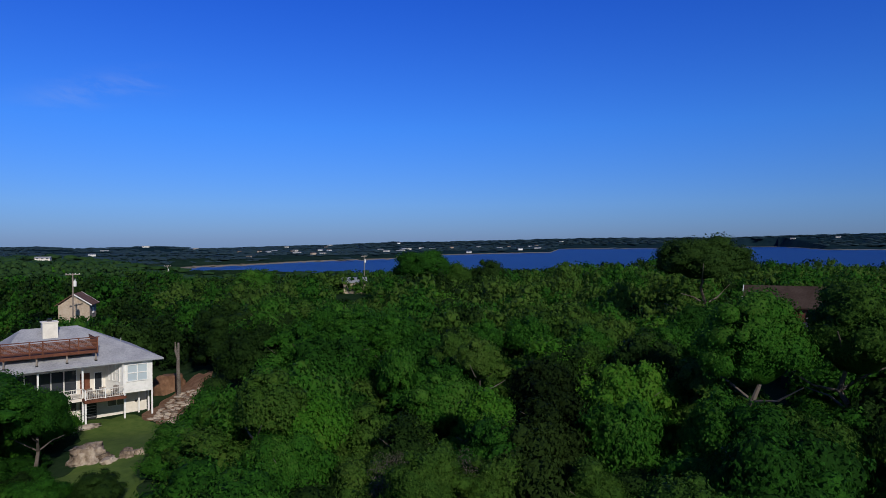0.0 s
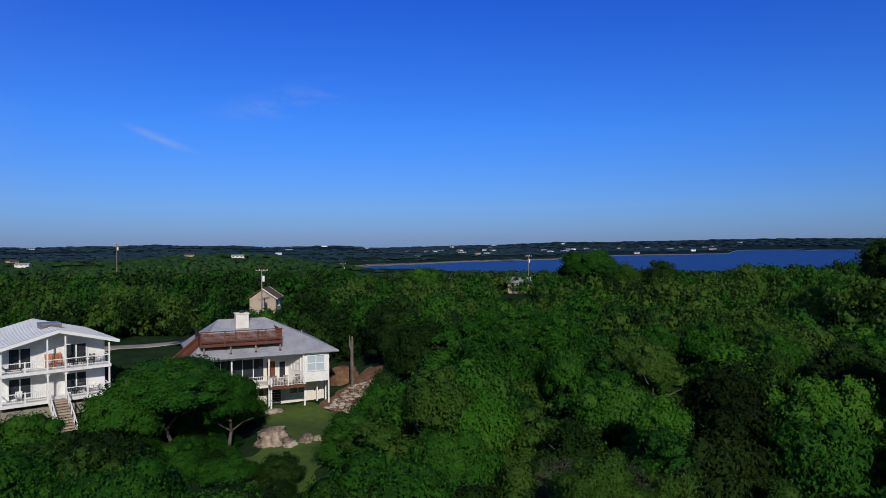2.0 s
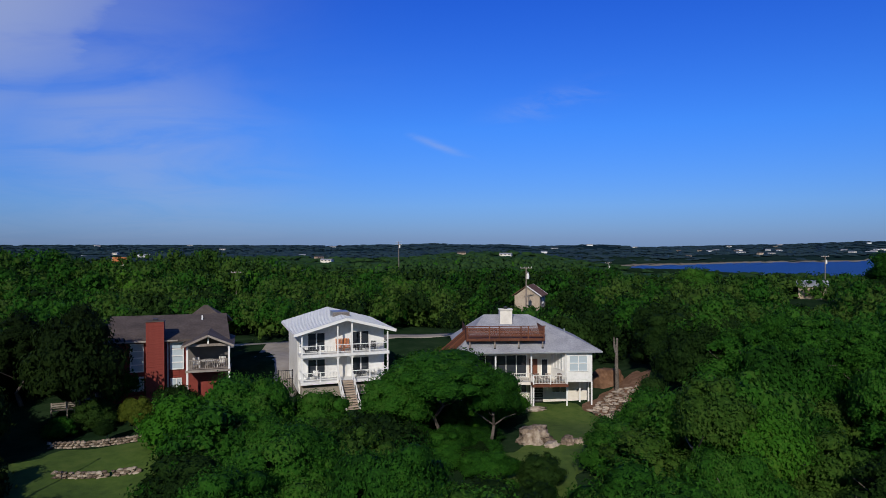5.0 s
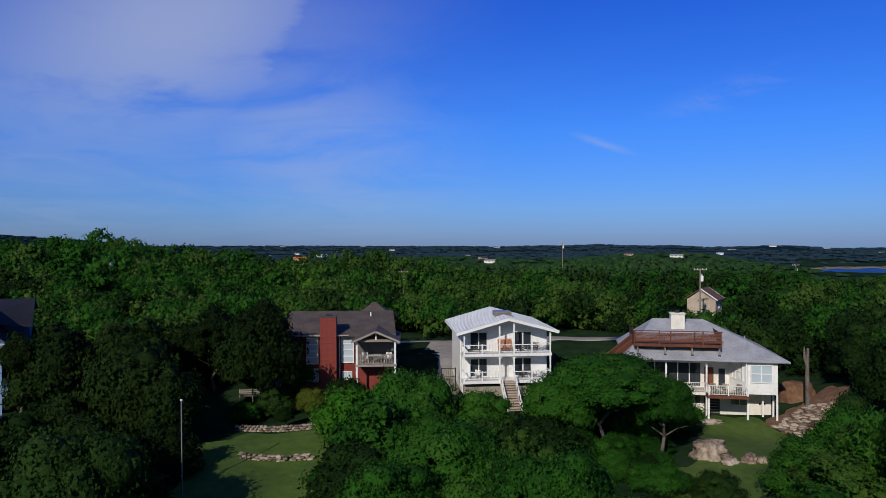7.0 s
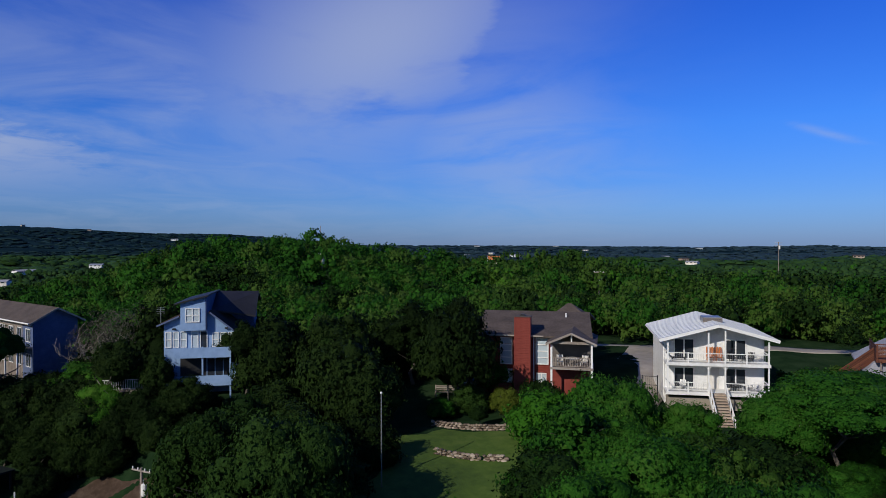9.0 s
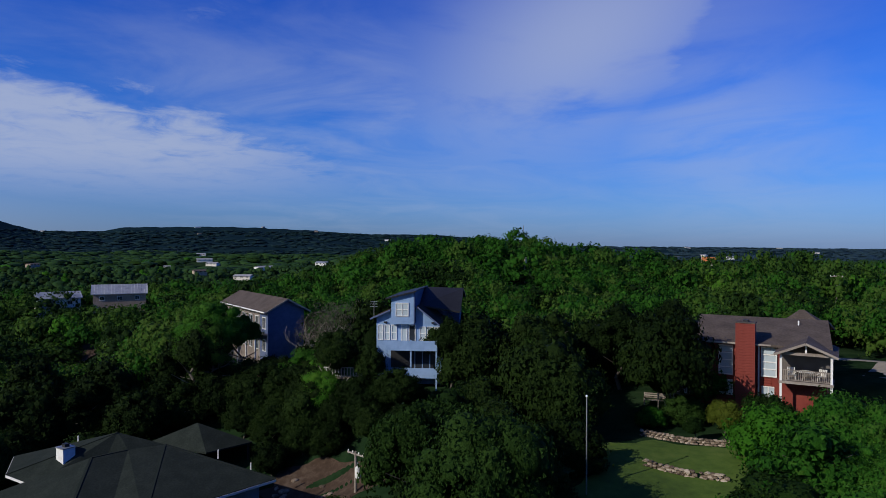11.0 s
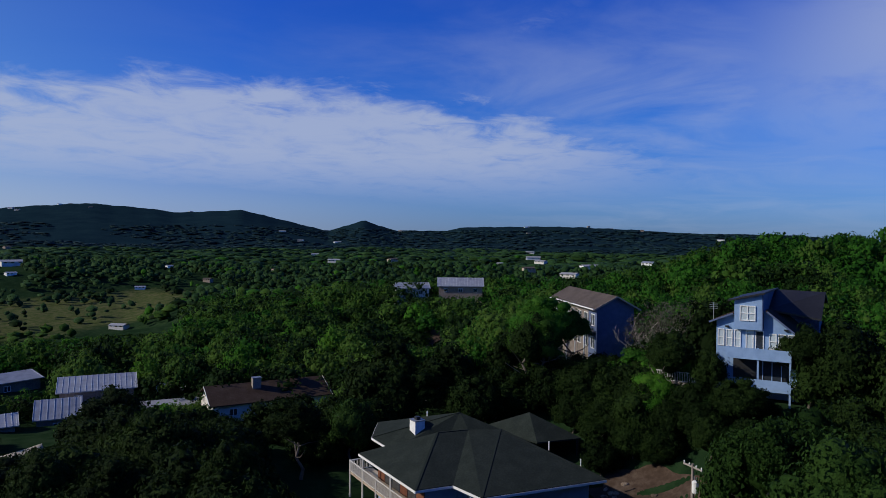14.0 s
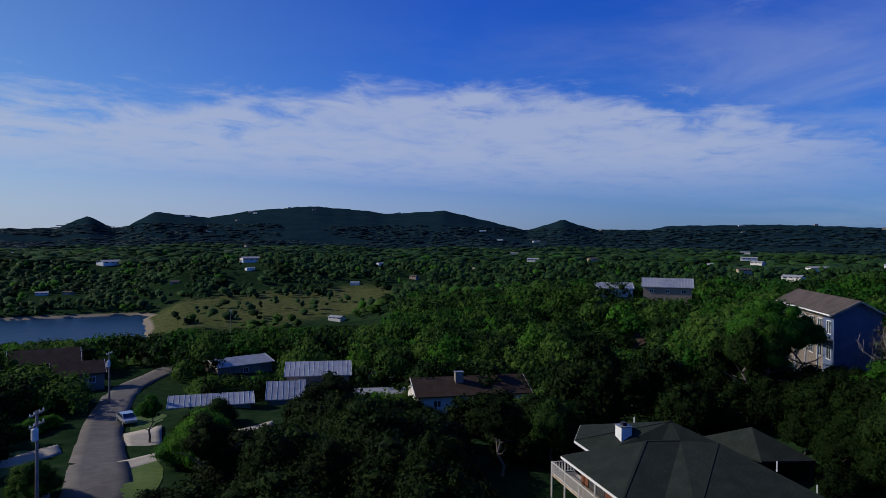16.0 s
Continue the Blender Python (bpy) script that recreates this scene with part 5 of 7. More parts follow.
def garden_chair(m, mat, label, back=1.0, wide=0.6, name="balcony_chair", group=""):
    c = thing(name, m, label, "chair", group)
    w = wide / 2
    bx("seat", mat, c, -w, w, -0.28, 0.26, 0.36, 0.42)
    b = B()
    for k in range(5):
        x = -w + 0.04 + (wide - 0.08) * k / 4
        box(b, x - 0.045, x + 0.045, -0.02, 0.02, 0, back - 0.38)
    bm_ob = part("backrest", b, mat, c)
    bm_ob.matrix_basis = Matrix.Translation((0, 0.26, 0.4)) @ Matrix.Rotation(radians(-14), 4, "X")
    for x in (-w + 0.03, w - 0.03):
        for y in (-0.25, 0.23):
            bar("leg", mat, c, x - 0.025, x + 0.025, y - 0.025, y + 0.025, 0, 0.38)
        bar("armrest", mat, c, x - 0.05, x + 0.05, -0.3, 0.26, 0.6, 0.64)
    return c


def small_table(m, mat, label, r=0.4, high=0.7, name="balcony_table"):
    t = thing(name, m, label, "table")
    b = B()
    bmesh.ops.create_cone(b, cap_ends=True, segments=20, radius1=r, radius2=r, depth=0.04, matrix=Matrix.Translation((0, 0, high)))
    part("tabletop", b, mat, t)
    for k in range(3):
        a = k * 2.1
        beam("leg", mat, t, (math.cos(a) * r * 0.8, math.sin(a) * r * 0.8, 0), (math.cos(a) * r * 0.3, math.sin(a) * r * 0.3, high), 0.04)
    return t


def on(h, x, y, z, turn=0.0):
    return h.matrix_world @ Matrix.Translation((x, y, z)) @ Matrix.Rotation(radians(turn), 4, "Z")


bpy.context.view_layer.update()
for x in (4.2, 5.0):
    garden_chair(on(B_HOUSE, x, 1.15, 3.85, 4 * (x - 4.6)), ORANGE, "tall orange wooden rocking chair on the upper balcony", 1.35, 0.66, "rocking_chair", "orange rocking chairs")
for x, t in ((6.3, 30), (7.9, -25), (8.6, -60)):
    garden_chair(on(B_HOUSE, x, 1.1, 3.85, t), DARK if x < 8 else WHITE, "dark metal balcony chair" if x < 8 else "white balcony chair by the corner post", 0.95, 0.55)
small_table(on(B_HOUSE, 7.2, 1.0, 3.85), DARK, "small dark round balcony table")
lounger = thing("sun_lounger", on(B_HOUSE, 1.0, 0.95, 3.85, 90), "low grey lounger on the upper balcony", "lounger")
bx("seat", DARK, lounger, -0.3, 0.3, -0.9, 0.5, 0.28, 0.36)
bk = bx("backrest", DARK, lounger, -0.3, 0.3, 0, 0.7, 0, 0.07)
bk.matrix_basis = Matrix.Translation((0, 0.48, 0.32)) @ Matrix.Rotation(radians(40), 4, "X")
for x in (-0.26, 0.26):
    for y in (-0.8, 0.4):
        bar("leg", DARK, lounger, x - 0.025, x + 0.025, y - 0.025, y + 0.025, 0, 0.3)
for x, t in ((6.4, 20), (8.2, -30)):
    garden_chair(on(B_HOUSE, x, 1.0, 1.0, t), DARK if x < 7 else WHITE, "dark metal porch chair" if x < 7 else "white plastic porch chair", 0.9, 0.55, "porch_chair")
small_table(on(B_HOUSE, 7.3, 0.9, 1.0), WHITE, "small white porch table")
garden_chair(on(B_HOUSE, 1.6, 1.1, 1.0, -15), WHITE, "white plastic chair on the lower porch", 0.9, 0.55, "porch_chair")
gate = thing("garden_gate", on(B_HOUSE, -1.35, 2.6, -0.2), "dark iron garden gate beside the white wall", "gate")
for x in (-0.75, 0.75):
    bar("post", DARK, gate, x - 0.05, x + 0.05, -0.05, 0.05, -0.4, 2.2)
for z in (0.3, 1.2, 2.1):
    bar("crossbar", DARK, gate, -0.75, 0.75, -0.025, 0.025, z - 0.03, z + 0.03)
for k in range(7):
    bar("upright", DARK, gate, -0.6 + 0.2 * k - 0.012, -0.6 + 0.2 * k + 0.012, -0.012, 0.012, 0.1, 2.1)


# ---- red house with the tall chimney ----
def red_house():
    h = house(-62.4, 38.5, 29.14, 52, "dark red timber house with brown shingle roof and porch")
    bm = B()
    prism(bm, [(-3.6, -0.8), (7.7, -0.8), (7.7, 6.0), (-3.6, 6.0)], 1.0, 11.5)
    part("wall", bm, RED, h, "dark red siding")
    for k in range(28):
        bar("siding_board", RED, h, -3.6, 3.3, 0.955, 1.0, -0.5 + 0.23 * k, -0.31 + 0.23 * k)
    # main roof, ridge along the front
    roof_sheet("roof", ROOF_BROWN, h, [(-4.0, 0.2, 5.85), (8.1, 0.2, 5.85), (7.6, 7.2, 7.6), (-3.8, 7.2, 7.6)], 0.2)
    roof_sheet("roof", ROOF_BROWN, h, [(-3.8, 7.2, 7.6), (7.6, 7.2, 7.6), (8.1, 14.5, 6.1), (-4.0, 14.5, 6.1)], 0.2)
    bm = B()
    prism(bm, [(-3.6, 5.9), (7.7, 5.9), (7.4, 7.3), (-3.5, 7.3)], 6.8, 7.6)
    part("attic", bm, RED, h)
    bar("gutter", GREYWOOD, h, -4.0, 3.3, 0.1, 0.2, 5.72, 5.86)
    hip_roof(h, 3.0, 7.4, 11.6, 16.0, 6.4, 7.95, 4.9, 5.3, ROOF_BROWN, name="rear_roof")
    bx("rear_wall", RED, h, 3.5, 6.9, 12.2, 15.6, -0.8, 6.8)
    # chimney chase with white corner trim
    ch = bx("chimney", RED, h, 0.5, 2.02, -0.3, 1.1, -0.8, 7.7, label="tall red timber chimney with flat cap")
    for x in (0.5, 2.02):
        bar("corner_trim", RED, ch, x - 0.05, x + 0.05, -0.34, -0.24, -0.6, 7.66)
    for k in range(34):
        bar("board", RED, ch, 0.55, 1.97, -0.325, -0.3, -0.55 + 0.245 * k, -0.34 + 0.245 * k)
    bx("cap", ROOF_BROWN, ch, 0.42, 2.1, -0.38, 1.18, 7.7, 7.78)
    bx("flue", DARK, ch, 1.0, 1.45, 0.2, 0.65, 7.78, 7.95)
    # tall glazed bays
    window(h, 2.45, 3.75, 2.85, 5.55, 0.93, GLASS_PALE, WHITE, 1, 4, 0.1)
    window(h, -1.15, 0.1, 2.75, 5.5, 0.93, GLASS_PALE, WHITE, 1, 4, 0.1)
    window(h, 2.5, 3.6, 0.9, 2.0, 0.93, GLASS_PALE, WHITE, 2, 1)
    window(h, -1.1, 0.1, 0.9, 2.3, 0.93, GLASS_PALE, WHITE, 1, 2)
    bx("downpipe", WHITE, h, 2.2, 2.32, 0.85, 0.98, -0.4, 5.6)
    # gabled porch
    fl = 3.15
    bx("porch_floor", GREYWOOD, h, 4.1, 8.2, -1.9, 1.0, fl - 0.22, fl)
    for x in (4.25, 8.05):
        bar("porch_post", WHITE, h, x - 0.09, x + 0.09, -1.85, -1.67, -0.8, 5.5)
    bx("porch_lintel", GREYWOOD, h, 4.1, 8.2, -1.86, -1.66, 5.38, 5.62)
    for a, b in (((3.75, 5.5), (6.15, 6.55)), ((6.15, 6.55), (8.55, 5.5))):
        roof_sheet("porch_roof", ROOF_BROWN, h, [(a[0], -2.3, a[1]), (b[0], -2.3, b[1]), (b[0], 4.2, b[1]), (a[0], 4.2, a[1])], 0.14)
        beam("barge_board", GREYWOOD, h, (a[0], -2.33, a[1] - 0.1), (b[0], -2.33, b[1] - 0.1), 0.05, 0.2)
    bar("king_post", WHITE, h, 6.08, 6.22, -1.85, -1.72, 5.6, 6.45)
    railing(h, 4.3, -1.78, 8.0, -1.78, fl, 0.95, GREYWOOD, 0.16, 0.045)
    railing(h, 8.05, -1.75, 8.05, 1.0, fl, 0.95, GREYWOOD, 0.16, 0.045)
    # sheet over the red back wall, coloured dark as porch shade
    bx("porch_back_wall", INTERIOR, h, 4.1, 7.9, 0.9, 0.99, fl, 5.6)
    bx("lower_wall", RED, h, 3.6, 7.7, 0.2, 1.0, -0.8, fl - 0.3)
    beam("roof_vent_pipe", WHITE, h, (5.2, 5.5, 6.9), (5.2, 5.5, 7.6), 0.12)
    # entry stair on the uphill side
    st = bx("entry_deck", GREYWOOD, h, -6.2, -3.2, -1.6, 0.9, 0.9, 1.05, label="weathered timber entry deck with pale railing")
    railing(st, -6.2, -1.55, -3.3, -1.55, 1.05, 0.9, FABRIC, 0.2, 0.05)
    for x in (-6.1, -4.7, -3.3):
        bar("post", GREYWOOD, st, x - 0.06, x + 0.06, -1.5, -1.38, -1.0, 1.95)
    return h


A_HOUSE = red_house()
bpy.context.view_layer.update()
for x, t, lab in ((5.0, 10, "pale cushioned porch chair"), (7.3, -15, "pale cushioned porch chair")):
    garden_chair(on(A_HOUSE, x, -0.6, 3.15, t), FABRIC, lab, 0.95, 0.6, "porch_chair", "red porch chairs")
small_table(on(A_HOUSE, 6.1, -0.7, 3.15), FABRIC, "pale oval porch table", 0.7, 0.72, "porch_table")


# ---- cream house with the roof deck ----
def cream_house():
    h = house(-29.8, 72.1, 26.7, 38.5, "cream house with grey hip roof and redwood roof deck")
    EV, FL = 5.9, 2.5
    hip_roof(h, -15.7, 0.0, 0.0, 13.0, EV, 9.25, -12.2, -7.0, ROOF_GREY)
    bar("gutter", ROOF_METAL, h, -15.7, 0.0, -0.1, -0.02, EV - 0.13, EV - 0.04)
    bx("wall", CREAM, h, -15.0, -0.9, 3.2, 12.4, -1.0, EV - 0.2)
    bx("porch_floor", CREAM, h, -15.0, -3.9, 0.7, 3.25, FL - 0.3, FL)
    # bay on posts, with angled side
    bm = B()
    pts = [(-5.0, 3.2), (-4.3, 1.4), (-3.8, 0.5), (-1.0, 0.5), (-0.9, 3.3)]
    lo = [bm.verts.new((x, y, FL)) for x, y in pts]
    hi = [bm.verts.new((x, y, EV - 0.15)) for x, y in pts]
    bm.faces.new(lo[::-1])
    bm.faces.new(hi)
    for k in range(5):
        bm.faces.new((lo[k], lo[(k + 1) % 5], hi[(k + 1) % 5], hi[k]))
    part("bay", bm, WHITE, h, "cream bay raised on slim posts")
    window(h, -3.55, -1.5, FL + 1.15, FL + 2.95, 0.5, GLASS_PALE, WHITE, 2, 2)
    sidewin = window(h, -0.9, 0.9, FL + 1.15, FL + 2.95, 0.0, GLASS_PALE, WHITE, 3, 2)
    sidewin.matrix_basis = Matrix.Translation((-4.42, 1.85, 0)) @ Matrix.Rotation(radians(-68), 4, "Z")
    for x, y in ((-3.75, 0.6), (-1.05, 0.6), (-0.95, 2.3), (-1.9, 2.4)):
        bar("bay_post", WHITE, h, x - 0.08, x + 0.08, y - 0.08, y + 0.08, -1.0, FL)
    beam("downpipe", WHITE, h, (-3.95, 0.3, FL), (-3.95, 0.3, EV - 0.2), 0.09)
    # porch
    for x in (-14.6, -11.5, -7.6):
        bar("porch_post", WHITE, h, x - 0.08, x + 0.08, 0.75, 0.91, FL, EV - 0.2)
        bar("lower_post", WHITE, h, x - 0.08, x + 0.08, 0.75, 0.91, -1.0, FL - 0.3)
    railing(h, -14.9, 0.83, -7.6, 0.83, FL, 0.92, FABRIC, 0.2, 0.035)
    window(h, -14.7, -7.7, FL + 0.05, FL + 2.6, 3.2, GLASS, WHITE, 6, 1)
    bx("door", DECKWOOD, h, -7.4, -6.5, 3.12, 3.22, FL, FL + 2.1, label="brown entrance door")
    window(h, -6.1, -5.3, FL + 0.05, FL + 2.1, 3.2, GLASS, WHITE, 1, 1)
    # balcony
    bal = bx("balcony", DECKWOOD, h, -7.7, -3.85, -0.6, 0.85, FL - 0.3, FL, label="redwood balcony with white railing")
    railing(bal, -7.6, -0.5, -4.0, -0.5, FL, 0.95, FABRIC, 0.16, 0.035)
    railing(bal, -7.6, -0.5, -7.6, 0.8, FL, 0.95, FABRIC, 0.16, 0.035)
    for x in (-7.6, -5.8, -4.0):
        bar("rail_post", WHITE, bal, x - 0.06, x + 0.06, -0.56, -0.44, FL, FL + 1.0)
    bar("balcony_post", WHITE, bal, -7.68, -7.52, -0.5, -0.34, -1.4, FL - 0.3)
    # lower floor
    window(h, -4.9, -3.0, 0.75, 1.9, 3.2, GLASS, WHITE, 2, 1)
    window(h, -8.4, -7.7, 0.75, 1.9, 3.2, GLASS, WHITE, 1, 1)
    lat = bx("lattice_door", DARK, h, -7.4, -5.9, 3.06, 3.18, -0.5, 1.75, label="dark lattice door under the balcony")
    for k in range(7):
        bar("slat", GREYMETAL, lat, -7.35, -5.95, 3.03, 3.06, -0.35 + 0.29 * k, -0.3 + 0.29 * k)
    for x in (-2.0, -1.6):
        bar("wall_lamp", DARK, h, x - 0.08, x + 0.08, 3.1, 3.2, 0.9, 1.1)
    # chimney
    ch = bx("chimney", CREAM, h, -10.5, -9.1, 4.7, 5.9, 6.0, 9.9, label="cream chimney with dark cap")
    bx("cap", CREAM, ch, -10.58, -9.02, 4.62, 5.98, 9.9, 10.02)
    bx("flue", DARK, ch, -10.0, -9.6, 5.1, 5.5, 10.02, 10.3)
    for x, y in ((-5.5, 5.6), (-3.2, 4.4), (-8.1, 8.0)):
        bar("vent_pipe", GREYMETAL, h, x - 0.06, x + 0.06, y - 0.06, y + 0.06, 6.6, 8.2 if x < -4 else 7.8)
    # roof deck
    dz = 7.32
    dk = bx("roof_deck", DECKWOOD, h, -14.7, -6.2, 0.5, 6.4, dz - 0.3, dz, label="redwood roof deck with solid railing")
    for k in range(9):
        bar("board", DECKWOOD, dk, -14.65, -6.25, 0.42, 0.47, dz + 0.12 + 0.115 * k, dz + 0.21 + 0.115 * k)
        bar("board", DECKWOOD, dk, -6.25, -6.2, 0.5, 6.3, dz + 0.12 + 0.115 * k, dz + 0.21 + 0.115 * k)
        bar("board", DECKWOOD, dk, -14.7, -14.65, 0.5, 6.3, dz + 0.12 + 0.115 * k, dz + 0.21 + 0.115 * k)
    bar("cap_rail", DECKWOOD, dk, -14.8, -6.1, 0.35, 0.55, dz + 1.26, dz + 1.33)
    for x in (-14.6, -12.2, -11.1, -8.8, -8.0, -6.3):
        bar("rail_post", DECKWOOD, dk, x - 0.06, x + 0.06, 0.34, 0.42, dz - 0.3, dz + 1.3)
    for x in (-14.3, -11.6, -9.0, -6.4):
        bar("deck_leg", GREYWOOD, dk, x - 0.07, x + 0.07, 0.6, 0.74, EV + 0.15, dz - 0.05)
        bar("leg_foot", DARK, dk, x - 0.12, x + 0.12, 0.52, 0.82, EV + 0.2, EV + 0.4)
        beam("joist", DECKWOOD, dk, (x, 0.5, dz - 0.32), (x, 6.2, dz - 0.32), 0.08, 0.2)
    # stair from the deck down the end of the house
    stair = beam("stair_side", DECKWOOD, dk, (-14.4, 2.5, dz - 0.1), (-18.6, 1.2, 4.0), 0.08, 0.3)
    beam("stair_side", DECKWOOD, dk, (-14.4, 3.6, dz - 0.1), (-18.6, 2.3, 4.0), 0.08, 0.3)
    for k in range(14):
        p = Vector((-14.5, 3.05, dz - 0.1)).lerp(Vector((-18.5, 1.75, 4.05)), k / 13)
        bar("tread", DECKWOOD, dk, p.x - 0.15, p.x + 0.15, p.y - 0.55, p.y + 0.55, p.z, p.z + 0.05)
    for j in range(5):
        beam("stair_board", DECKWOOD, dk, (-14.4, 2.42, dz + 0.2 + 0.18 * j), (-18.6, 1.12, 4.3 + 0.18 * j), 0.04, 0.13)
    bx("landing", DECKWOOD, dk, -20.2, -18.5, 1.0, 3.2, 3.75, 3.9)
    for x, y in ((-20.1, 1.1), (-18.6, 1.1), (-20.1, 3.1), (-18.6, 3.1)):
        bar("landing_post", DECKWOOD, dk, x - 0.07, x + 0.07, y - 0.07, y + 0.07, -0.2, 4.9)
    return h


C_HOUSE = cream_house()
bpy.context.view_layer.update()
for x, t in ((-6.9, 20), (-5.9, -10), (-4.8, -40)):
    garden_chair(on(C_HOUSE, x, 0.25, 2.5, t), GREYWOOD, "weathered wooden chair on the redwood balcony", 0.95, 0.55, "balcony_chair", "cream house balcony chairs")
small_table(on(C_HOUSE, -6.4, 0.0, 2.5), GREYWOOD, "weathered round balcony table", 0.35)


def garden_bench(x, y, yaw):
    h = thing("garden_bench", pose(x, y, float(surface(x, y)), 0, 0, yaw), "pale weathered timber garden bench with slatted back", "bench")
    for sx in (-0.95, 0.95):
        for sy in (-0.25, 0.28):
            bar("leg", GREYWOOD, h, sx - 0.05, sx + 0.05, sy - 0.05, sy + 0.05, 0, 0.48 if sy < 0 else 1.15)
        bar("armrest", GREYWOOD, h, sx - 0.06, sx + 0.06, -0.3, 0.22, 0.66, 0.72)
    for k in range(4):
        bar("seat_slat", GREYWOOD, h, -1.0, 1.0, -0.29 + k * 0.135, -0.18 + k * 0.135, 0.48, 0.53)
    for k in range(3):
        bar("back_slat", GREYWOOD, h, -0.9, 0.9, 0.2, 0.23, 0.62 + k * 0.19, 0.75 + k * 0.19)
    return h


garden_bench(-66.2, 33.0, 63)

# ---- pale blue house with the tower ----
def blue_house():
    h = house(-78.4, 6.85, 29.4, 76, "pale blue timber house with tower and dark roof")
    W = 7.2
    bm = B()
    prism(bm, [(0, -1.5), (W, -1.5), (W, 5.6), (4.6, 7.75), (2.3, 7.6), (0, 6.6)], 0, 11)
    part("wall", bm, BLUE, h, "pale blue siding")
    # deep side wall in a darker blue that carries its shade
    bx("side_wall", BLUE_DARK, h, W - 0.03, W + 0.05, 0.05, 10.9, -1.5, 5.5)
    roof_sheet("roof", ROOF_DARK, h, [(W + 0.7, -0.5, 5.15), (4.5, -0.5, 7.85), (4.5, 11.4, 7.85), (W + 0.7, 11.4, 5.15)][::-1], 0.18)
    roof_sheet("roof", ROOF_DARK, h, [(-0.6, -0.5, 6.5), (2.2, -0.5, 7.7), (2.2, 11.4, 7.7), (-0.6, 11.4, 6.5)], 0.18)
    beam("barge_board", BLUE_DARK, h, (-0.6, -0.53, 6.4), (1.6, -0.53, 7.35), 0.05, 0.16)
    beam("barge_board", BLUE_DARK, h, (W + 0.7, -0.53, 5.05), (4.6, -0.53, 7.7), 0.05, 0.16)
    # higher rear wing, its wall darkened for shade too, with a dark slope towards the front
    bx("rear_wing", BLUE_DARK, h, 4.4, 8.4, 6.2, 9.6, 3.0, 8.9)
    roof_sheet("rear_roof", DARK, h, [(4.32, 2.6, 7.7), (8.9, 2.6, 7.0), (8.9, 6.8, 9.35), (4.32, 6.8, 9.45)], 0.18)
    roof_sheet("rear_roof", DARK, h, [(4.32, 6.8, 9.45), (8.9, 6.8, 9.35), (8.9, 10.0, 8.2), (4.32, 10.0, 8.2)], 0.18)
    # tower
    bm = B()
    prism(bm, [(1.75, 5.9), (4.2, 5.9), (4.2, 9.35), (1.75, 8.75)], -0.7, 7.5)
    part("tower", bm, BLUE, h)
    # unlit tower side, shade put into its colour
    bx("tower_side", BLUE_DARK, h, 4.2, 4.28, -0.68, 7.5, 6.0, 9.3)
    roof_sheet("tower_roof", DARK, h, [(1.2, -1.1, 8.72), (4.5, -1.1, 9.55), (4.5, 8.0, 9.55), (1.2, 8.0, 8.72)], 0.16)
    window(h, 2.25, 3.65, 6.75, 8.2, -0.7, GLASS_PALE, WHITE, 2, 2)
    for k in range(3):
        window(h, 0.15 + 0.75 * k, 0.75 + 0.75 * k, 4.1, 5.75, 0, GLASS_PALE, WHITE, 1, 2, 0.07)
        window(h, 4.75 + 0.8 * k, 5.4 + 0.8 * k, 4.1, 5.6, 0, GLASS_PALE, WHITE, 1, 2, 0.07)
    window(h, 2.7, 3.4, 3.7, 5.8, 0, GLASS_PALE, WHITE, 1, 1)
    window(h, 3.55, 4.3, 3.7, 5.8, 0, GLASS, WHITE, 1, 1)
    for z in (3.6, 0.75):
        bx("balcony_floor", BLUE, h, 1.4, 6.9, -2.1, 0.02, z - 0.25, z)
        bx("balcony_front", BLUE, h, 1.4, 6.9, -2.15, -2.07, z - 0.3, z + 0.75)
        for x in (1.5, 4.1, 6.8):
            bar("balcony_post", BLUE, h, x - 0.08, x + 0.08, -2.05, -1.9, z - 3.0, z + 0.8)
    # flat dark panel stands in for the shade under the balcony
    bx("lower_recess", DARK, h, 1.6, 6.6, -0.06, 0.0, 0.9, 3.2)
    window(h, 4.2, 5.9, 0.8, 3.0, -0.07, GLASS, BLUE, 2, 1)
    # side deck with a pale railing
    deck = bx("side_deck", GREYWOOD, h, -5.4, 1.35, -1.9, 1.2, 0.1, 0.32, label="side deck with pale blue-grey railing")
    railing(deck, -5.35, -1.85, 1.35, -1.85, 0.32, 1.0, FABRIC, 0.16, 0.04, 0.06)
    for x in (-5.3, -2.8, -0.3):
        bar("deck_post", GREYWOOD, deck, x - 0.08, x + 0.08, -1.8, -1.64, -2.6, 0.1)
    beam("antenna", GREYMETAL, h, (-0.5, 1.0, 6.5), (-0.5, 1.0, 8.2), 0.05)
    for k in range(4):
        beam("antenna_arm", GREYMETAL, h, (-0.9, 1.0, 7.6 + 0.18 * k), (-0.1, 1.0, 7.6 + 0.18 * k), 0.025)
    for x in (1.0, 6.2):
        bar("flood_lamp", DARK, h, x - 0.15, x + 0.15, -0.25, 0, 5.95, 6.1)
    return h


blue_house()


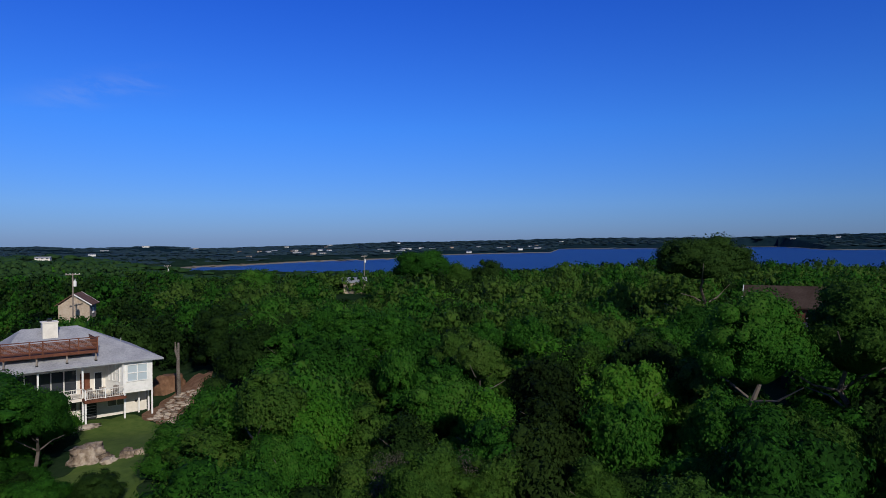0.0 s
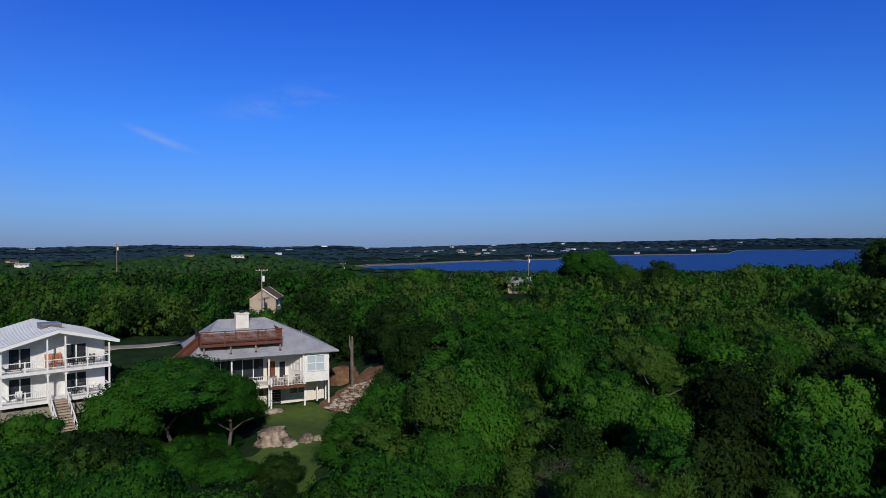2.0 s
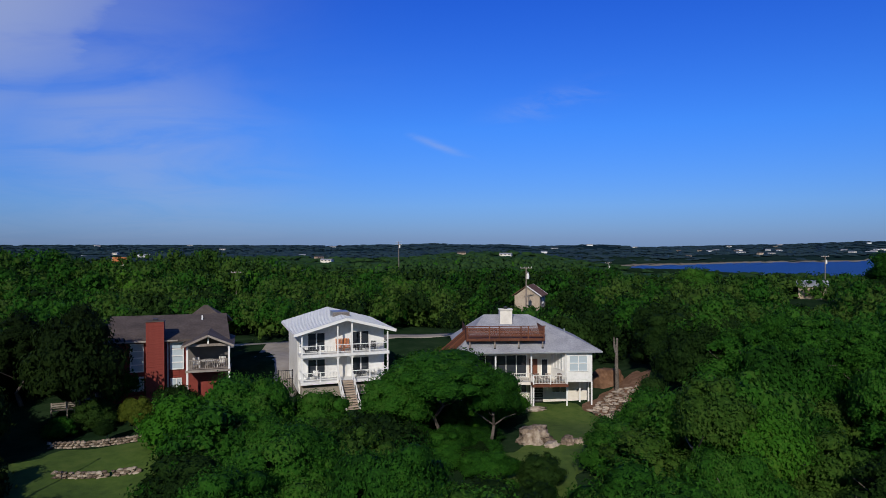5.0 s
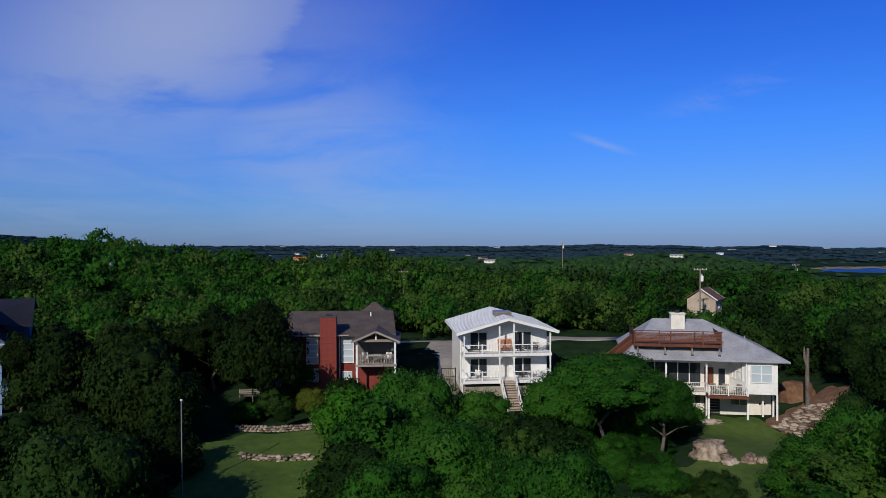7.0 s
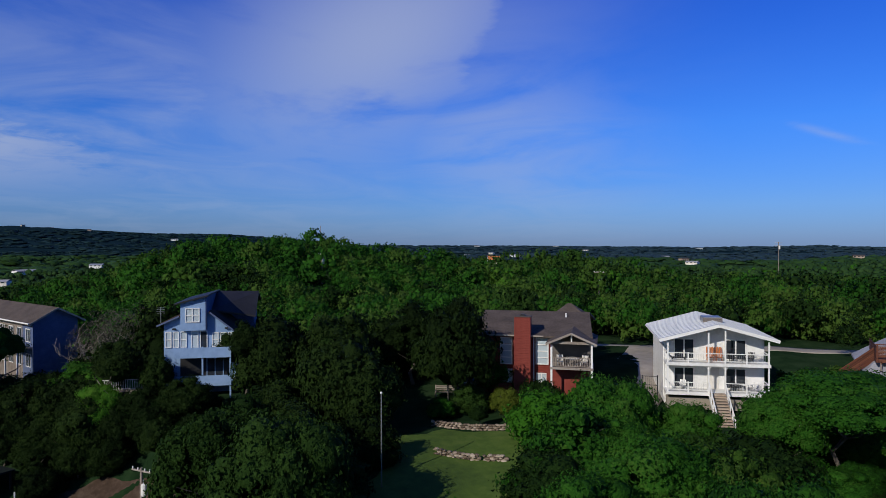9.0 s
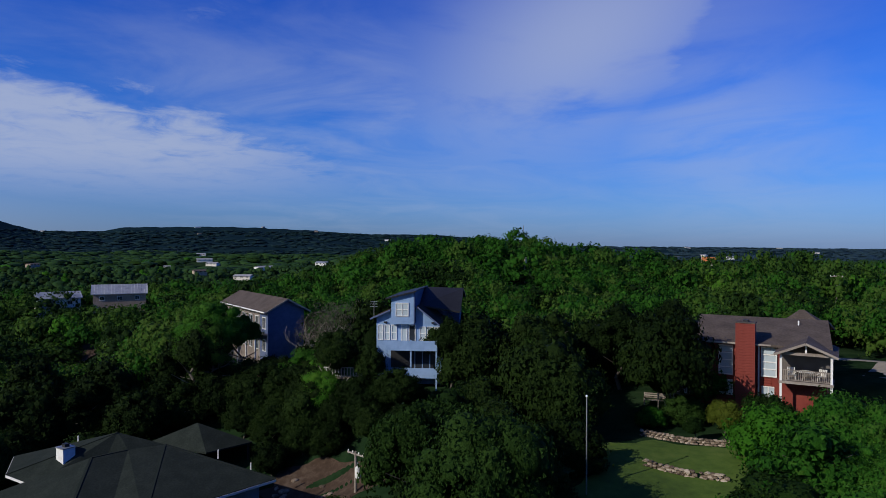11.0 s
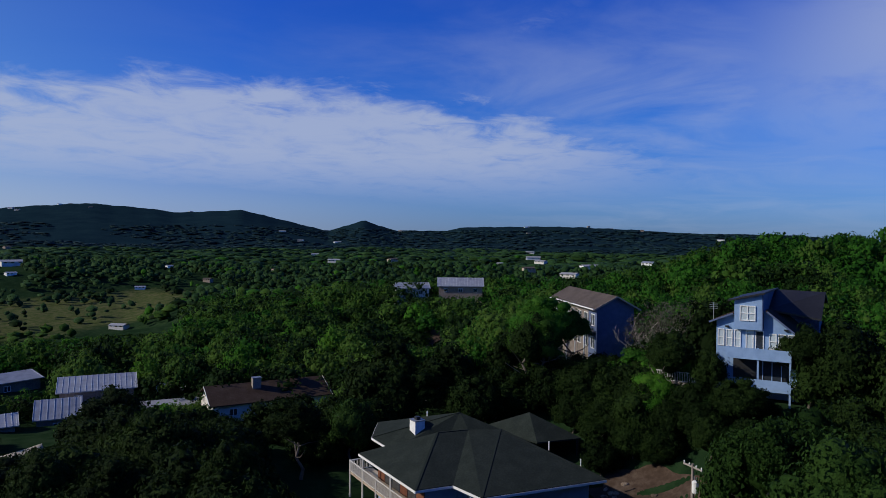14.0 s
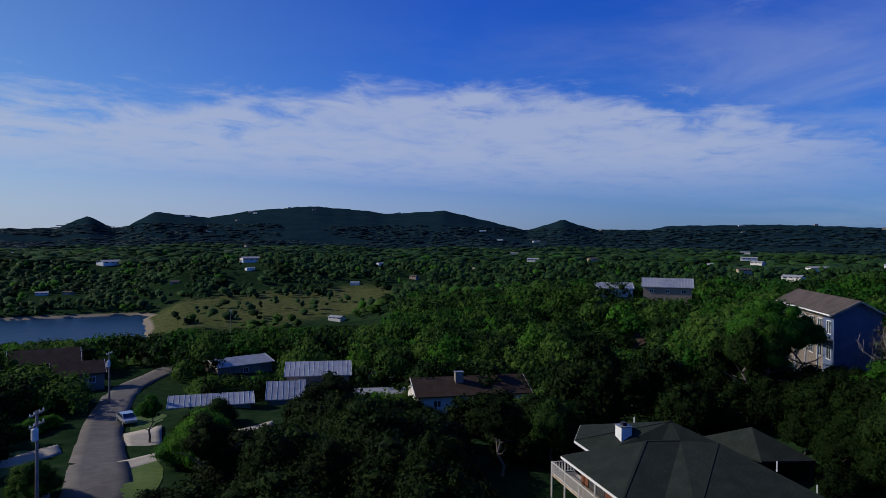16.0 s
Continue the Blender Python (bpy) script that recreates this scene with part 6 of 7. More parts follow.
# ---- slate blue house further along ----
def slate_house():
    h = house(-96.4, -7.0, 27.0, 117, "slate blue two-storey house with brown gable roof")
    W, D, e, r = 5.6, 19.5, 8.0, 9.5
    bm = B()
    prism(bm, [(0.3, -1.5), (W - 0.3, -1.5), (W - 0.3, e), (W / 2, r - 0.25), (0.3, e)], 0.3, D)
    part("wall", bm, BLUE_DARK, h)
    for x0, z0, x1, z1 in ((-0.4, e - 0.25, W / 2, r), (W / 2, r, W + 0.4, e - 0.25)):
        roof_sheet("roof", ROOF_BROWN, h, [(x0, -0.3, z0), (x1, -0.3, z1), (x1, D + 0.4, z1), (x0, D + 0.4, z0)], 0.18)
        beam("barge_board", TANWOOD, h, (x0, -0.33, z0 - 0.1), (x1, -0.33, z1 - 0.1), 0.06, 0.2)
    bx("side_wall", GREYWOOD, h, 0.22, 0.29, 3.4, D - 0.2, -1.5, e - 0.1)
    bx("corner_wall", BLUE_DARK, h, 0.2, 0.29, 0.3, 3.4, -1.5, e - 0.1)
    bar("gutter", WHITE, h, -0.5, -0.38, -0.2, D, e - 0.32, e - 0.18)
    for k in range(7):
        for z in (5.4, 2.4):
            w = window(h, -0.7, 0.7, z, z + 1.6, 0, GLASS, WHITE, 2, 1)
            w.matrix_basis = Matrix.Translation((0.22, 1.6 + 2.7 * k, 0)) @ Matrix.Rotation(radians(-90), 4, "Z")
    bx("deck", GREYWOOD, h, -1.5, 0.2, 0.4, 8.0, 4.6, 4.8)
    railing(h, -1.45, 0.4, -1.45, 8.0, 4.8, 0.95, WHITE, 0.2, 0.04)
    for y in (0.5, 4.2, 7.9):
        bar("deck_post", WHITE, h, -1.5, -1.36, y - 0.07, y + 0.07, -1.5, 5.7)
    bx("cellar_wall", GREYWOOD, h, 1.0, 4.2, 0.1, 0.29, -1.4, 0.9)
    return h


slate_house()


# ---- green-grey hipped house below ----
def hipped_house():
    m = Matrix.Translation((-66, -13, 18.6))
    h = thing("house", m, "low house with dark green-grey hip roofs and balcony", "house")

    def p(x, y, z):
        return (x + 66, y + 13, z - 18.6)
    eL, h1, va, h2, eR = p(-62.1, -24.2, 24.0), p(-55.3, -15.9, 24.0), p(-57.5, -13.5, 24.0), p(-55.7, -10.6, 24.0), p(-63.2, -2.1, 24.0)
    r1a, r1b, r2, pk = p(-63.4, -17.0, 26.3), p(-65.3, -14.7, 26.3), p(-66.5, -12.0, 26.3), p(-66.1, -15.8, 27.6)
    bL, bb = p(-64.0, -23.8, 25.0), p(-74.5, -20.0, 24.0)
    bL2 = p(-69.0, -25.5, 25.0)
    back = p(-71.5, -13.0, 24.0)
    bN, v1, v0 = p(-62.3, -20.9, 24.6), p(-64.6, -16.4, 25.5), p(-64.2, -17.2, 24.6)
    faces = [(eL, h1, r1a), (h1, va, r1b, r1a), (va, h2, r2, r1b), (h2, eR, r2), (eR, back, r2), (bL, bN, pk), (bN, v1, pk), (v1, r1b, pk), (r1a, r1b, v1), (eL, r1a, v0), (r1a, v1, v0), (r1b, r2, pk), (r2, back, pk), (bL, pk, bL2), (bL2, pk, bb), (pk, back, bb)]
    for f in [t for q in faces for t in ([q] if len(q) == 3 else [(q[0], q[1], q[3]), (q[1], q[2], q[3])])]:
        roof_sheet("roof_slope", ROOF_SLATE, h, f, 0.16)
    # ridge caps and eave trim
    for a, b in ((r1a, h1), (r2, h2), (r1a, r1b), (pk, bL), (r2, eR)):
        beam("ridge_cap", ROOF_SLATE, h, Vector(a), Vector(b), 0.2, 0.05)
    for a, b in ((eL, h1), (h1, va), (va, h2), (h2, eR), (bL, bL2), (bL, bN)):
        beam("eave_trim", WHITE, h, Vector(a) - Vector((0, 0, 0.16)), Vector(b) - Vector((0, 0, 0.16)), 0.1, 0.2)
    # walls under the eaves
    bm = B()
    pts = [p(-63.0, -22.6, 0), p(-57.5, -15.9, 0), p(-58.9, -13.6, 0), p(-56.9, -10.9, 0), p(-63.9, -3.6, 0), p(-70.6, -12.6, 0), p(-73.5, -19.3, 0), p(-68.5, -24.3, 0)]
    lo = [bm.verts.new((x, y, -2.0)) for x, y, z in pts]
    hi = [bm.verts.new((x, y, 5.2)) for x, y, z in pts]
    bm.faces.new(lo[::-1])
    bm.faces.new(hi)
    for k in range(len(pts)):
        j = (k + 1) % len(pts)
        bm.faces.new((lo[k], lo[j], hi[j], hi[k]))
    part("wall", bm, BLUE, h, "pale blue-grey walls")
    # chimney
    ch = bx("chimney", WHITE, h, -0.55, 0.55, -0.5, 0.5, -2.0, 0, label="white chimney with dark cap")
    ch.matrix_basis = Matrix.Translation((1.5, -6.4, 8.3)) @ Matrix.Rotation(radians(50), 4, "Z")
    bx("cap", GREYMETAL, ch, -0.6, 0.6, -0.55, 0.55, 0, 0.08)
    bx("flue", DARK, ch, -0.25, 0.25, -0.2, 0.2, 0.08, 0.34)
    for x, y, z in (((-64.6, -4.4, 24.6)), ((-66.0, -7.4, 25.4)), ((-67.6, -19.6, 26.6))):
        q = p(x, y, z)
        bar("vent_pipe", WHITE, h, q[0] - 0.05, q[0] + 0.05, q[1] - 0.05, q[1] + 0.05, q[2] - 0.4, q[2] + 0.4)
    # balcony along the lit side
    a, b = Vector(p(-63.7, -25.9, 21.6)), Vector(p(-56.2, -17.0, 21.6))
    n = Vector((b.y - a.y, -(b.x - a.x), 0)).normalized()
    bm = B()
    slab(bm, [a, b, b - n * 2.3, a - n * 2.3], 0.22)
    # added brown panels and dark glass carry the eaves' shade behind the balcony
    wa, wb_ = Vector(pts[0]), Vector(pts[1])
    wa.z = wb_.z = 3.05
    for k in range(6):
        q0, q1 = wa.lerp(wb_, (k + 0.04) / 6), wa.lerp(wb_, (k + 0.96) / 6)
        beam("balcony_door" if k in (1, 2, 4) else "cladding_panel", GLASS if k in (1, 2, 4) else DECKWOOD, h, q0 + n * 0.05 + Vector((0, 0, 1.05)), q1 + n * 0.05 + Vector((0, 0, 1.05)), 0.06, 2.1)
    bal = part("balcony", bm, TANWOOD, h, "tan balcony with pale upright railing")
    railing(bal, a.x, a.y, b.x, b.y, a.z, 1.05, FABRIC, 0.15, 0.035)
    c = a - n * 2.3
    railing(bal, a.x, a.y, c.x, c.y, a.z, 1.05, FABRIC, 0.15, 0.035)
    for k in range(5):
        q = a.lerp(b, k / 4)
        bar("balcony_post", FABRIC, bal, q.x - 0.07, q.x + 0.07, q.y - 0.07, q.y + 0.07, -2.0, 5.25 if k % 2 else a.z + 1.1)
    # carport with its own hip roof
    c0, c1, c2, c3 = p(-72.6, -9.8, 23.6), p(-75.8, -5.9, 23.6), p(-81.5, -11.5, 23.6), p(-76.5, -16.5, 23.6)
    top = p(-76.3, -11.4, 25.6)
    for f in ((c0, c1, top), (c1, c2, top), (c2, c3, top), (c3, c0, top)):
        roof_sheet("carport_roof", ROOF_SLATE, h, f, 0.14)
    for q in (c1, c2, c3):
        bar("carport_post", DARK, h, q[0] * 0.98 - 0.1 - 0.2, q[0] * 0.98 + 0.1 - 0.2, q[1] - 0.5, q[1] - 0.3, -1.0, 5.0)
    return h


hipped_house()


# ---- houses along the street below ----
def gabled(x, y, z, yaw, w, d, high, ridge, wall_mat, roof_mat, label, seam=False, over=0.5, name="house", windows=2, chim=False):
    h = house(x, y, z, yaw, label, name)
    bm = B()
    prism(bm, [(0, -2.0), (w, -2.0), (w, high), (0, high)], 0, d)
    part("wall", bm, wall_mat, h)
    for y0, y1, za, zb in ((-over, d / 2, high - 0.1, ridge), (d / 2, d + over, ridge, high - 0.1)):
        roof_sheet("roof", roof_mat, h, [(-over, y0, za), (w + over, y0, za), (w + over, y1, zb), (-over, y1, zb)], 0.16)
    if seam:
        seams(h, (-over, -over, high - 0.1), (w + over, -over, high - 0.1), (-over, d / 2, ridge), (w + over, d / 2, ridge), max(int(w / 0.75), 6), WHITE)
    for x0 in (0.02, w - 0.14):
        bm = B()
        prism_pts = [(0.05, high - 0.2), (d - 0.05, high - 0.2), (d / 2, ridge - 0.2)]
        a = [bm.verts.new((x0, py, pz)) for py, pz in prism_pts]
        b = [bm.verts.new((x0 + 0.12, py, pz)) for py, pz in prism_pts]
        bm.faces.new(a)
        bm.faces.new(b[::-1])
        for k in range(3):
            bm.faces.new((a[k], a[(k + 1) % 3], b[(k + 1) % 3], b[k]))
        part("gable", bm, wall_mat, h)
        beam("barge_board", WHITE, h, (x0 * 0.99 + (over if x0 > 1 else -over), -over, high - 0.18), (x0 * 0.99 + (over if x0 > 1 else -over), d / 2, ridge - 0.08), 0.06, 0.2)
    for k in range(windows):
        x0 = w * (k + 0.5) / windows - 0.6
        window(h, x0, x0 + 1.2, high - 1.9, high - 0.8, 0, GLASS, WHITE, 2, 1)
    if chim:
        c = bx("chimney", GREYWOOD, h, w * 0.36, w * 0.36 + 1.3, d * 0.3, d * 0.3 + 1.0, high, ridge + 0.9, label="brown chimney with metal cap")
        bx("cap", GREYMETAL, c, w * 0.36 - 0.08, w * 0.36 + 1.38, d * 0.3 - 0.08, d * 0.3 + 1.08, ridge + 0.9, ridge + 1.0)
    return h


gabled(-89.9, -62.3, 16.0, 139, 18.5, 9, 2.7, 4.7, CREAM, ROOF_DARK, "long low house with brown roof and chimney", chim=True, windows=3)
gabled(-88.5, -91.0, 14.6, 135.7, 11, 9, 4.0, 5.6, GREYWOOD, ROOF_METAL, "house with ribbed silver metal roof", True)
gabled(-81.5, -87.5, 14.0, 137, 5.5, 7, 2.2, 4.4, GREYWOOD, ROOF_METAL, "lean metal-roofed wing with roof panels", True, windows=1)
gabled(-100.8, -82.0, 14.4, 135, 4, 6, 2.6, 3.4, GREYWOOD, ROOF_METAL, "small metal-roofed side wing", True, windows=1)
gabled(-91.5, -78.0, 14.6, 134, 9, 4, 1.9, 2.5, WHITE, ROOF_GREY, "low grey carport beside the metal-roofed house", windows=1, name="carport")
gabled(-91.3, -115.0, 14.2, 168, 12, 8, 2.6, 3.6, GREYWOOD, ROOF_METAL, "grey barn with pale metal roof", name="barn", windows=1)
gabled(-166.5, 92.0, 32.6, 60, 2.6, 3.4, 6.6, 7.9, CREAM, ORANGE, "house with orange roof on the wooded hill", windows=2)
gabled(-66.6, -92.4, 14.4, 144, 12, 5.5, 2.6, 3.7, GREYWOOD, ROOF_METAL, "open shed with ribbed silver roof", True, name="shed", windows=1)
gabled(-62.5, -139.5, 15.2, 157, 12, 8, 3.2, 5.4, DECKWOOD, ROOF_DARK, "dark brown low house under street trees", windows=2)
gabled(-62.5, -121.5, 15.6, 158, 8, 6, 3.2, 4.9, GREYWOOD, ROOF_DARK, "small brown-roofed house at the street bend", windows=2)
gabled(-196.5, -65.0, 25.0, 108, 13, 9, 5.2, 7.4, TANWOOD, ROOF_METAL, "timber house with pale metal roof on the slope", True, windows=3)
gabled(-192, -77, 26.2, 118, 10, 8, 3.2, 4.6, WHITE, ROOF_METAL, "white house with pale hipped roof on the slope", windows=2)
gabled(-65.2, 125.0, 30.1, 105, 5.2, 5.2, 3.3, 5.3, TANWOOD, ROOF_RUST, "small timber house with rust-brown gable roof", windows=1)
gabled(-29.5, 201, 29.2, 10, 6.5, 6, 3.3, 4.6, TANWOOD, ROOF_METAL, "pale house with metal roof among trees", windows=1)
gabled(34.6, 77.6, 33.6, -28, 9, 8, 3.8, 5.8, DECKWOOD, ROOF_DARK, "dark house with brown roof among trees", windows=2)
# dark material here carries the shade on this side of the house
gabled(35.6, 71.5, 31.0, -28, 6.5, 6, 4.4, 4.9, DARK, DARK, "middle level of the hillside house, coloured dark for shade", windows=1)
garage = gabled(36.0, 68.2, 29.2, -28, 4.8, 4, 2.6, 3.1, TANWOOD, DARK, "tan garage with dark door at the foot of the hillside house", windows=0, name="garage")
bx("garage_door", DARK, garage, 1.7, 4.6, -0.09, 0.0, 0.0, 2.3)



# ---- houses far off ----
def far_house(mats, w, d, high):
    """One small gabled house with wall, roof slopes and a row of windows, to be copied."""
    h = house(0, 0, -50, 0, "small distant house among trees")
    bm = B()
    prism(bm, [(0, -2), (w, -2), (w, high), (0, high)], 0, d)
    part("wall", bm, mats[0], h)
    for y0, y1, za, zb in ((-0.6, d / 2, high - 0.2, high + d * 0.22), (d / 2, d + 0.6, high + d * 0.22, high - 0.2)):
        roof_sheet("roof", mats[1], h, [(-0.6, y0, za), (w + 0.6, y0, za), (w + 0.6, y1, zb), (-0.6, y1, zb)], 0.3)
    for k in range(3):
        bar("window", GLASS, h, w * (k + 0.25) / 3, w * (k + 0.7) / 3, -0.06, 0.02, high - 2.2, high - 0.9)
    return h


kinds = [(far_house((WHITE, ROOF_METAL), 14, 9, 7.5), "white house with pale roof far across the valley"), (far_house((CREAM, ROOF_GREY), 17, 10, 6.5), "beige house with grey roof far across the valley"),
         (far_house((TANWOOD, ROOF_BROWN), 13, 9, 7.5), "tan house with brown roof far across the valley"), (far_house((WHITE, ROOF_GREY), 22, 11, 6.5), "long white house far across the valley")]
gt = np.random.default_rng(5)
for k, (tx, ty) in enumerate(TOWN):
    src, lab = kinds[int(gt.integers(4))]
    small = 0.42 if k < 12 else 0.8
    if k < 12:
        src, lab = kinds[k % 3]
    face = math.atan2(ty, tx) + math.pi / 2 + math.pi + gt.uniform(-0.7, 0.7)
    big = 1 + max(math.hypot(tx, ty) - 900, 0) / 5200
    q = copy_thing(src, Matrix.Translation((tx, ty, float(surface(tx, ty)))) @ Matrix.Rotation(face, 4, "Z") @ Matrix.Diagonal((big * small, big * small, big * small * 0.65, 1)))
    tagged(q, lab, "house", "far houses")
for src, lab in kinds:
    for ob in [src, *src.children_recursive]:
        bpy.data.objects.remove(ob)

def paved_slab(corners, label, lift):
    """A four-cornered paved slab that follows the ground, its rim let into it."""
    u, v = np.meshgrid(np.array([0, 0, 0.2, 0.4, 0.6, 0.8, 1, 1]), np.array([0, 0, 0.2, 0.4, 0.6, 0.8, 1, 1]))
    c = np.array(corners, float)
    P = c[0] * ((1 - u) * (1 - v))[..., None] + c[1] * (u * (1 - v))[..., None] + c[2] * (u * v)[..., None] + c[3] * ((1 - u) * v)[..., None]
    s = surface(P[..., 0], P[..., 1])
    Z = s * 0.6 + s.mean() * 0.4 + lift
    Z[0], Z[-1], Z[:, 0], Z[:, -1] = Z[0] - 0.6, Z[-1] - 0.6, Z[:, 0] - 0.6, Z[:, -1] - 0.6
    i = (np.arange(7)[:, None] * 8 + np.arange(7)[None, :]).ravel()
    ob = new("driveway", mesh_from(np.concatenate([P, Z[..., None]], -1).reshape(-1, 3), np.stack([i, i + 1, i + 9, i + 8], -1), "driveway"))
    ob.data.materials.append(CONCRETE)
    return tagged(ob, label, "driveway", kind="structure")


# ---- yards, walls, road ----
drape("lawn", -28.5, 62.5, 5.5, 9.5, 38, GRASS, "mown green lawn in front of the cream house", "lawn")
drape("lawn", -27.0, 51.0, 4.2, 5.5, 20, GRASS, "mown green lawn below the limestone boulders", "lawn", 0.04)
drape("lawn", -51.5, 27.0, 7.5, 6.0, 55, GRASS, "terraced green lawn below the red house", "lawn")
drape("lawn", -45.5, 23.5, 6.5, 5.5, 60, GRASS, "lower green lawn with long shadows", "lawn")
drape("lawn", -44.0, -61.0, 1.9, 7, -35, GRASS, "small green lawn beside the street", "lawn", ragged=0.04)
drape("lawn", -60.0, -88.0, 2.4, 5, -40, GRASS, "narrow green verge beside the parked car", "lawn")
drape("lawn", -38.5, -78, 2.4, 7, -35, GRASS, "green front lawn by the street", "lawn", ragged=0.04)
drape("soil", -29.0, 75.5, 3.0, 6.4, 0, DIRT_TAN, "bare brown soil bank beside the house", "soil")
drape("soil", -67.6, 1.6, 6.5, 3.2, 62, DIRT, "bare brown soil below the utility pole", "soil")
strip("driveway", [(-57.5, 48.5), (-61, 53), (-68, 60), (-77, 70)], 6.5, CONCRETE, "pale concrete driveway between two houses", "driveway")
strip("road", [(-95, 48), (-88, 60), (-80, 71), (-69, 86.5), (-64, 94), (-55, 106), (-42, 122)], 5.0, CONCRETE, "narrow pale road behind the houses", "road")
strip("road", [(-14, -26, 6.5), (-39.2, -60.2, 6.2), (-46.8, -75.2, 5.6), (-53.6, -87.8, 5.2), (-63, -102, 5.2), (-72.3, -115.3, 5.2), (-79, -122.5, 5.4), (-92, -130, 5.5)], 6.0, ASPHALT, "sunlit grey asphalt street with tree shadows", "road", 0.12)
paved_slab([(-54.6, -84.0), (-59.7, -83.4), (-53.7, -73.5), (-48.6, -72.4)], "pale concrete drive off the street", 0.13)
paved_slab([(-45.8, -69.2), (-50.5, -68.6), (-49.1, -64.4), (-44.0, -65.1)], "pale concrete drive beside the small lawn", 0.13)
paved_slab([(-38.0, -81.4), (-46.0, -83.3), (-44.6, -79.2), (-37.0, -76.9)], "pale concrete path across the street", 0.13)
paved_slab([(-33.0, -63.6), (-36.8, -64.6), (-35.2, -60.6), (-32.6, -61.0)], "pale concrete kerb apron", 0.13)
paved_slab([(-62.8, -71.6), (-70.1, -72.8), (-65.2, -66.1), (-59.9, -65.0)], "pale concrete yard by the shed", 0.2)


def stone(bm, x, y, z, sx, sy, sz, g):
    v, f = ICO1
    d = v * (1 + 0.22 * g.normal(size=(len(v), 1)))
    vs = [bm.verts.new((x + p[0] * sx, y + p[1] * sy, z + p[2] * sz)) for p in d]
    for q in f:
        bm.faces.new([vs[i] for i in q])


def boulder(x, y, sx, sy, sz, turn, seed, label, name="boulder", up=0.25, fine=4):
    g = np.random.default_rng(seed)
    v, f = ico(fine)
    n = np.array([noise.noise(Vector(p * 1.4 + seed)) * 0.4 + noise.noise(Vector(p * 3.7 + seed)) * 0.28 + noise.noise(Vector(p * 8 + seed)) * 0.12 + noise.noise(Vector((seed, 0, round(p[2] * 4) * 3.7))) * 0.3 - 0.2 * math.exp(-(noise.noise(Vector(p * 2.3 + seed * 2)) / 0.07) ** 2) for p in v])
    v = v * (1 + n)[:, None]
    v[:, 2] = np.clip(v[:, 2], -1, 0.7 + 0.25 * v[:, 0])
    v[:, 2] = np.round(v[:, 2] * 5) / 5 * 0.7 + v[:, 2] * 0.3     # bedded layers
    me = mesh_from(v * [sx, sy, sz], f, name)
    me.materials.append(ROCK)
    ob = new(name, me)
    ob.matrix_world = Matrix.Translation((x, y, float(surface(x, y)) + sz * up)) @ Matrix.Rotation(radians(turn), 4, "Z")
    return tagged(ob, label, "rock")


boulder(-30.0, 56.9, 1.35, 1.1, 1.35, 40, 5, "large layered pale limestone boulder on the lawn")
boulder(-28.9, 57.0, 0.9, 0.6, 0.5, 30, 6, "flat pale limestone slab beside the boulder")
boulder(-31.4, 58.6, 0.9, 0.6, 0.7, 20, 13, "layered pale limestone rock behind the boulder")
boulder(-27.9, 56.2, 0.7, 0.5, 0.45, 60, 14, "flat broken limestone slab in the grass")
boulder(-26.4, 58.4, 0.5, 0.4, 0.5, 10, 15, "small pale limestone rock in the grass")
boulder(-27.0, 57.6, 0.6, 0.5, 0.7, 80, 8, "broken pale limestone rock in the grass")
boulder(-38.0, 64.3, 0.6, 0.5, 1.0, 10, 9, "upright pale limestone rock under the oak")
boulder(-36.0, 66.2, 2.4, 0.6, 0.4, 40, 10, "long low limestone ledge at the lawn edge")
boulder(-28.4, 49.4, 0.9, 0.6, 0.5, 15, 11, "low limestone outcrop below the lawn")
boulder(-35.7, 53.2, 0.9, 0.8, 1.0, 15, 12, "grey limestone rock between the oaks")


def dry_wall(pts, high, label, step=0.36):
    """A low wall of single stones laid in courses."""
    w = thing("stone_wall", Matrix.Translation((pts[0][0], pts[0][1], float(surface(*pts[0])))), label, "wall")
    o = w.matrix_world.translation
    g = np.random.default_rng(int(abs(pts[0][0]) * 10))
    shapes = []
    for k in range(6):
        bm = B()
        stone(bm, 0, 0, 0, 0.5, 0.5, 0.5, g)
        me = bpy.data.meshes.new("stone")
        bm.to_mesh(me)
        bm.free()
        me.materials.append(ROCK)
        shapes.append(me)
    for (ax, ay), (cx_, cy_) in zip(pts, pts[1:]):
        L = math.hypot(cx_ - ax, cy_ - ay)
        turn = math.atan2(cy_ - ay, cx_ - ax)
        for row in range(max(int(high / 0.19), 1)):
            for k in range(int(L / step)):
                t = (k + 0.5 * (row % 2) + 0.2) * step / L
                x, y = ax + (cx_ - ax) * t, ay + (cy_ - ay) * t
                ob = new("stone", shapes[int(g.integers(6))])
                ob.parent = w
                ob.matrix_basis = Matrix.Translation((x - o.x + g.normal() * 0.03, y - o.y + g.normal() * 0.03, float(surface(x, y)) - o.z + 0.06 + 0.19 * row)) @ Matrix.Rotation(turn, 4, "Z") @ Matrix.Diagonal((step * g.uniform(1.15, 1.5), 0.44, 0.27, 1))
    return w


dry_wall([(-58.7, 28.4), (-56.4, 31.2), (-53.9, 34.6)], 0.62, "low pale limestone garden wall, upper terrace")
dry_wall([(-52.1, 25.8), (-49.6, 28.8), (-48.3, 30.4)], 0.6, "low pale limestone garden wall, lower terrace")


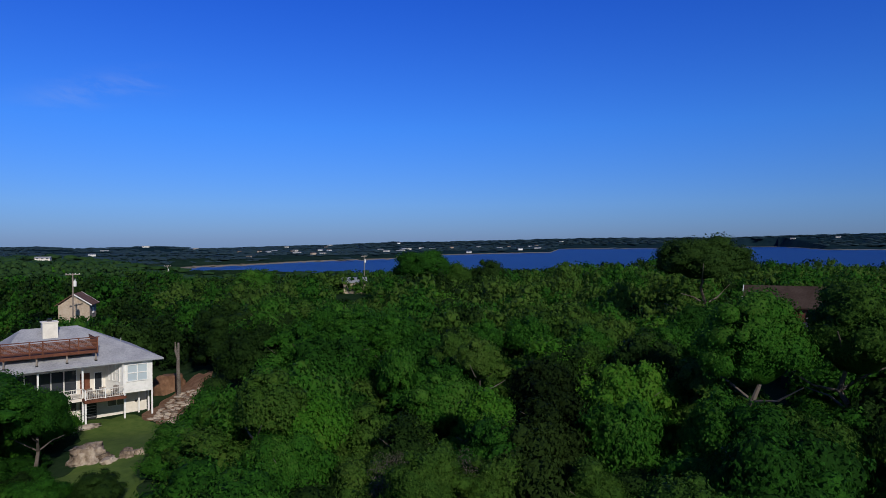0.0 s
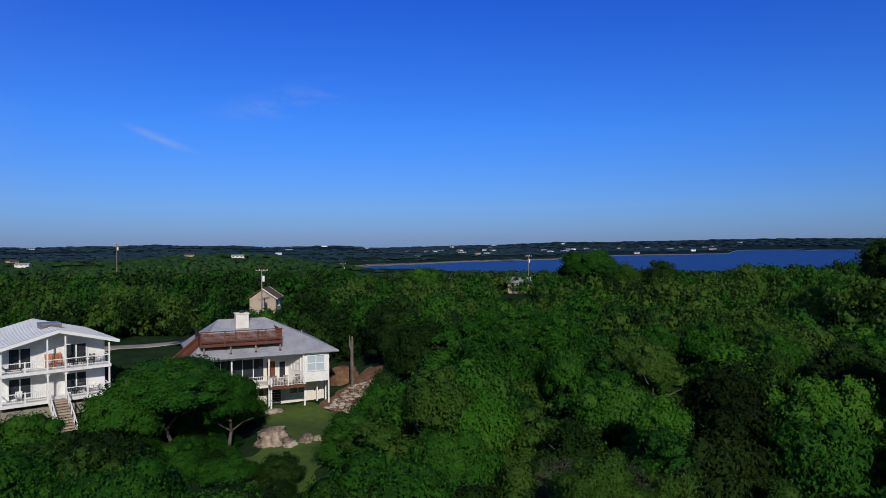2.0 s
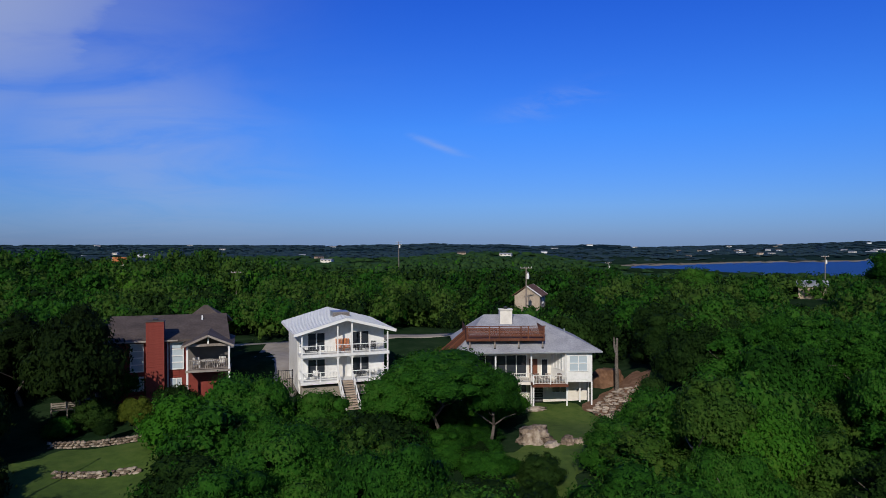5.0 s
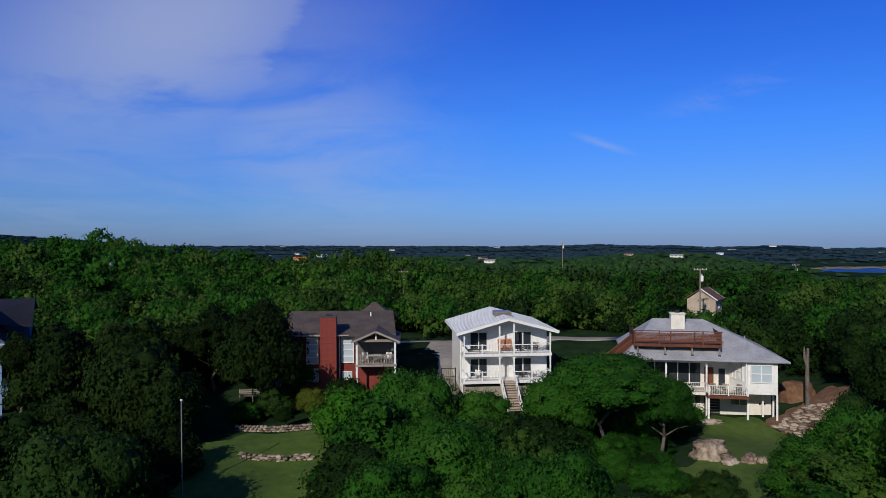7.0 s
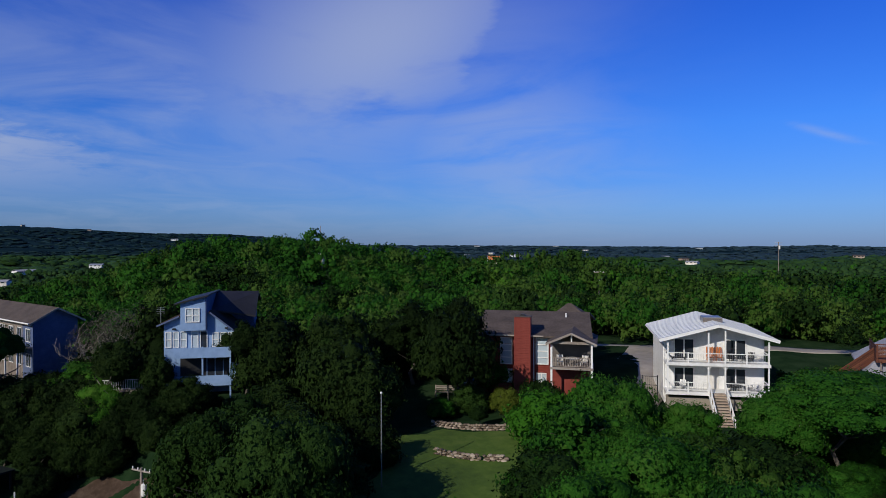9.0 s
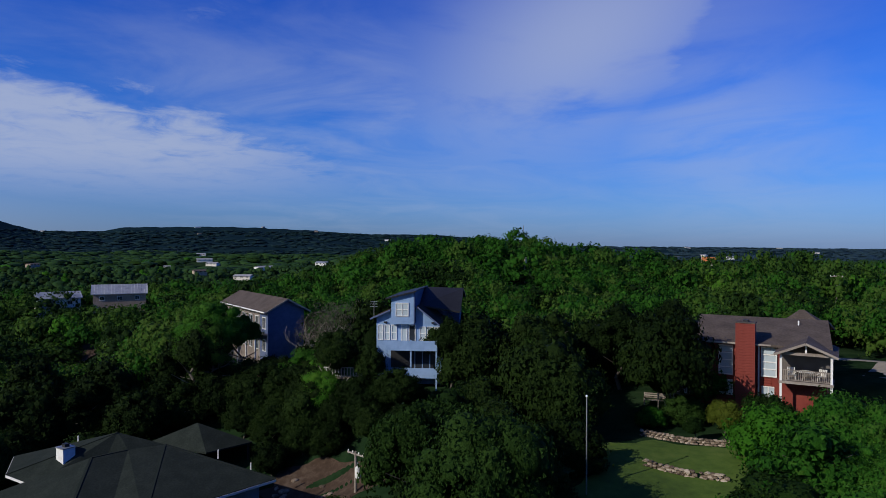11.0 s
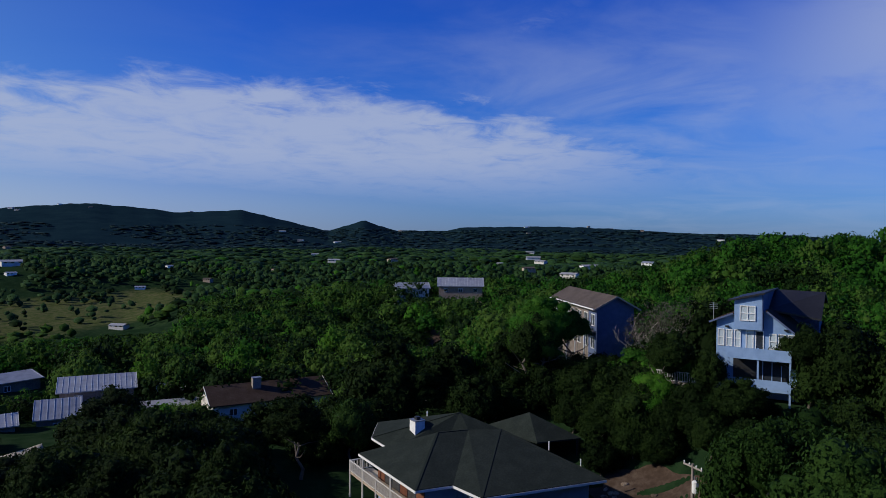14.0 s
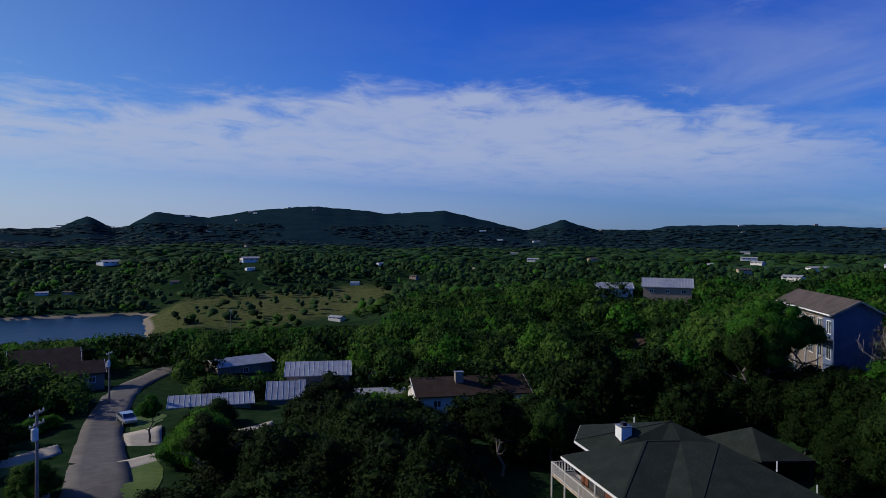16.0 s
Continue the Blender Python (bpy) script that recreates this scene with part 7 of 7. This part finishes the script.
def steps_of_stone():
    w = thing("stone_steps", Matrix.Translation((-29.0, 69.8, float(surface(-29.0, 69.8)))), "rough stone steps on the soil bank", "steps")
    g = np.random.default_rng(4)
    for k in range(70):
        bm = B()
        stone(bm, 0, 0, 0, g.uniform(0.24, 0.46), g.uniform(0.2, 0.34), 0.15, g)
        ob = part("stone", bm, ROCK, w)
        u, s = k // 5, k % 5
        x, y = -0.02 * u + (s - 2) * 0.62 + g.normal() * 0.12, 0.6 * u + g.normal() * 0.12
        ob.location = (x, y, float(surface(x - 29.0, y + 69.8)) - w.matrix_world.translation.z + 0.08)
    return w


def soil_bank(x, y, sx, sy, sz, turn):
    """A steep cut bank with an uneven face."""
    v, f = ico(4)
    n = np.array([noise.noise(Vector(p * 1.7)) * 0.25 + noise.noise(Vector(p * 5.0)) * 0.1 for p in v])
    v = v * (1 + n)[:, None]
    v[:, 2] = np.clip(v[:, 2], -1, 0.75)
    me = mesh_from(v * [sx, sy, sz], f, "soil_bank")
    me.materials.append(DIRT_TAN)
    ob = new("soil_bank", me)
    ob.matrix_world = Matrix.Translation((x, y, float(surface(x, y)))) @ Matrix.Rotation(radians(turn), 4, "Z")
    return tagged(ob, "steep cut bank of orange-brown soil behind the house", "soil", kind="structure")


soil_bank(-32.4, 80.2, 1.9, 1.3, 2.5, 20)


def dead_trunk(x, y, top):
    z = float(surface(x, y))
    t = thing("dead_tree_trunk", Matrix.Translation((x, y, z)), "bare broken brown tree trunk on the soil bank", "tree trunk")
    bm = B()
    tube(bm, [(0, 0, -0.5), (0.06, 0, 0.3), (-0.04, 0.05, (top - z) * 0.55), (0.05, 0, top - z)], [0.36, 0.25, 0.2, 0.12], 11)
    part("trunk", bm, BARK, t)
    bm = B()
    tube(bm, [(0, 0, (top - z) * 0.7), (-0.3, 0.05, (top - z) * 0.85), (-0.34, 0.05, (top - z) * 1.02)], [0.18, 0.14, 0.05], 8)
    part("broken_limb", bm, BARK, t)


dead_trunk(-30.4, 77.6, 33.3)
steps_of_stone()
drape("soil", -162, -57, 9, 5, 20, DIRT, "bare tan earth cut on the slope", "soil", 0.3)
for k in range(26):
    g = np.random.default_rng(100 + k)
    a, q = g.uniform(0, 6.3), g.uniform(0.5, 1)
    boulder(-67.6 + math.cos(a) * q * 2.8, -0.3 + math.sin(a) * q * 3.2, g.uniform(0.2, 0.45), g.uniform(0.2, 0.4), 0.25, g.uniform(0, 180), 200 + k, "loose pale rubble stone on bare soil", "rubble_stone", 0.1, 2)


def utility_pole(x, y, top, label, arms=1, can=True, base=None, thick=0.13, turn=40.0):
    z = float(surface(x, y)) if base is None else base
    p = thing("utility_pole", Matrix.Translation((x, y, z)) @ Matrix.Rotation(radians(turn), 4, "Z"), label, "utility pole")
    H = top - z
    bm = B()
    tube(bm, [(0, 0, -0.5), (0, 0, H * 0.5), (0, 0, H)], [thick * 1.25, thick, thick * 0.8], 10)
    part("pole", bm, GREYWOOD, p)
    for k in range(arms):
        zz = H - 0.25 - 0.9 * k
        a = bar("crossarm", GREYWOOD, p, -1.1, 1.1, -0.06, 0.06, zz - 0.06, zz + 0.06)
        for xx in (-1.0, -0.4, 0.4, 1.0):
            bm = B()
            tube(bm, [(xx, 0, zz + 0.06), (xx, 0, zz + 0.16), (xx, 0, zz + 0.26)], [0.05, 0.07, 0.03], 8)
            part("insulator", bm, WHITE, p)
    if can:
        bm = B()
        tube(bm, [(0.32, 0, H - 2.3), (0.32, 0, H - 2.2), (0.32, 0, H - 1.35), (0.32, 0, H - 1.25)], [0.2, 0.26, 0.26, 0.12], 14)
        c = part("transformer", bm, WHITE, p, "white drum transformer")
        for s in (-0.1, 0.1):
            bm = B()
            tube(bm, [(0.32 + s, 0, H - 1.28), (0.32 + s, 0, H - 0.95)], [0.05, 0.03], 6)
            part("bushing", bm, GREYMETAL, c)
    return p


bm = B()
tube(bm, [(0, 0, -0.5), (0, 0, 3.5), (0, 0, 7.2)], [0.055, 0.05, 0.04], 10)
fp = thing("flag_pole", Matrix.Translation((-48.7, 20.1, 26.4)), "slim bare metal pole on the lower lawn", "pole")
part("pole", bm, GREYMETAL, fp)
bm = B()
bmesh.ops.create_uvsphere(bm, u_segments=12, v_segments=8, radius=0.09, matrix=Matrix.Translation((0, 0, 7.25)))
part("finial", bm, WHITE, fp)
utility_pole(-64.4, 4.6, 25.7, "grey timber utility pole with white transformer below the hill", 1)
utility_pole(-62.5, 114.5, 39.6, "timber utility pole with white transformer behind the houses", 1)
utility_pole(-157.9, 192.8, 44.1, "distant utility pole with crossarm against the hills", 2, turn=30)
utility_pole(-93.8, 230.9, 36.6, "distant utility pole among tree tops", 1)
utility_pole(-25.0, 215.3, 40.0, "distant dark utility pole with transformer", 1)
utility_pole(-151.5, 41.9, 41.8, "utility pole with white transformer on the wooded hill", 1)
utility_pole(-122.1, 94.8, 38.0, "utility pole with white transformer in the woods", 1)
utility_pole(-193, 52, 49.0, "slim mast on the wooded hill top", 0, False, thick=0.08)
utility_pole(-167.8, -214.4, 15.4, "utility pole beside the meadow", 1, False)
utility_pole(-62.4, -102.5, 24.9, "street utility pole with drum transformer", 1)
utility_pole(-31.4, -54.4, 29.4, "street utility pole with transformers and crossarms", 2)


def parked_car(x, y, yaw, label):
    c = thing("car", Matrix.Translation((x, y, float(surface(x, y)) + 0.1)) @ Matrix.Rotation(radians(yaw), 4, "Z"), label, "car")
    paint = material("silver_car_paint", [(0.5, 0.52, 0.55), (0.6, 0.62, 0.65)], 2, 0.25, 0.6)
    bm = B()
    prism(bm, [(-2.2, 0.35), (2.2, 0.35), (2.25, 0.75), (1.5, 0.92), (0.9, 1.42), (-0.9, 1.45), (-1.75, 0.98), (-2.25, 0.85)], -0.86, 0.86)
    bmesh.ops.bevel(bm, geom=bm.edges[:], offset=0.06, segments=2, affect="EDGES")
    part("body", bm, paint, c)
    bm = B()
    prism(bm, [(1.42, 0.94), (0.86, 1.37), (-0.86, 1.4), (-1.62, 1.0)], -0.875, 0.875)
    part("side_windows", bm, GLASS, c)
    for s, x0, x1 in ((1, 0.9, 1.5), (-1, -1.7, -0.9)):
        bm = B()
        pts = [(x0 if s > 0 else x1, 1.435), (x1 if s > 0 else x0, 0.97)]
        slab(bm, [(pts[0][0] + 0.02 * s, -0.72, pts[0][1]), (pts[1][0] + 0.02 * s, -0.78, pts[1][1] + 0.01), (pts[1][0] + 0.02 * s, 0.78, pts[1][1] + 0.01), (pts[0][0] + 0.02 * s, 0.72, pts[0][1])], -0.03)
        part("windscreen" if s > 0 else "rear_window", bm, GLASS, c)
    for wx in (-1.4, 1.4):
        for wy in (-0.8, 0.8):
            bm = B()
            bmesh.ops.create_cone(bm, cap_ends=True, segments=20, radius1=0.33, radius2=0.33, depth=0.22, matrix=Matrix.Translation((wx, wy, 0.33)) @ Matrix.Rotation(radians(90), 4, "X"))
            w = part("wheel", bm, DARK, c)
            bm = B()
            bmesh.ops.create_cone(bm, cap_ends=True, segments=14, radius1=0.2, radius2=0.2, depth=0.24, matrix=Matrix.Translation((wx, wy, 0.33)) @ Matrix.Rotation(radians(90), 4, "X"))
            part("rim", bm, GREYMETAL, w)
    for wy in (-0.6, 0.6):
        bar("headlight", GLASS_PALE, c, 2.18, 2.27, wy - 0.18, wy + 0.18, 0.66, 0.78)
        bar("tail_light", RED, c, -2.29, -2.2, wy - 0.2, wy + 0.2, 0.72, 0.84)
    return c


parked_car(-58.0, -89.4, 76, "silver hatchback parked at the street edge")
